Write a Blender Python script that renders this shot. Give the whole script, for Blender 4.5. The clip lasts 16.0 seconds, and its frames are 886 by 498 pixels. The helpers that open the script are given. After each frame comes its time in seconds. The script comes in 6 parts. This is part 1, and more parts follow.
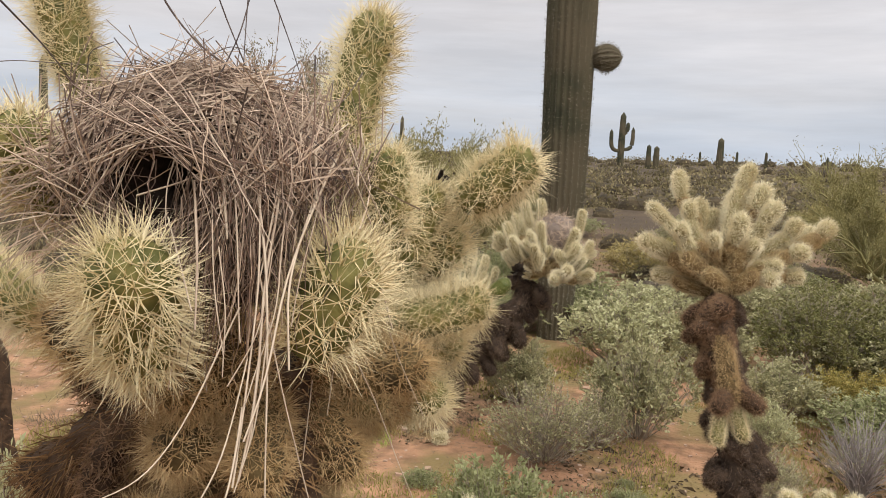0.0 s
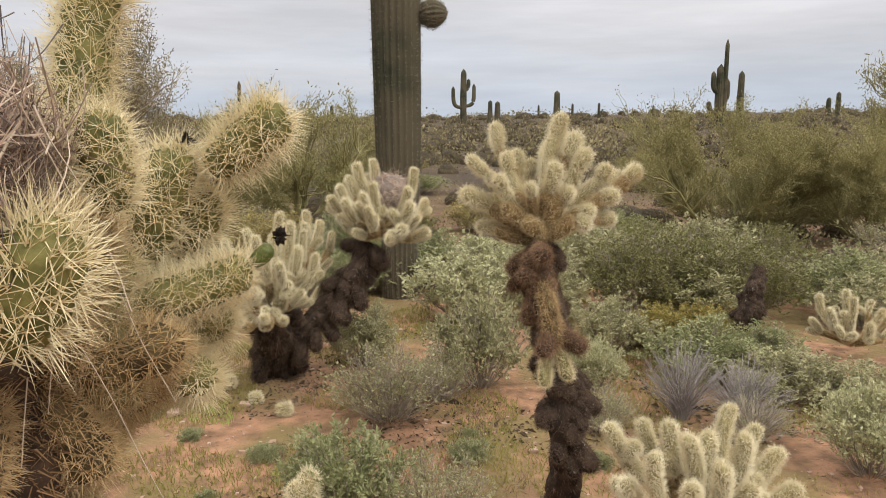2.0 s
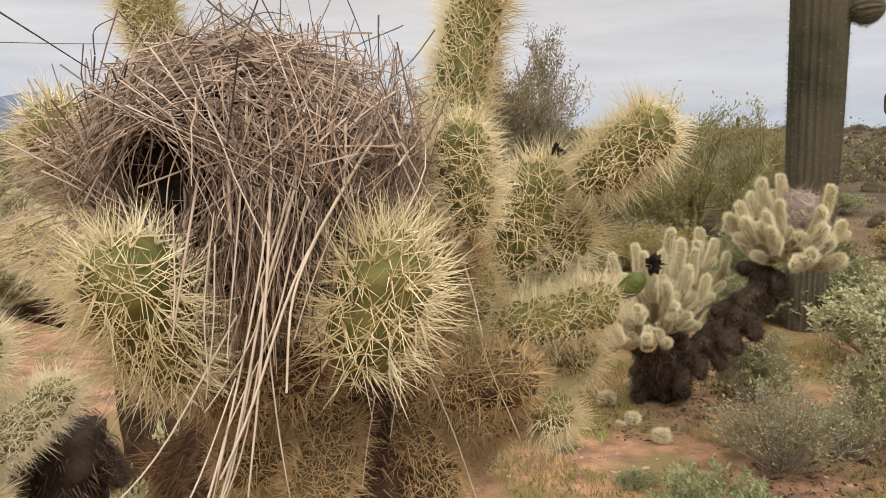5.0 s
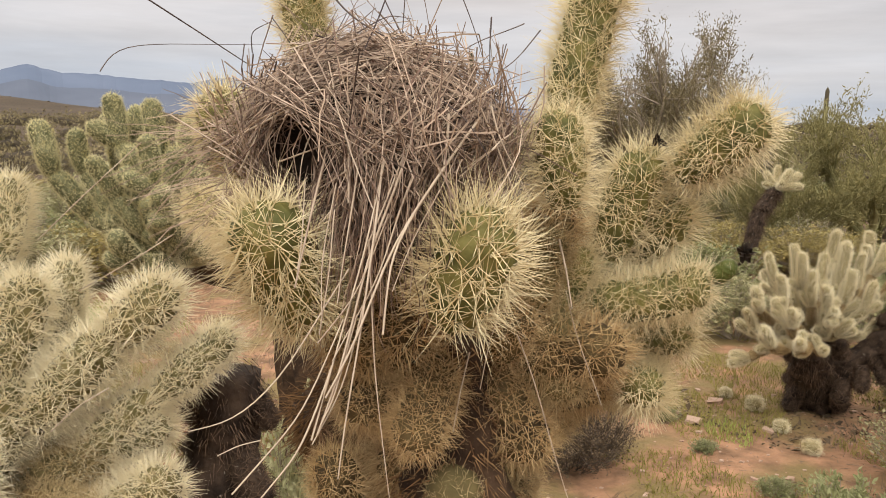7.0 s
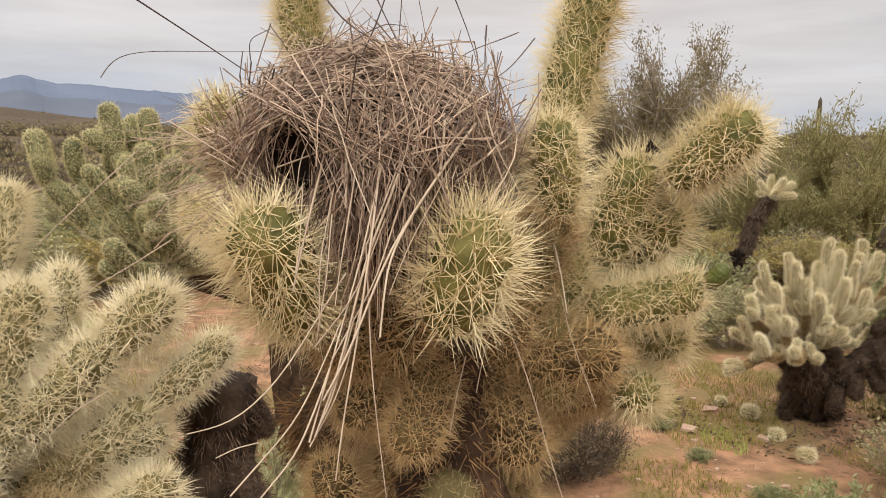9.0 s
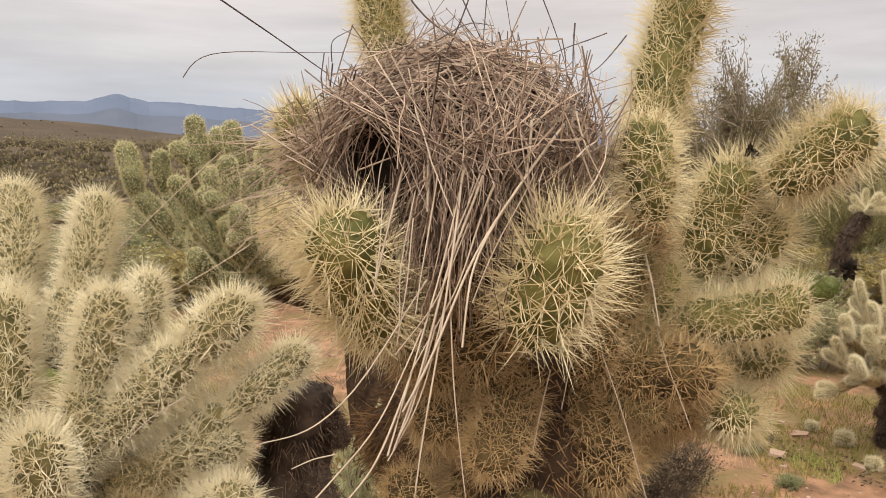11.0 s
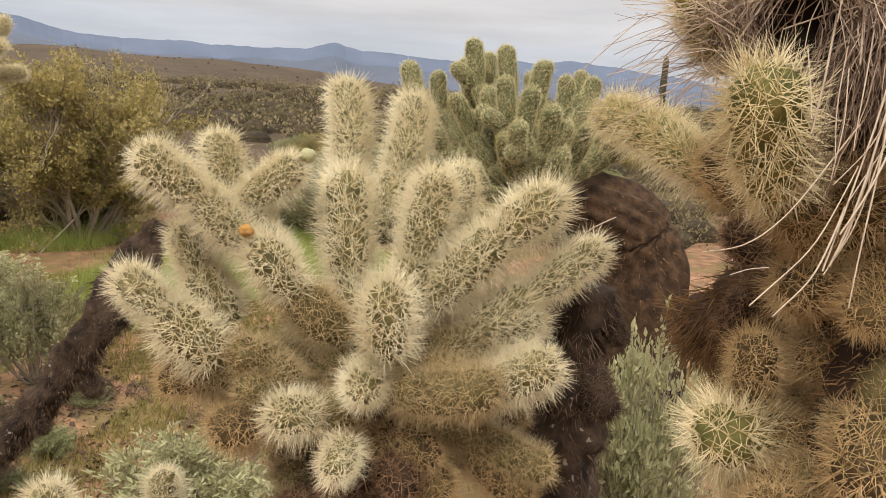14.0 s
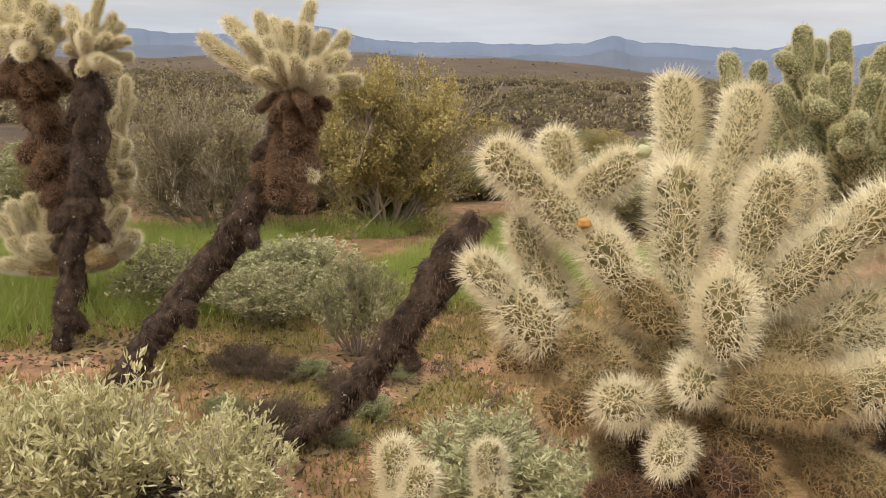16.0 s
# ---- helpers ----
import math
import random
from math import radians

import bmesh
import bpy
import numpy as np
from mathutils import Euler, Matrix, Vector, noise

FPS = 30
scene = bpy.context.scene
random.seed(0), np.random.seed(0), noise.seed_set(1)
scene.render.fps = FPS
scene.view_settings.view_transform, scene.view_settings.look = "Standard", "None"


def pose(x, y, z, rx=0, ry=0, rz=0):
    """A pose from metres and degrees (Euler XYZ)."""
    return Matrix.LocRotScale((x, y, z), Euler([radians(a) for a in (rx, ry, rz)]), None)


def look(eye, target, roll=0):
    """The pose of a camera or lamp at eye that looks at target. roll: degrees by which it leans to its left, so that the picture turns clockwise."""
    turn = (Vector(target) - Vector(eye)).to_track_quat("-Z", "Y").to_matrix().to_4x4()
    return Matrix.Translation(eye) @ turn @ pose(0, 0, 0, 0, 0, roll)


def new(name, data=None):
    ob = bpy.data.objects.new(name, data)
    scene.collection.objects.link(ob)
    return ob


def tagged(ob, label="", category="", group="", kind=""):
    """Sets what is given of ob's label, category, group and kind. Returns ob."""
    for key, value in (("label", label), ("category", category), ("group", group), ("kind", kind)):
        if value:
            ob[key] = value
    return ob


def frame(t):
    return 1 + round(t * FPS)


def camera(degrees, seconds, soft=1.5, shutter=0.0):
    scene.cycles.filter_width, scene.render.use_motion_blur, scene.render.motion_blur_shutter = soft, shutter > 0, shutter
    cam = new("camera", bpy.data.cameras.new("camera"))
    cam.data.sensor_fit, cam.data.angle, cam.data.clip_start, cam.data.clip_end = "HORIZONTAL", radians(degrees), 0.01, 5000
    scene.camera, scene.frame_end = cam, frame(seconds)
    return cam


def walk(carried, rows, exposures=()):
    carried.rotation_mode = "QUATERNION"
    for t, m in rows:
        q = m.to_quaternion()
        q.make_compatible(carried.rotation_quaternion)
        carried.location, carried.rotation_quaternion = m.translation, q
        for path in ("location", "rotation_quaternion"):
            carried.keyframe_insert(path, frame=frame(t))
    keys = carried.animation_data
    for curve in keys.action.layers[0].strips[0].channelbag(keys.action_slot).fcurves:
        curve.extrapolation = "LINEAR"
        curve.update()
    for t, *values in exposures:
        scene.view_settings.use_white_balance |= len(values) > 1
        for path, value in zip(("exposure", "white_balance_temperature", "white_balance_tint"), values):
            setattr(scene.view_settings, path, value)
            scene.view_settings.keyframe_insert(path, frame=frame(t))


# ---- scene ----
cam = camera(59.3, 16.0, 0.9)
PATH = [
    (0, (0.229, -0.329, 1.49), (0.183, 1.658, 1.266), 2.4),
    (0.5, (0.256, -0.308, 1.487), (0.358, 1.671, 1.218), 1.3),
    (1, (0.291, -0.294, 1.476), (0.513, 1.669, 1.168), 0.4),
    (1.5, (0.322, -0.29, 1.483), (0.624, 1.661, 1.162), -0.2),
    (2, (0.334, -0.291, 1.485), (0.66, 1.657, 1.171), -0.4),
    (2.5, (0.345, -0.287, 1.49), (0.665, 1.663, 1.179), -0.5),
    (3, (0.324, -0.294, 1.483), (0.553, 1.669, 1.181), -0.7),
    (3.5, (0.323, -0.267, 1.497), (0.323, 1.714, 1.221), -1.5),
    (4, (0.31, -0.21, 1.495), (0.047, 1.757, 1.247), -1.5),
    (4.5, (0.313, -0.179, 1.487), (-0.175, 1.744, 1.239), -1.0),
    (4.7, (0.324, -0.171, 1.483), (-0.232, 1.733, 1.225), -0.9),
    (6.8, (0.428, -0.219, 1.48), (-0.567, 1.49, 1.181), 0.6),
    (7, (0.428, -0.229, 1.48), (-0.582, 1.472, 1.183), 0.6),
    (7.5, (0.432, -0.257, 1.48), (-0.588, 1.44, 1.201), 0.7),
    (8, (0.439, -0.251, 1.477), (-0.573, 1.453, 1.208), 0.6),
    (8.2, (0.442, -0.239, 1.479), (-0.557, 1.472, 1.206), 0.5),
    (10.3, (0.409, -0.233, 1.471), (-0.635, 1.453, 1.211), 1.2),
    (10.5, (0.412, -0.221, 1.471), (-0.672, 1.44, 1.215), 0.9),
    (11, (0.41, -0.216, 1.466), (-0.755, 1.393, 1.23), 0.4),
    (11.5, (0.35, -0.296, 1.465), (-0.873, 1.267, 1.219), 0.8),
    (12, (0.343, -0.366, 1.456), (-0.939, 1.143, 1.176), 1.3),
    (12.5, (0.349, -0.383, 1.436), (-0.996, 1.066, 1.135), 2.1),
    (13, (0.349, -0.4, 1.408), (-1.058, 0.985, 1.087), 2.3),
    (13.5, (0.348, -0.402, 1.389), (-1.099, 0.935, 1.046), 2.6),
    (14, (0.341, -0.424, 1.37), (-1.163, 0.844, 1.011), 3.3),
    (14.5, (0.336, -0.451, 1.355), (-1.293, 0.643, 0.97), 2.7),
    (15, (0.338, -0.483, 1.36), (-1.399, 0.418, 0.948), 1.7),
    (15.5, (0.331, -0.512, 1.37), (-1.472, 0.252, 0.963), 1.4),
    (16, (0.333, -0.539, 1.371), (-1.509, 0.131, 0.971), 1.5),
]
walk(cam, [(t, look(eye, target, roll)) for t, eye, target, roll in PATH], ((0, -0.04, 6500, 10), (3.0, -0.02, 6500, 10), (4.7, -0.05, 6650, 10), (6.8, -0.05, 6800, 11), (11, -0.07, 6950, 12), (13, -0.06, 6900, 11), (16, -0.02, 6850, 11)))

# ---- world and light ----
world = bpy.data.worlds.new("world")
scene.world = world
world.use_nodes = True
wt = world.node_tree
wt.nodes.clear()


def wnode(kind, **sets):
    n = wt.nodes.new(kind)
    for k, v in sets.items():
        n.inputs[k].default_value = v
    return n


SUN_EL, SUN_AZ = radians(48), radians(150)
sky = wt.nodes.new("ShaderNodeTexSky")
sky.sky_type = "NISHITA"
sky.sun_disc = False
sky.sun_elevation, sky.sun_rotation = SUN_EL, SUN_AZ
dim = wt.nodes.new("ShaderNodeMix")
dim.data_type = "RGBA"
dim.blend_type = "MULTIPLY"
dim.inputs[0].default_value = 1.0
dim.inputs[7].default_value = (0.1, 0.1, 0.1, 1)
coord = wt.nodes.new("ShaderNodeTexCoord")
sep = wt.nodes.new("ShaderNodeSeparateXYZ")
squash = wt.nodes.new("ShaderNodeMapping")
squash.inputs["Scale"].default_value = (1.2, 1.2, 10.0)
streak = wnode("ShaderNodeTexNoise", Scale=1.2, Detail=6.0, Roughness=0.55)
shift = wt.nodes.new("ShaderNodeMath")
shift.operation = "MULTIPLY_ADD"
shift.inputs[1].default_value = 0.24
ramp = wt.nodes.new("ShaderNodeValToRGB")
stops = ((0.0, (0.60, 0.63, 0.66)), (0.10, (0.57, 0.635, 0.735)), (0.17, (0.605, 0.66, 0.76)), (0.235, (0.70, 0.705, 0.745)), (0.33, (0.82, 0.785, 0.79)), (0.55, (1.35, 1.32, 1.29)), (1.0, (2.2, 2.13, 2.03)))
for n, (at, colour) in enumerate(stops):
    el = ramp.color_ramp.elements[n] if n < 2 else ramp.color_ramp.elements.new(at)
    el.position, el.color = at, (*colour, 1)
veil = wt.nodes.new("ShaderNodeMix")
veil.data_type = "RGBA"
veil.inputs[0].default_value = 0.93
broad = wnode("ShaderNodeTexNoise", Scale=2.1, Detail=7.0, Roughness=0.6)
lift = wt.nodes.new("ShaderNodeMapRange")
lift.inputs[1].default_value, lift.inputs[2].default_value = 0.35, 0.68
lift.inputs[3].default_value, lift.inputs[4].default_value = 0.90, 1.12
cloud = wt.nodes.new("ShaderNodeVectorMath")
cloud.operation = "SCALE"
back = wnode("ShaderNodeBackground", Strength=1.0)
out = wt.nodes.new("ShaderNodeOutputWorld")
L = wt.links.new
L(sky.outputs[0], dim.inputs[6])
L(coord.outputs["Generated"], sep.inputs[0])
L(coord.outputs["Generated"], squash.inputs[0])
L(squash.outputs[0], streak.inputs["Vector"])
L(streak.outputs["Fac"], shift.inputs[0])
L(sep.outputs["Z"], shift.inputs[2])
L(shift.outputs[0], ramp.inputs[0])
L(dim.outputs[2], veil.inputs[6])
L(ramp.outputs[0], veil.inputs[7])
L(squash.outputs[0], broad.inputs["Vector"])
L(broad.outputs["Fac"], lift.inputs[0])
L(veil.outputs[2], cloud.inputs[0])
L(lift.outputs[0], cloud.inputs["Scale"])
L(cloud.outputs[0], back.inputs["Color"])
L(back.outputs[0], out.inputs[0])

sun_data = bpy.data.lights.new("sun", "SUN")
sun_data.energy, sun_data.angle, sun_data.color = 1.8, radians(14), (1.0, 0.95, 0.86)
sun = new("sun", sun_data)
sun.matrix_world = look((math.sin(SUN_AZ) * 30, math.cos(SUN_AZ) * 30, 30 * math.tan(SUN_EL)), (0, 0, 0))

# ---- materials ----


def material(name, base, other, scale=8.0, rough=0.8, bump=0.0, bump_scale=60.0, island=0.0, through_light=0.0, per_object=0.0, third=None, third_scale=1.5, third_range=(0.44, 0.60), detail=6.0, contrast=(0.35, 0.65)):
    """A two or three colour surface: noise at one scale between base and other, at a larger scale towards third."""
    m = bpy.data.materials.new(name)
    m.use_nodes = True
    t = m.node_tree
    b = t.nodes["Principled BSDF"]
    b.inputs["Roughness"].default_value = rough
    b.inputs["Specular IOR Level"].default_value = 0.25
    co = t.nodes.new("ShaderNodeTexCoord")
    geo = t.nodes.new("ShaderNodeNewGeometry")
    info = t.nodes.new("ShaderNodeObjectInfo")
    n1 = t.nodes.new("ShaderNodeTexNoise")
    n1.inputs["Scale"].default_value, n1.inputs["Detail"].default_value = scale, detail
    t.links.new(geo.outputs["Position"], n1.inputs["Vector"])
    r1 = t.nodes.new("ShaderNodeMapRange")
    r1.inputs[1].default_value, r1.inputs[2].default_value = contrast
    t.links.new(n1.outputs["Fac"], r1.inputs[0])
    fac = r1.outputs[0]
    for weight, socket in ((island, geo.outputs["Random Per Island"]), (per_object, info.outputs["Random"])):
        if weight:
            mx = t.nodes.new("ShaderNodeMix")
            mx.inputs[0].default_value = weight
            t.links.new(fac, mx.inputs[2])
            t.links.new(socket, mx.inputs[3])
            fac = mx.outputs[0]
    mix = t.nodes.new("ShaderNodeMix")
    mix.data_type = "RGBA"
    mix.inputs[6].default_value, mix.inputs[7].default_value = (*base, 1), (*other, 1)
    t.links.new(fac, mix.inputs[0])
    colour = mix.outputs[2]
    if third:
        n2 = t.nodes.new("ShaderNodeTexNoise")
        n2.inputs["Scale"].default_value, n2.inputs["Detail"].default_value = third_scale, 4.0
        t.links.new(geo.outputs["Position"], n2.inputs["Vector"])
        r2 = t.nodes.new("ShaderNodeMapRange")
        r2.inputs[1].default_value, r2.inputs[2].default_value = third_range
        t.links.new(n2.outputs["Fac"], r2.inputs[0])
        m2 = t.nodes.new("ShaderNodeMix")
        m2.data_type = "RGBA"
        m2.inputs[7].default_value = (*third, 1)
        t.links.new(r2.outputs[0], m2.inputs[0])
        t.links.new(colour, m2.inputs[6])
        colour = m2.outputs[2]
    t.links.new(colour, b.inputs["Base Color"])
    if bump:
        n3 = t.nodes.new("ShaderNodeTexNoise")
        n3.inputs["Scale"].default_value, n3.inputs["Detail"].default_value = bump_scale, 5.0
        t.links.new(geo.outputs["Position"], n3.inputs["Vector"])
        bp = t.nodes.new("ShaderNodeBump")
        bp.inputs["Strength"].default_value, bp.inputs["Distance"].default_value = bump, 0.6 / bump_scale
        t.links.new(n3.outputs["Fac"], bp.inputs["Height"])
        t.links.new(bp.outputs[0], b.inputs["Normal"])
    if through_light:
        tr = t.nodes.new("ShaderNodeBsdfTranslucent")
        t.links.new(colour, tr.inputs["Color"])
        ms = t.nodes.new("ShaderNodeMixShader")
        ms.inputs[0].default_value = through_light
        t.links.new(b.outputs[0], ms.inputs[1])
        t.links.new(tr.outputs[0], ms.inputs[2])
        t.links.new(ms.outputs[0], t.nodes["Material Output"].inputs[0])
    return m


M_JOINT_GOLD = material("joint_skin_olive", (0.085, 0.09, 0.028), (0.2, 0.18, 0.058), 40, 0.7, 0.3, 200)
M_JOINT_CREAM = material("joint_skin_sage", (0.095, 0.088, 0.035), (0.2, 0.165, 0.07), 35, 0.7, 0.3, 200)
M_JOINT_GREEN = material("joint_skin_green", (0.105, 0.11, 0.052), (0.19, 0.185, 0.095), 35, 0.7, 0.3, 200)
M_JOINT_INNER = material("joint_skin_tan", (0.13, 0.082, 0.035), (0.26, 0.18, 0.08), 30, 0.8, 0.3, 180)
M_SPINE_INNER = material("spine_buff", (0.42, 0.3, 0.15), (0.8, 0.66, 0.4), 9, 0.55, island=0.7, through_light=0.15)
M_JOINT_OLD = material("joint_skin_brown", (0.05, 0.034, 0.016), (0.13, 0.092, 0.04), 30, 0.85, 0.5, 150)
M_SPINE_GOLD = material("spine_straw", (0.88, 0.79, 0.54), (0.7, 0.58, 0.34), 12, 0.45, island=0.7, through_light=0.1)
M_SPINE_CREAM = material("spine_cream", (0.92, 0.86, 0.66), (0.78, 0.68, 0.45), 12, 0.45, island=0.7, through_light=0.12)
M_JOINT_WORN = material("joint_skin_worn", (0.085, 0.068, 0.028), (0.17, 0.135, 0.058), 30, 0.8, 0.4, 180)
M_SPINE_WORN = material("spine_tan", (0.36, 0.26, 0.13), (0.72, 0.58, 0.34), 10, 0.55, island=0.75, through_light=0.15)
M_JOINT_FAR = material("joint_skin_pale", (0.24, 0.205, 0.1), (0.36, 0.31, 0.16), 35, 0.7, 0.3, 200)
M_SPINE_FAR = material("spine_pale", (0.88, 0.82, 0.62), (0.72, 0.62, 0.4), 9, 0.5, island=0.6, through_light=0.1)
M_SPINE_GREEN = material("spine_greenish_white", (0.88, 0.83, 0.57), (0.68, 0.62, 0.36), 9, 0.5, island=0.6, through_light=0.35)
M_SPINE_OLD = material("spine_rust", (0.34, 0.21, 0.095), (0.76, 0.58, 0.32), 10, 0.6, island=0.7, through_light=0.15)
M_BARK = material("charred_bark", (0.018, 0.012, 0.009), (0.085, 0.057, 0.04), 22, 0.95, 0.9, 70, third=(0.30, 0.26, 0.22), third_scale=48, third_range=(0.66, 0.71))
M_BARK_RUST = material("rusty_bark", (0.03, 0.018, 0.012), (0.095, 0.058, 0.036), 18, 0.95, 0.9, 70)
M_SHAG_DARK = material("dead_spine_dark", (0.03, 0.02, 0.014), (0.19, 0.126, 0.086), 10, 0.9, island=0.8)
M_SHAG_RUST = material("dead_spine_rust", (0.085, 0.043, 0.021), (0.36, 0.22, 0.105), 10, 0.85, island=0.8)
M_SHAG_BROWN = material("dead_spine_brown", (0.1, 0.056, 0.033), (0.37, 0.235, 0.14), 10, 0.9, island=0.8)
M_LEAF_PV = material("palo_verde_leaf", (0.21, 0.19, 0.075), (0.38, 0.33, 0.15), 4, 0.6, island=0.6, through_light=0.25)
M_LEAF_DUSK = material("dusky_leaf", (0.16, 0.135, 0.075), (0.33, 0.27, 0.155), 5, 0.7, island=0.6, through_light=0.2)
M_STRAW = material("nest_straw", (0.13, 0.088, 0.066), (0.72, 0.565, 0.44), 14, 0.6, island=0.85)
M_STRAW_DARK = material("nest_twig", (0.05, 0.034, 0.027), (0.27, 0.185, 0.145), 14, 0.75, island=0.85)
M_STRAW_PALE = material("pale_stalk", (0.58, 0.48, 0.37), (0.33, 0.245, 0.18), 40, 0.5, per_object=0.6)
M_TWIG = material("dark_twig", (0.06, 0.05, 0.055), (0.16, 0.125, 0.11), 40, 0.7, per_object=0.4)
M_NEST_SHADE = material("nest_core_shade", (0.012, 0.009, 0.007), (0.04, 0.028, 0.022), 30, 0.95, 0.8, 60)
M_SAGUARO = material("saguaro_skin", (0.032, 0.034, 0.019), (0.066, 0.062, 0.036), 7, 0.75, 0.5, 50, third=(0.1, 0.082, 0.052), third_scale=1.2)
M_SAG_SPINE = material("saguaro_spine", (0.10, 0.085, 0.065), (0.32, 0.28, 0.21), 9, 0.7, island=0.8)
M_SOIL = material("red_soil", (0.39, 0.218, 0.13), (0.18, 0.104, 0.061), 9.0, 0.95, 0.9, 34, third=(0.2, 0.145, 0.065), third_scale=2.6, third_range=(0.46, 0.60), detail=13, contrast=(0.38, 0.64))


def cover_with_scrub(m):
    """Beyond the near ground the soil is mostly hidden under low growth."""
    t = m.node_tree
    b = t.nodes["Principled BSDF"]
    old = b.inputs["Base Color"].links[0].from_socket
    geo = t.nodes.new("ShaderNodeNewGeometry")
    ln = t.nodes.new("ShaderNodeVectorMath")
    ln.operation = "LENGTH"
    t.links.new(geo.outputs["Position"], ln.inputs[0])
    mr = t.nodes.new("ShaderNodeMapRange")
    mr.inputs[1].default_value, mr.inputs[2].default_value = 5.5, 17.0
    t.links.new(ln.outputs["Value"], mr.inputs[0])
    tint = None
    for scale, lo, hi in ((0.9, (0.05, 0.037, 0.022), (0.12, 0.088, 0.05)), (0.035, (0.042, 0.029, 0.022), (0.098, 0.066, 0.049))):
        n = t.nodes.new("ShaderNodeTexNoise")
        n.inputs["Scale"].default_value, n.inputs["Detail"].default_value = scale, 9.0
        t.links.new(geo.outputs["Position"], n.inputs["Vector"])
        r = t.nodes.new("ShaderNodeValToRGB")
        r.color_ramp.elements[0].position, r.color_ramp.elements[0].color = 0.38, (*lo, 1)
        r.color_ramp.elements[1].position, r.color_ramp.elements[1].color = 0.62, (*hi, 1)
        t.links.new(n.outputs["Fac"], r.inputs[0])
        if tint is None:
            tint = r.outputs[0]
        else:
            mx = t.nodes.new("ShaderNodeMix")
            mx.data_type = "RGBA"
            mx.inputs[0].default_value = 0.5
            t.links.new(tint, mx.inputs[6])
            t.links.new(r.outputs[0], mx.inputs[7])
            tint = mx.outputs[2]
    fin = t.nodes.new("ShaderNodeMix")
    fin.data_type = "RGBA"
    t.links.new(mr.outputs[0], fin.inputs[0])
    t.links.new(old, fin.inputs[6])
    t.links.new(tint, fin.inputs[7])
    t.links.new(fin.outputs[2], b.inputs["Base Color"])


cover_with_scrub(M_SOIL)
M_STONE = material("stone", (0.33, 0.2, 0.14), (0.47, 0.35, 0.27), 9, 0.85, 0.4, 40, island=0.7)
M_GRASS = material("fresh_grass", (0.23, 0.23, 0.055), (0.42, 0.35, 0.115), 3, 0.7, island=0.6, through_light=0.3)
M_GRASS_GREEN = material("bright_grass", (0.3, 0.4, 0.085), (0.5, 0.53, 0.18), 3, 0.7, island=0.6, through_light=0.3)
M_LITTER = material("dry_litter", (0.1, 0.07, 0.05), (0.26, 0.2, 0.14), 6, 0.9, island=0.8)
M_STEM_GREY = material("grey_stem", (0.2, 0.165, 0.13), (0.42, 0.35, 0.28), 15, 0.85, island=0.7)
M_STEM_PURPLE = material("mauve_stem", (0.23, 0.20, 0.20), (0.40, 0.36, 0.35), 15, 0.85, island=0.7)
M_STEM_GREEN = material("green_twig", (0.2, 0.19, 0.08), (0.33, 0.29, 0.14), 9, 0.7, island=0.7)
M_LEAF_SAGE = material("sage_leaf", (0.27, 0.265, 0.135), (0.47, 0.435, 0.255), 8, 0.6, island=0.65, through_light=0.25)
M_LEAF_STRAW = material("straw_green_leaf", (0.44, 0.42, 0.22), (0.74, 0.68, 0.43), 8, 0.6, island=0.65, through_light=0.25)
M_LEAF_PALE = material("pale_sage_leaf", (0.34, 0.345, 0.185), (0.57, 0.545, 0.33), 8, 0.6, island=0.65, through_light=0.25)
M_LEAF_GREYGREEN = material("grey_green_leaf", (0.2, 0.22, 0.095), (0.38, 0.38, 0.2), 8, 0.6, island=0.65, through_light=0.25)
M_LEAF_OLIVE = material("olive_leaf", (0.115, 0.12, 0.04), (0.26, 0.24, 0.095), 6, 0.55, island=0.65, through_light=0.25)
M_LEAF_YELLOW = material("yellow_leaf", (0.27, 0.25, 0.07), (0.42, 0.31, 0.10), 6, 0.6, island=0.6, through_light=0.3)
M_LEAF_BROWN = material("brown_olive_leaf", (0.27, 0.23, 0.09), (0.52, 0.42, 0.17), 5, 0.6, island=0.65, through_light=0.25)
M_SCRUB = material("far_scrub", (0.12, 0.102, 0.052), (0.35, 0.29, 0.165), 0.45, 0.85, island=0.25, through_light=0.15, contrast=(0.42, 0.6))
M_STEM_DARK = material("dark_stem", (0.04, 0.032, 0.027), (0.15, 0.115, 0.09), 15, 0.85, island=0.7)
M_STEM_THORN = material("thorn_stem", (0.22, 0.18, 0.14), (0.5, 0.42, 0.33), 15, 0.85, island=0.7)
M_BARK_PLEAT = material("pleated_bark", (0.036, 0.022, 0.014), (0.105, 0.062, 0.036), 30, 0.9, 0.9, 90)
M_CHIP = material("litter_chip", (0.055, 0.038, 0.026), (0.2, 0.145, 0.085), 6, 0.9, island=0.85)
M_SCRUB_SHADE = material("scrub_shade", (0.03, 0.023, 0.014), (0.08, 0.06, 0.035), 3, 0.9, 0.8, 20)
M_FLOWER = material("orange_bud", (0.45, 0.24, 0.07), (0.36, 0.22, 0.08), 60, 0.6)
M_FRUIT = material("green_fruit", (0.06, 0.085, 0.02), (0.11, 0.13, 0.035), 60, 0.5, 0.4, 120)
M_BUD = material("black_bud", (0.02, 0.015, 0.013), (0.06, 0.045, 0.035), 90, 0.9, 0.5, 150)
# the blue of both ranges is distance haze put into the base colour
M_MOUNTAIN = material("hazed_ridge", (0.11, 0.142, 0.21), (0.13, 0.163, 0.235), 0.004, 1.0)
M_MOUNTAIN_NEAR = material("hazed_foothill", (0.095, 0.115, 0.16), (0.12, 0.14, 0.19), 0.004, 1.0)
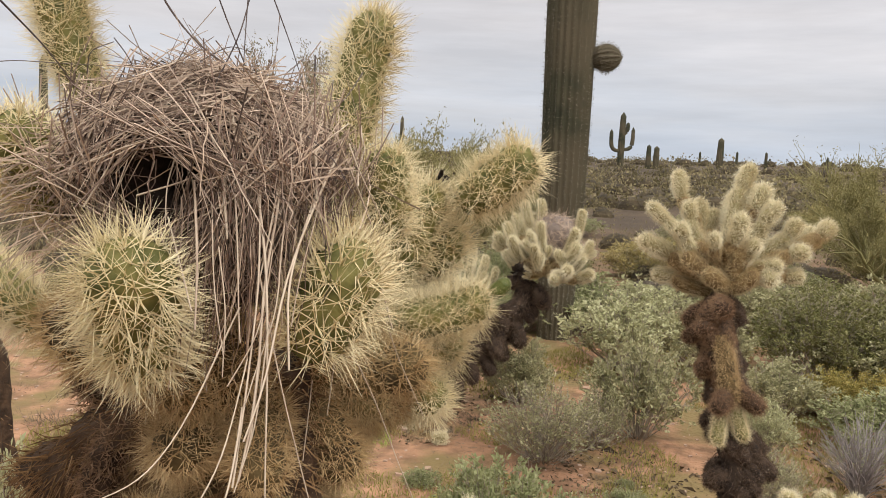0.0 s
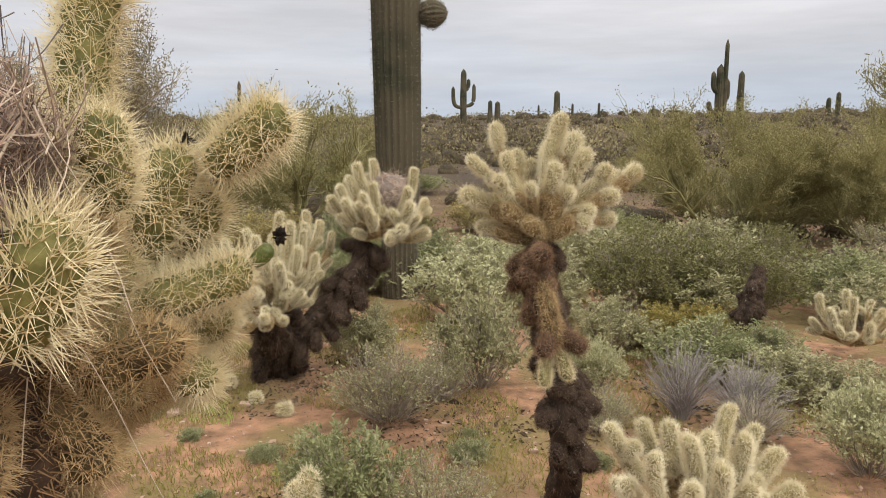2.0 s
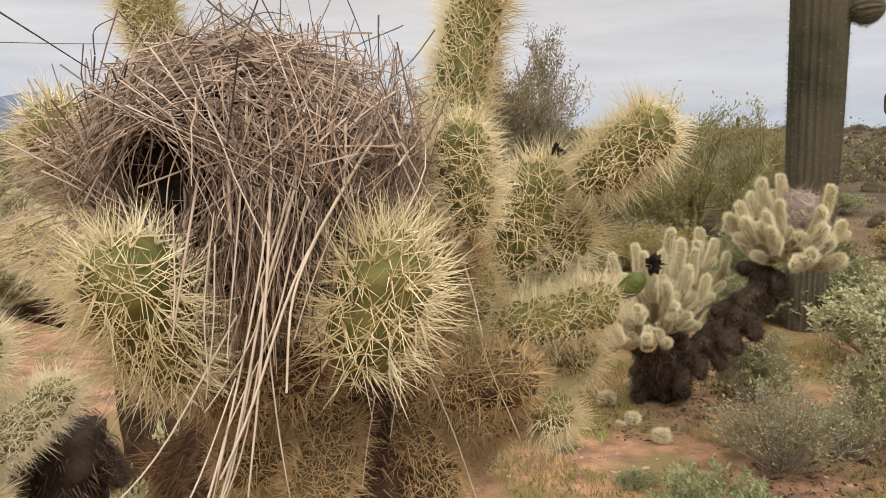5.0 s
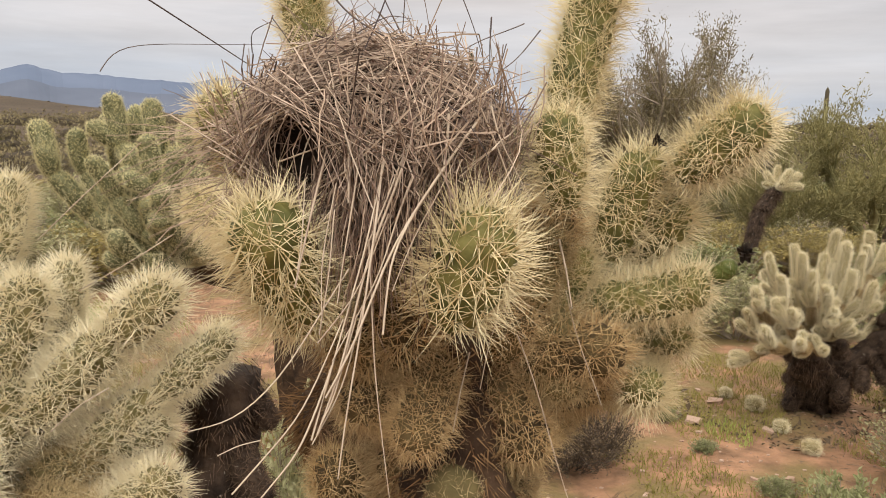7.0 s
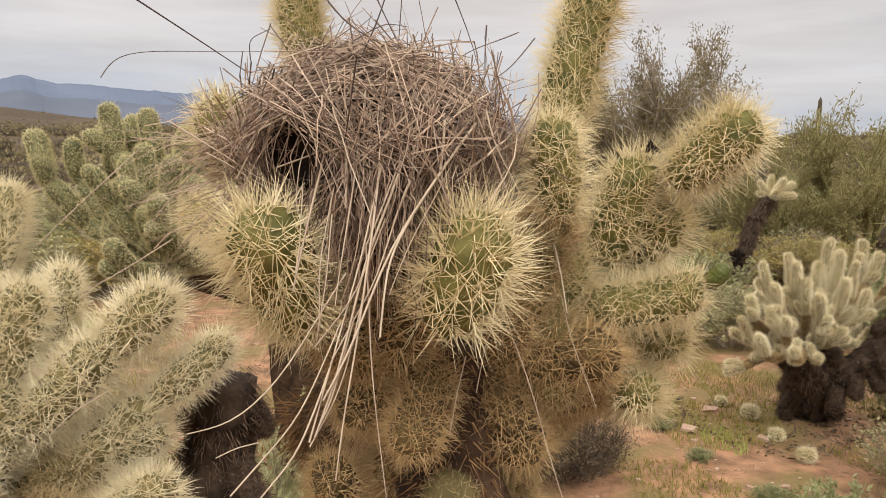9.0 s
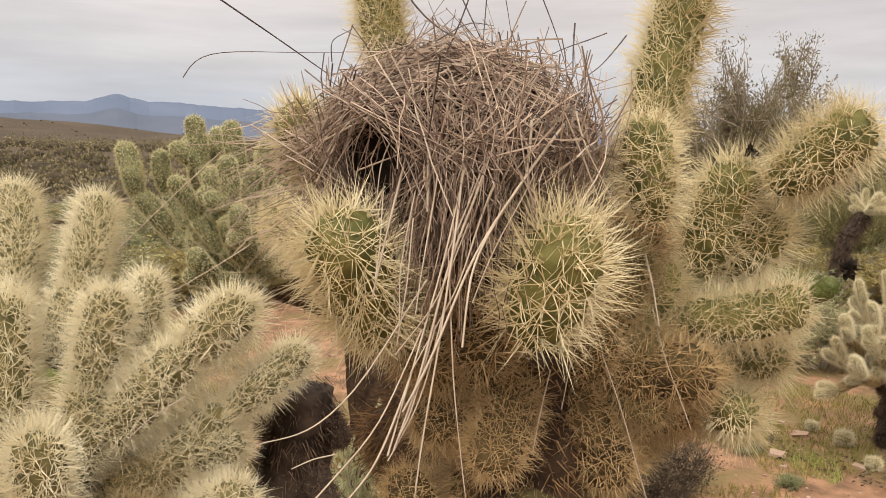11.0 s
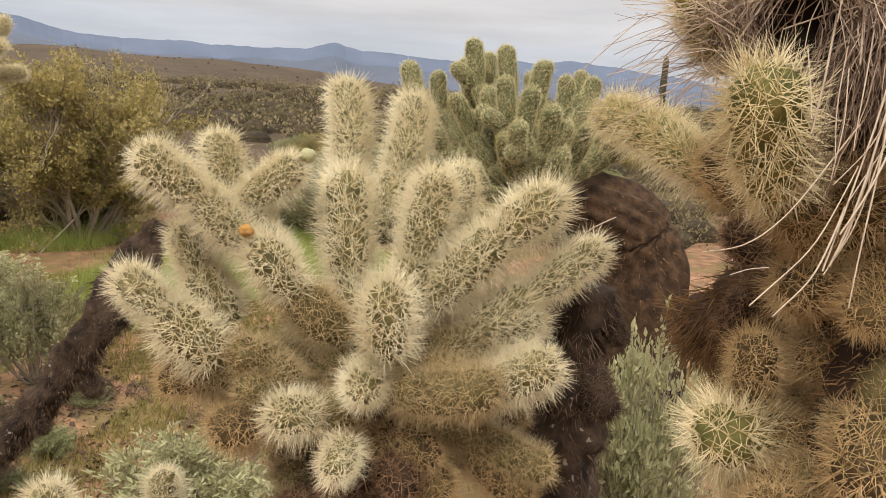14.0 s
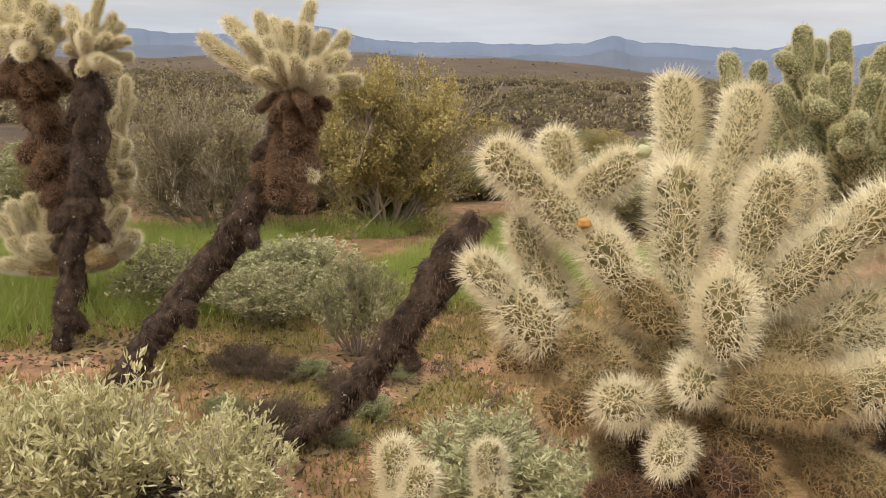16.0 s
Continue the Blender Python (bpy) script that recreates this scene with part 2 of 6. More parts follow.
M_LUMP = material("old_nest_felt", (0.15, 0.115, 0.1), (0.26, 0.21, 0.18), 20, 0.95, 0.9, 60)

# ---- builders ----
rng = np.random.default_rng(7)


def mesh_of(name, verts, faces, *materials, smooth=False):
    me = bpy.data.meshes.new(name)
    me.from_pydata(np.asarray(verts, float).tolist(), [], [tuple(int(i) for i in f) for f in faces])
    for m in materials:
        me.materials.append(m)
    if smooth:
        me.polygons.foreach_set("use_smooth", [True] * len(me.polygons))
    me.update()
    return me


def part(name, me, parent, label=""):
    ob = new(name, me)
    ob.parent = parent
    return tagged(ob, label)


def root(name, at, label, category, group=""):
    ob = new(name)
    ob.location = at
    return tagged(ob, label, category, group)


def across(d):
    """Two unit vectors across each row of d."""
    d = d / np.linalg.norm(d, axis=-1, keepdims=True)
    up = np.where(np.abs(d[..., 2:3]) > 0.9, np.array([1.0, 0, 0]), np.array([0, 0, 1.0]))
    a = np.cross(d, up)
    a /= np.linalg.norm(a, axis=-1, keepdims=True)
    return a, np.cross(d, a)


def needles(base, tip, r, bend=0.0):
    """Three-sided thorns from base to tip: vertices and faces."""
    n = len(base)
    a, b = across(tip - base)
    r = np.broadcast_to(np.asarray(r, float).reshape(-1, 1), (n, 1))
    ring = [base + r * (math.cos(k * 2.0944) * a + math.sin(k * 2.0944) * b) for k in range(3)]
    v = np.stack(ring + [tip], 1).reshape(-1, 3)
    i = np.arange(n)[:, None] * 4
    f = np.concatenate([i + np.array([0, 1, 3]), i + np.array([1, 2, 3]), i + np.array([2, 0, 3])])
    return v, f


def strands(lines, r0, r1, sides=3):
    """Tapered threads along lines (n, k, 3): vertices and faces."""
    n, k, _ = lines.shape
    d = np.gradient(lines, axis=1)
    a, b = across(d)
    r = np.linspace(0, 1, k)[None, :, None] * (np.reshape(r1, (-1, 1, 1)) - np.reshape(r0, (-1, 1, 1))) + np.reshape(r0, (-1, 1, 1))
    ring = [lines + r * (math.cos(2 * math.pi * s / sides) * a + math.sin(2 * math.pi * s / sides) * b) for s in range(sides)]
    v = np.stack(ring, 2).reshape(-1, 3)
    i = (np.arange(n)[:, None, None] * k + np.arange(k - 1)[None, :, None]) * sides
    s = np.arange(sides)[None, None, :]
    t = (s + 1) % sides
    f = np.stack([i + s, i + t, i + sides + t, i + sides + s], -1).reshape(-1, 4)
    return v, f


def leaf_blades(at, d, length, width):
    """Folded leaves: four-cornered, at each place, along d."""
    n = len(at)
    a, b = across(d)
    spin = rng.uniform(0, 2 * math.pi, (n, 1))
    side = np.cos(spin) * a + np.sin(spin) * b
    nor = np.cross(side, d)
    length, width = np.reshape(length, (-1, 1)), np.reshape(width, (-1, 1))
    mid = at + d * length * 0.5 + nor * width * 0.25
    v = np.stack([at, mid + side * width * 0.5, at + d * length, mid - side * width * 0.5], 1).reshape(-1, 3)
    i = np.arange(n)[:, None] * 4
    return v, np.concatenate([i + np.array([0, 1, 2]), i + np.array([0, 2, 3])])


def merge(*pieces):
    vs, fs, at = [], [], 0
    for v, f in pieces:
        vs.append(v)
        fs.extend((np.asarray(f) + at).tolist())
        at += len(v)
    return np.concatenate(vs), fs


def sway(p, size, scale, seed=0.0):
    """A smooth random offset for each row of p."""
    return np.array([noise.noise_vector(Vector(q) * scale + Vector((seed, seed * 1.7, -seed))) for q in p]) * size


def unit(v):
    v = np.asarray(v, float)
    return v / np.linalg.norm(v, axis=-1, keepdims=True)


# ---- cholla joints: unit meshes, one across from the axis to the thorn tips ----


def bow_of(length, z):
    """How far a long joint bends off its axis at height z."""
    u = np.clip(np.asarray(z, float) / length, 0, 1)
    return max(0.0, min(0.30, 0.13 * (length - 2.2))) * 4 * u * (1 - u)


def outline(length, z, rb):
    """Body radius and slope angle along a joint: narrow foot, fuller middle, domed top."""
    top = length - 0.30
    z = np.asarray(z, float)
    u = np.clip(z / top, 0, 1)
    cap = np.clip((z - (top - rb)) / rb, 0, 1)
    foot = 0.62 + 0.38 * np.clip(u / 0.3, 0, 1) ** 0.7
    return rb * foot * (0.95 + 0.08 * np.sin(u * 3.0)) * np.sqrt(np.clip(1 - cap * cap, 0.0006, 1)), np.arcsin(np.clip(cap, 0, 1))


def joint_body(length, seed, rb=0.55):
    """A fleshy stem covered in spiral rows of low knobs."""
    rows, cols = max(22, int(length * 11)), 26
    z = (length - 0.30) * np.sin(np.linspace(0, 1, rows + 1) ** 0.85 * math.pi / 2)
    v, f = [], []
    for i in range(rows + 1):
        rad, _ = outline(length, z[i], rb)
        for j in range(cols):
            a = 2 * math.pi * (j + 0.5 * (i % 2)) / cols
            knob = 0.055 * math.cos(5 * a + z[i] * 8) * math.cos(8 * a - z[i] * 6.5) + 0.05 * noise.noise(Vector((2 * math.cos(a), 2 * math.sin(a), z[i] * 1.4 + seed * 7)))
            r = rad * (1 + knob)
            v.append((r * math.cos(a) + bow_of(length, z[i]), r * math.sin(a), z[i]))
    for i in range(rows):
        for j in range(cols):
            k = (j + 1) % cols
            f.append((i * cols + j, i * cols + k, (i + 1) * cols + k, (i + 1) * cols + j))
    return np.array(v), f


def joint_spines(length, seed, per=9, spacing=0.22, width=0.0125, rb=0.6, reach=0.46, lean=(18, 84)):
    """Star-shaped clusters: a few thorns stand out, most lean low over the skin and cross their neighbours."""
    r = np.random.default_rng(seed)
    n = int(2 * math.pi * rb * length / spacing**2)
    k = np.arange(n)
    z = (length - 0.30) * (k + 0.5) / n
    z = z + r.normal(0, 0.03, n)
    a = k * 2.39996 + r.normal(0, 0.10, n)
    rad, lat = outline(length, z, rb)
    at = np.stack([rad * np.cos(a) + bow_of(length, z), rad * np.sin(a), z], 1)
    nor = unit(np.stack([np.cos(lat) * np.cos(a), np.cos(lat) * np.sin(a), np.sin(lat) + 0.10], 1))
    bare = r.uniform(0.55, 1.0, n)
    at, nor = np.repeat(at, per, 0), np.repeat(nor, per, 0)
    size = np.repeat(bare, per)[:, None]
    tilt = np.radians(lean[0] + (lean[1] - lean[0]) * r.uniform(0, 1, (len(at), 1)) ** 0.95)
    spin = (np.tile(np.arange(per), n)[:, None] * 2 * math.pi / per) + r.uniform(0, 2 * math.pi, (n, 1)).repeat(per, 0) + r.normal(0, 0.35, (len(at), 1))
    p, q = across(nor)
    d = unit(np.cos(tilt) * nor + np.sin(tilt) * (np.cos(spin) * p + np.sin(spin) * q) + np.array([0, 0, 0.10]))
    ln = reach * size * r.uniform(0.6, 1.15, (len(at), 1))
    base = at + r.normal(0, 0.02, at.shape) - 0.02 * nor
    return needles(base, base + d * ln, width * r.uniform(0.7, 1.2, len(at)))


ASPECTS = (1.9, 2.8, 4.0, 5.4, 7.0)
STYLES = {
    # skin, thorns, thorns a cluster, spacing, thorn width, body radius, reach, lean
    "gold": (M_JOINT_GOLD, M_SPINE_GOLD, 9, 0.225, 0.0112, 0.56, 0.84, (2, 80)),
    "cream": (M_JOINT_CREAM, M_SPINE_CREAM, 10, 0.20, 0.0118, 0.52, 0.74, (0, 76)),
    # browner than cream: wear, and shade under the arms put into the colour
    "worn_shaded": (M_JOINT_WORN, M_SPINE_WORN, 9, 0.21, 0.0105, 0.54, 0.70, (10, 84)),
    "green": (M_JOINT_GREEN, M_SPINE_GREEN, 7, 0.235, 0.016, 0.68, 0.42, (10, 80)),
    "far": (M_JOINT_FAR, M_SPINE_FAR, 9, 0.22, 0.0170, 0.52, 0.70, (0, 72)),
    "inner": (M_JOINT_INNER, M_SPINE_INNER, 7, 0.23, 0.0155, 0.58, 0.52, (8, 80)),
    "old": (M_JOINT_OLD, M_SPINE_OLD, 9, 0.21, 0.0105, 0.54, 0.72, (10, 84)),
    "bare": (M_JOINT_WORN, M_SPINE_WORN, 5, 0.24, 0.010, 0.72, 0.38, (20, 84)),
    "fruit": (M_FRUIT, M_SPINE_GOLD, 2, 0.30, 0.015, 0.84, 0.24, (20, 80)),
    "dead": (M_BARK, M_SHAG_DARK, 6, 0.25, 0.018, 0.58, 0.55, (20, 88)),
    "rust": (M_BARK_RUST, M_SHAG_BROWN, 8, 0.25, 0.018, 0.56, 0.6, (15, 88)),
}
JOINTS = {}
for style, (skin, thorn, per, spacing, width, rb, reach, lean) in STYLES.items():
    for n, length in enumerate(ASPECTS):
        v, f = joint_body(length, n, rb)
        body = mesh_of("joint_" + style, v, f, skin, smooth=True)
        v, f = joint_spines(length, 100 + n, per, spacing, width, rb, reach, lean)
        JOINTS[style, n] = (body, mesh_of("spines_" + style, v, f, thorn))


def joint(cactus, base, tip, r, style="cream", label=""):
    """One stem segment of a cholla from base to tip, r metres from its axis to its thorn tips."""
    base, tip = Vector(base), Vector(tip)
    d = tip - base
    want = max(1.7, d.length / r)
    n = min(range(len(ASPECTS)), key=lambda i: abs(math.log(ASPECTS[i] / want)))
    body, thorns = JOINTS[style, n]
    ob = part("joint", body, cactus, label)
    turn = d.to_track_quat("Z", "Y").to_matrix().to_4x4() @ Matrix.Rotation(random.uniform(0, 6.28), 4, "Z")
    ob.matrix_basis = Matrix.Translation(base - cactus.location) @ turn @ Matrix.Diagonal((r, r, r * want / ASPECTS[n], 1))
    part("thorn_coat", thorns, ob)
    return ob


def crown(cactus, hub, tips, r, style="far", sprouts=0.45, seg=5.6, kink=0.2):
    """Arms from the hub out to each tip: a bent chain of short joints, some with a side shoot."""
    hub = Vector(hub)
    for tip in tips:
        tip = Vector(tip)
        d = tip - hub
        rr = r * random.uniform(0.9, 1.12)
        count = max(1, round(d.length / (seg * rr)))
        sag = Vector((d.x, d.y, 0)) * 0.22 - Vector((0, 0, 0.16 * d.length))

        knots = [Vector([random.gauss(0, kink * rr) for _ in range(3)]) for _ in range(count + 1)]

        def at(s):
            n = round(s * count)
            return hub + d * s + sag * (4 * s * (1 - s)) * 0.7 + (knots[n] if 0 < n < count else Vector())

        for n in range(count):
            a, b = at(n / count + (0.05 if n == 0 else 0)), at((n + 1) / count)
            # lower joints take the tan style: browner skin plus painted underside shade
            own = "inner" if style == "far" and n < count - 1 and (n == 0 or random.random() < 0.5) else style
            joint(cactus, a, b + (b - a).normalized() * (0.45 * rr if n < count - 1 else 0), rr * (1.0 if n else 0.92), own)
            if n < count - 1 and random.random() < sprouts:
                way = (b - a).normalized() + Vector((random.gauss(0, 0.6 + kink), random.gauss(0, 0.6 + kink), random.uniform(0.1, 0.9)))
                joint(cactus, b, b + way.normalized() * rr * random.uniform(2.1, 3.2), rr * 0.9, style)


def shaggy_trunk(cactus, line, radii, bark, shag, count=2600, hair=0.045, seed=1, label="", lumps=0.25, droop=0.8, dead=(0, 0.05, "dead"), bald=-0.35, ribs=0):
    """An old stem: a knotty tube along the line, hung with dead thorns."""
    r = np.random.default_rng(seed)
    line, radii = np.asarray(line, float), np.asarray(radii, float)
    s = np.linspace(0, 1, len(line))
    u = np.linspace(0, 1, 40)
    axis = np.stack([np.interp(u, s, line[:, k]) for k in range(3)], 1)
    for _ in range(4):
        axis[1:-1] = (axis[:-2] + axis[1:-1] * 2 + axis[2:]) / 4
    rad = np.interp(u, s, radii)
    a, b = across(np.gradient(axis, axis=0))
    cols = 22 if not ribs else ribs * 4
    ang = 2 * math.pi * np.arange(cols) / cols
    v = axis[:, None] + rad[:, None, None] * (np.cos(ang)[None, :, None] * a[:, None] + np.sin(ang)[None, :, None] * b[:, None])
    flat = v.reshape(-1, 3)
    mean = float(radii.mean())
    knots = np.array([noise.noise(Vector(p) / (mean * 1.3) + Vector((seed, 0, 0))) + 0.5 * noise.noise(Vector(p) / (mean * 0.45)) for p in flat])
    mid = np.repeat(axis, cols, 0)
    pleat = 0.055 * np.cos(np.tile(ang, 40) * ribs) if ribs else 0.0
    flat = mid + (flat - mid) * (1 + lumps * 1.5 * knots + pleat)[:, None]
    f = [(i * cols + j, i * cols + (j + 1) % cols, (i + 1) * cols + (j + 1) % cols, (i + 1) * cols + j) for i in range(39) for j in range(cols)]
    f += [tuple(range(cols - 1, -1, -1)), tuple(39 * cols + j for j in range(cols))]
    origin = np.array(cactus.location)
    stem = part("trunk", mesh_of("trunk", flat - origin, f, bark, smooth=True), cactus, label)
    count = int(count * 2.0)
    pick = r.integers(0, len(flat), count)
    at = flat[pick] + r.normal(0, mean * 0.12, (count, 3))
    nor = unit(flat[pick] - mid[pick])
    clump = np.array([noise.noise(Vector(p) / (mean * 0.8) + Vector((0, seed, 0))) for p in at])
    keep = clump > bald
    at, nor = at[keep], nor[keep]
    d = unit(0.55 * nor + r.normal(0, 0.5, at.shape) + np.array([0, 0, -1.3 * droop]))
    hair = hair * 0.65
    v, f = needles(at - nor * 0.01 - origin, at - origin + d * hair * r.uniform(0.4, 1.2, (len(at), 1)), 0.0011 * max(1, hair / 0.05))
    part("dead_thatch", mesh_of("dead_thatch", v, f, shag), stem)
    n, size, style = dead
    for q in r.uniform(0.12, 1.0, n):
        k = int(q * 39)
        turn = r.uniform(0, 2 * math.pi)
        out_ = math.cos(turn) * a[k] + math.sin(turn) * b[k]
        foot = Vector(axis[k] + out_ * rad[k] * 0.75)
        way = Vector(out_ * r.uniform(0.25, 0.8) + np.array([0, 0, -r.uniform(0.3, 1.1)])).normalized()
        rr = size * r.uniform(0.75, 1.2)
        joint(cactus, foot, foot + way * rr * r.uniform(1.8, 2.7), rr, style)
    return stem


# ---- shrubs ----


def shrub_meshes(kind, seed):
    """Stems and leaves of a shrub one metre high and one across, standing at the origin."""
    r = np.random.default_rng(seed)
    look_of = {
        # stems, forks, upright, leaves a fork, leaf length, leaf width, stem radius, low leaves
        "sage": (60, 7, 0.75, 18, 0.046, 0.023, 0.005, 0.30),
        "narrow": (70, 6, 0.9, 13, 0.070, 0.021, 0.0045, 0.2),
        "twiggy": (90, 6, 0.8, 7, 0.038, 0.020, 0.0045, 0.35),
        "broom": (150, 2, 1.7, 2, 0.03, 0.012, 0.006, 0.5),
        "dense": (80, 8, 0.7, 21, 0.036, 0.020, 0.005, 0.07),
        "big": (120, 9, 0.6, 15, 0.030, 0.017, 0.0034, 0.02),
        "thorny": (150, 12, 0.5, 6, 0.023, 0.015, 0.0032, 0.05),
        "airy": (30, 8, 0.7, 10, 0.035, 0.016, 0.008, 0.35),
    }[kind]
    stems, forks, upright, per, ll, lw, sr, low = look_of
    k = 7
    az, out_ = r.uniform(0, 2 * math.pi, stems), np.sqrt(r.uniform(0, 1, stems))
    tipz = r.uniform(0.62, 1.0, stems) * np.sqrt(np.clip(1 - (0.85 * out_) ** 2.2, 0.12, 1))
    tip = np.stack([0.5 * out_ * np.cos(az), 0.5 * out_ * np.sin(az), tipz], 1)
    t = np.linspace(0, 1, k)[None, :, None]
    foot = np.stack([0.06 * np.cos(az), 0.06 * np.sin(az), np.zeros(stems)], 1) * r.uniform(0, 1, (stems, 1))
    flat = np.array([1, 1, 0.0])
    line = foot[:, None] + (tip - foot)[:, None] * (flat * t**upright + (1 - flat) * t)
    line += r.normal(0, 0.012, line.shape) * t
    side_base = line[:, 2:-1].reshape(-1, 3)
    side_base = np.repeat(side_base, max(1, forks // 2), 0)
    dirs = unit(np.repeat(np.gradient(line, axis=1)[:, 2:-1].reshape(-1, 3), max(1, forks // 2), 0))
    sd = unit(dirs + r.normal(0, 0.55, dirs.shape) + np.array([0, 0, 0.25]))
    sl = r.uniform(0.05, 0.20, (len(sd), 1))
    tt = np.linspace(0, 1, 3)[None, :, None]
    side = side_base[:, None] + (sd * sl)[:, None] * tt + r.normal(0, 0.006, (len(sd), 3, 3)) * tt
    wood = merge(strands(line, sr * np.ones(stems), sr * 0.35 * np.ones(stems)), strands(side, sr * 0.45 * np.ones(len(sd)), sr * 0.2 * np.ones(len(sd))))
    hosts = np.concatenate([side[:, 1:].reshape(-1, 3), line[:, 3:].reshape(-1, 3)])
    hd = np.concatenate([np.repeat(sd, 2, 0), unit(np.repeat(tip - foot, k - 3, 0))])
    keep = hosts[:, 2] > low * r.uniform(0.4, 1.4, len(hosts))
    hosts, hd = hosts[keep], hd[keep]
    n = max(1, int(per / 3))
    hosts, hd = np.repeat(hosts, n, 0), np.repeat(hd, n, 0)
    clump = np.array([noise.noise(Vector(p) * 5 + Vector((seed, 0, 0))) for p in hosts])
    keep = clump > -0.22
    hosts, hd = hosts[keep], hd[keep]
    ld = unit(hd + r.normal(0, 0.8, hd.shape) + np.array([0, 0, 0.2]))
    leaves = leaf_blades(hosts + r.normal(0, 0.012, hosts.shape), ld, ll * r.uniform(0.5, 1.2, len(hosts)), lw * r.uniform(0.6, 1.2, len(hosts)))
    return wood, leaves


SHRUBS = {}


def shrub(name, at, height, width, kind, stem_mat, leaf_mat, label, category="shrub", seed=1, group=""):
    seed = 1 + seed % 2
    key = (kind, stem_mat.name, leaf_mat.name, seed)
    if key not in SHRUBS:
        wood, leaves = shrub_meshes(kind, seed)
        SHRUBS[key] = (mesh_of("stems", *wood, stem_mat), mesh_of("leaves", *leaves, leaf_mat))
    ob = root(name, (at[0], at[1], ground_height(*at) - 0.02), label, category, group)
    ob.rotation_euler.z = random.uniform(0, 6.28)
    ob.scale = (width, width * random.uniform(0.85, 1.15), height)
    part("wood", SHRUBS[key][0], ob)
    part("foliage", SHRUBS[key][1], ob)
    return ob


# ---- ground ----


def smooth(a, b, x):
    t = min(1.0, max(0.0, (x - a) / (b - a)))
    return t * t * (3 - 2 * t)


def ground_height(x, y):
    r = math.hypot(x, y)
    az = math.degrees(math.atan2(-x, y))
    h = 0.09 + 0.05 * noise.noise(Vector((x * 0.5, y * 0.5, 3))) + 0.012 * noise.noise(Vector((x * 2.7, y * 2.7, 1)))
    h += smooth(6, 60, r) * 1.45 + 0.0075 * r * smooth(15, 110, r) * (1 - smooth(900, 2500, r))
    h += smooth(12, 50, r) * 0.5 * noise.noise(Vector((x * 0.03, y * 0.03, 7)))
    # long brown hill towards the mountains
    rise = 1.05 * smooth(38, 70, az) * (1 - 0.45 * smooth(74, 92, az)) * (1 - smooth(100, 150, az))
    bulk = math.exp(-((math.log(max(r, 1) / 650)) / 0.55) ** 2)
    h += 650 * math.tan(radians(1.65)) * rise * bulk * (1 + 0.22 * noise.noise(Vector((x * 0.007, y * 0.007, 2))) + 0.2 * noise.noise(Vector((x * 0.018, y * 0.018, 5))))
    return h


rings = [0.0] + [0.12 * 1.062**k for k in range(176)]
sectors = 200
gv, gf = [(0, 0, ground_height(0, 0))], []
for r_ in rings[1:]:
    for j in range(sectors):
        a_ = 2 * math.pi * j / sectors
        gx, gy = r_ * math.cos(a_), r_ * math.sin(a_)
        gv.append((gx, gy, ground_height(gx, gy)))
for j in range(sectors):
    gf.append((0, 1 + j, 1 + (j + 1) % sectors))
for i in range(len(rings) - 2):
    for j in range(sectors):
        k = (j + 1) % sectors
        gf.append((1 + i * sectors + j, 1 + (i + 1) * sectors + j, 1 + (i + 1) * sectors + k, 1 + i * sectors + k))
ground = new("ground", mesh_of("ground", gv, gf, M_SOIL, smooth=True))
tagged(ground, "orange-red desert soil with gravel and thin green growth", "ground", kind="structure")

# distant mountains, haze painted into their blue, a nearer range before a farther one
def mountains(share, near, far, seed, mat, label):
    mv, mf = [], []
    az_ = np.linspace(-120, 240, 901)
    for a_ in az_:
        el = 3.35 + 0.35 * noise.noise(Vector((a_ * 0.09, seed, 0))) + 0.26 * noise.noise(Vector((a_ * 0.4, 5 + seed, 0))) + 0.12 * noise.noise(Vector((a_ * 1.5, 9 + seed, 0)))
        el += 0.55 * math.exp(-(((a_ - 58.4) / 1.3) ** 2)) + 0.25 * math.exp(-(((a_ - 54.5) / 2.5) ** 2)) + 0.8 * math.exp(-(((a_ - 79.5) / 3.0) ** 2)) + 0.2 * math.exp(-(((a_ - 43) / 4) ** 2))
        el *= share * (0.12 + 0.88 * smooth(8, 44, a_) * (1 - smooth(110, 170, a_)))
        c, s_ = -math.sin(radians(a_)), math.cos(radians(a_))
        top = far * math.tan(radians(el))
        for rr, zz in ((near, -40), (near * 0.5 + far * 0.5, 0.5 * top), (far, 1.4 + top), (far * 1.1, -40)):
            mv.append((c * rr, s_ * rr, zz))
    for n in range(len(az_) - 1):
        for k in range(3):
            mf.append((4 * n + k, 4 * n + 4 + k, 4 * n + 5 + k, 4 * n + 1 + k))
    tagged(new("backdrop", mesh_of("mountains", mv, mf, mat)), label, "mountains", kind="structure")


mountains(1.0, 3400, 4200, 0, M_MOUNTAIN, "mountain range on the horizon, haze painted in as blue")
mountains(0.74, 2700, 3200, 4, M_MOUNTAIN_NEAR, "lower foothills before the range, haze painted in as blue-grey")

# ---- chollas ----

# cholla that carries the nest
nest_cholla = root("cholla_cactus", (0.020, 0.508, 0.090), "golden-spined cholla cactus with a bird nest in its arms", "cactus")
shaggy_trunk(nest_cholla, [(0.020, 0.508, 0.090), (0.020, 0.497, 0.501), (0.030, 0.480, 0.852), (0.036, 0.462, 1.124), (0.041, 0.453, 1.277)], [0.075, 0.072, 0.062, 0.055, 0.040], M_BARK_RUST, M_SHAG_RUST, count=3000, hair=0.032, bald=-2, seed=3, label='thick trunk matted with rust-brown dead spines', droop=0.35, dead=(14, 0.05, 'old'))
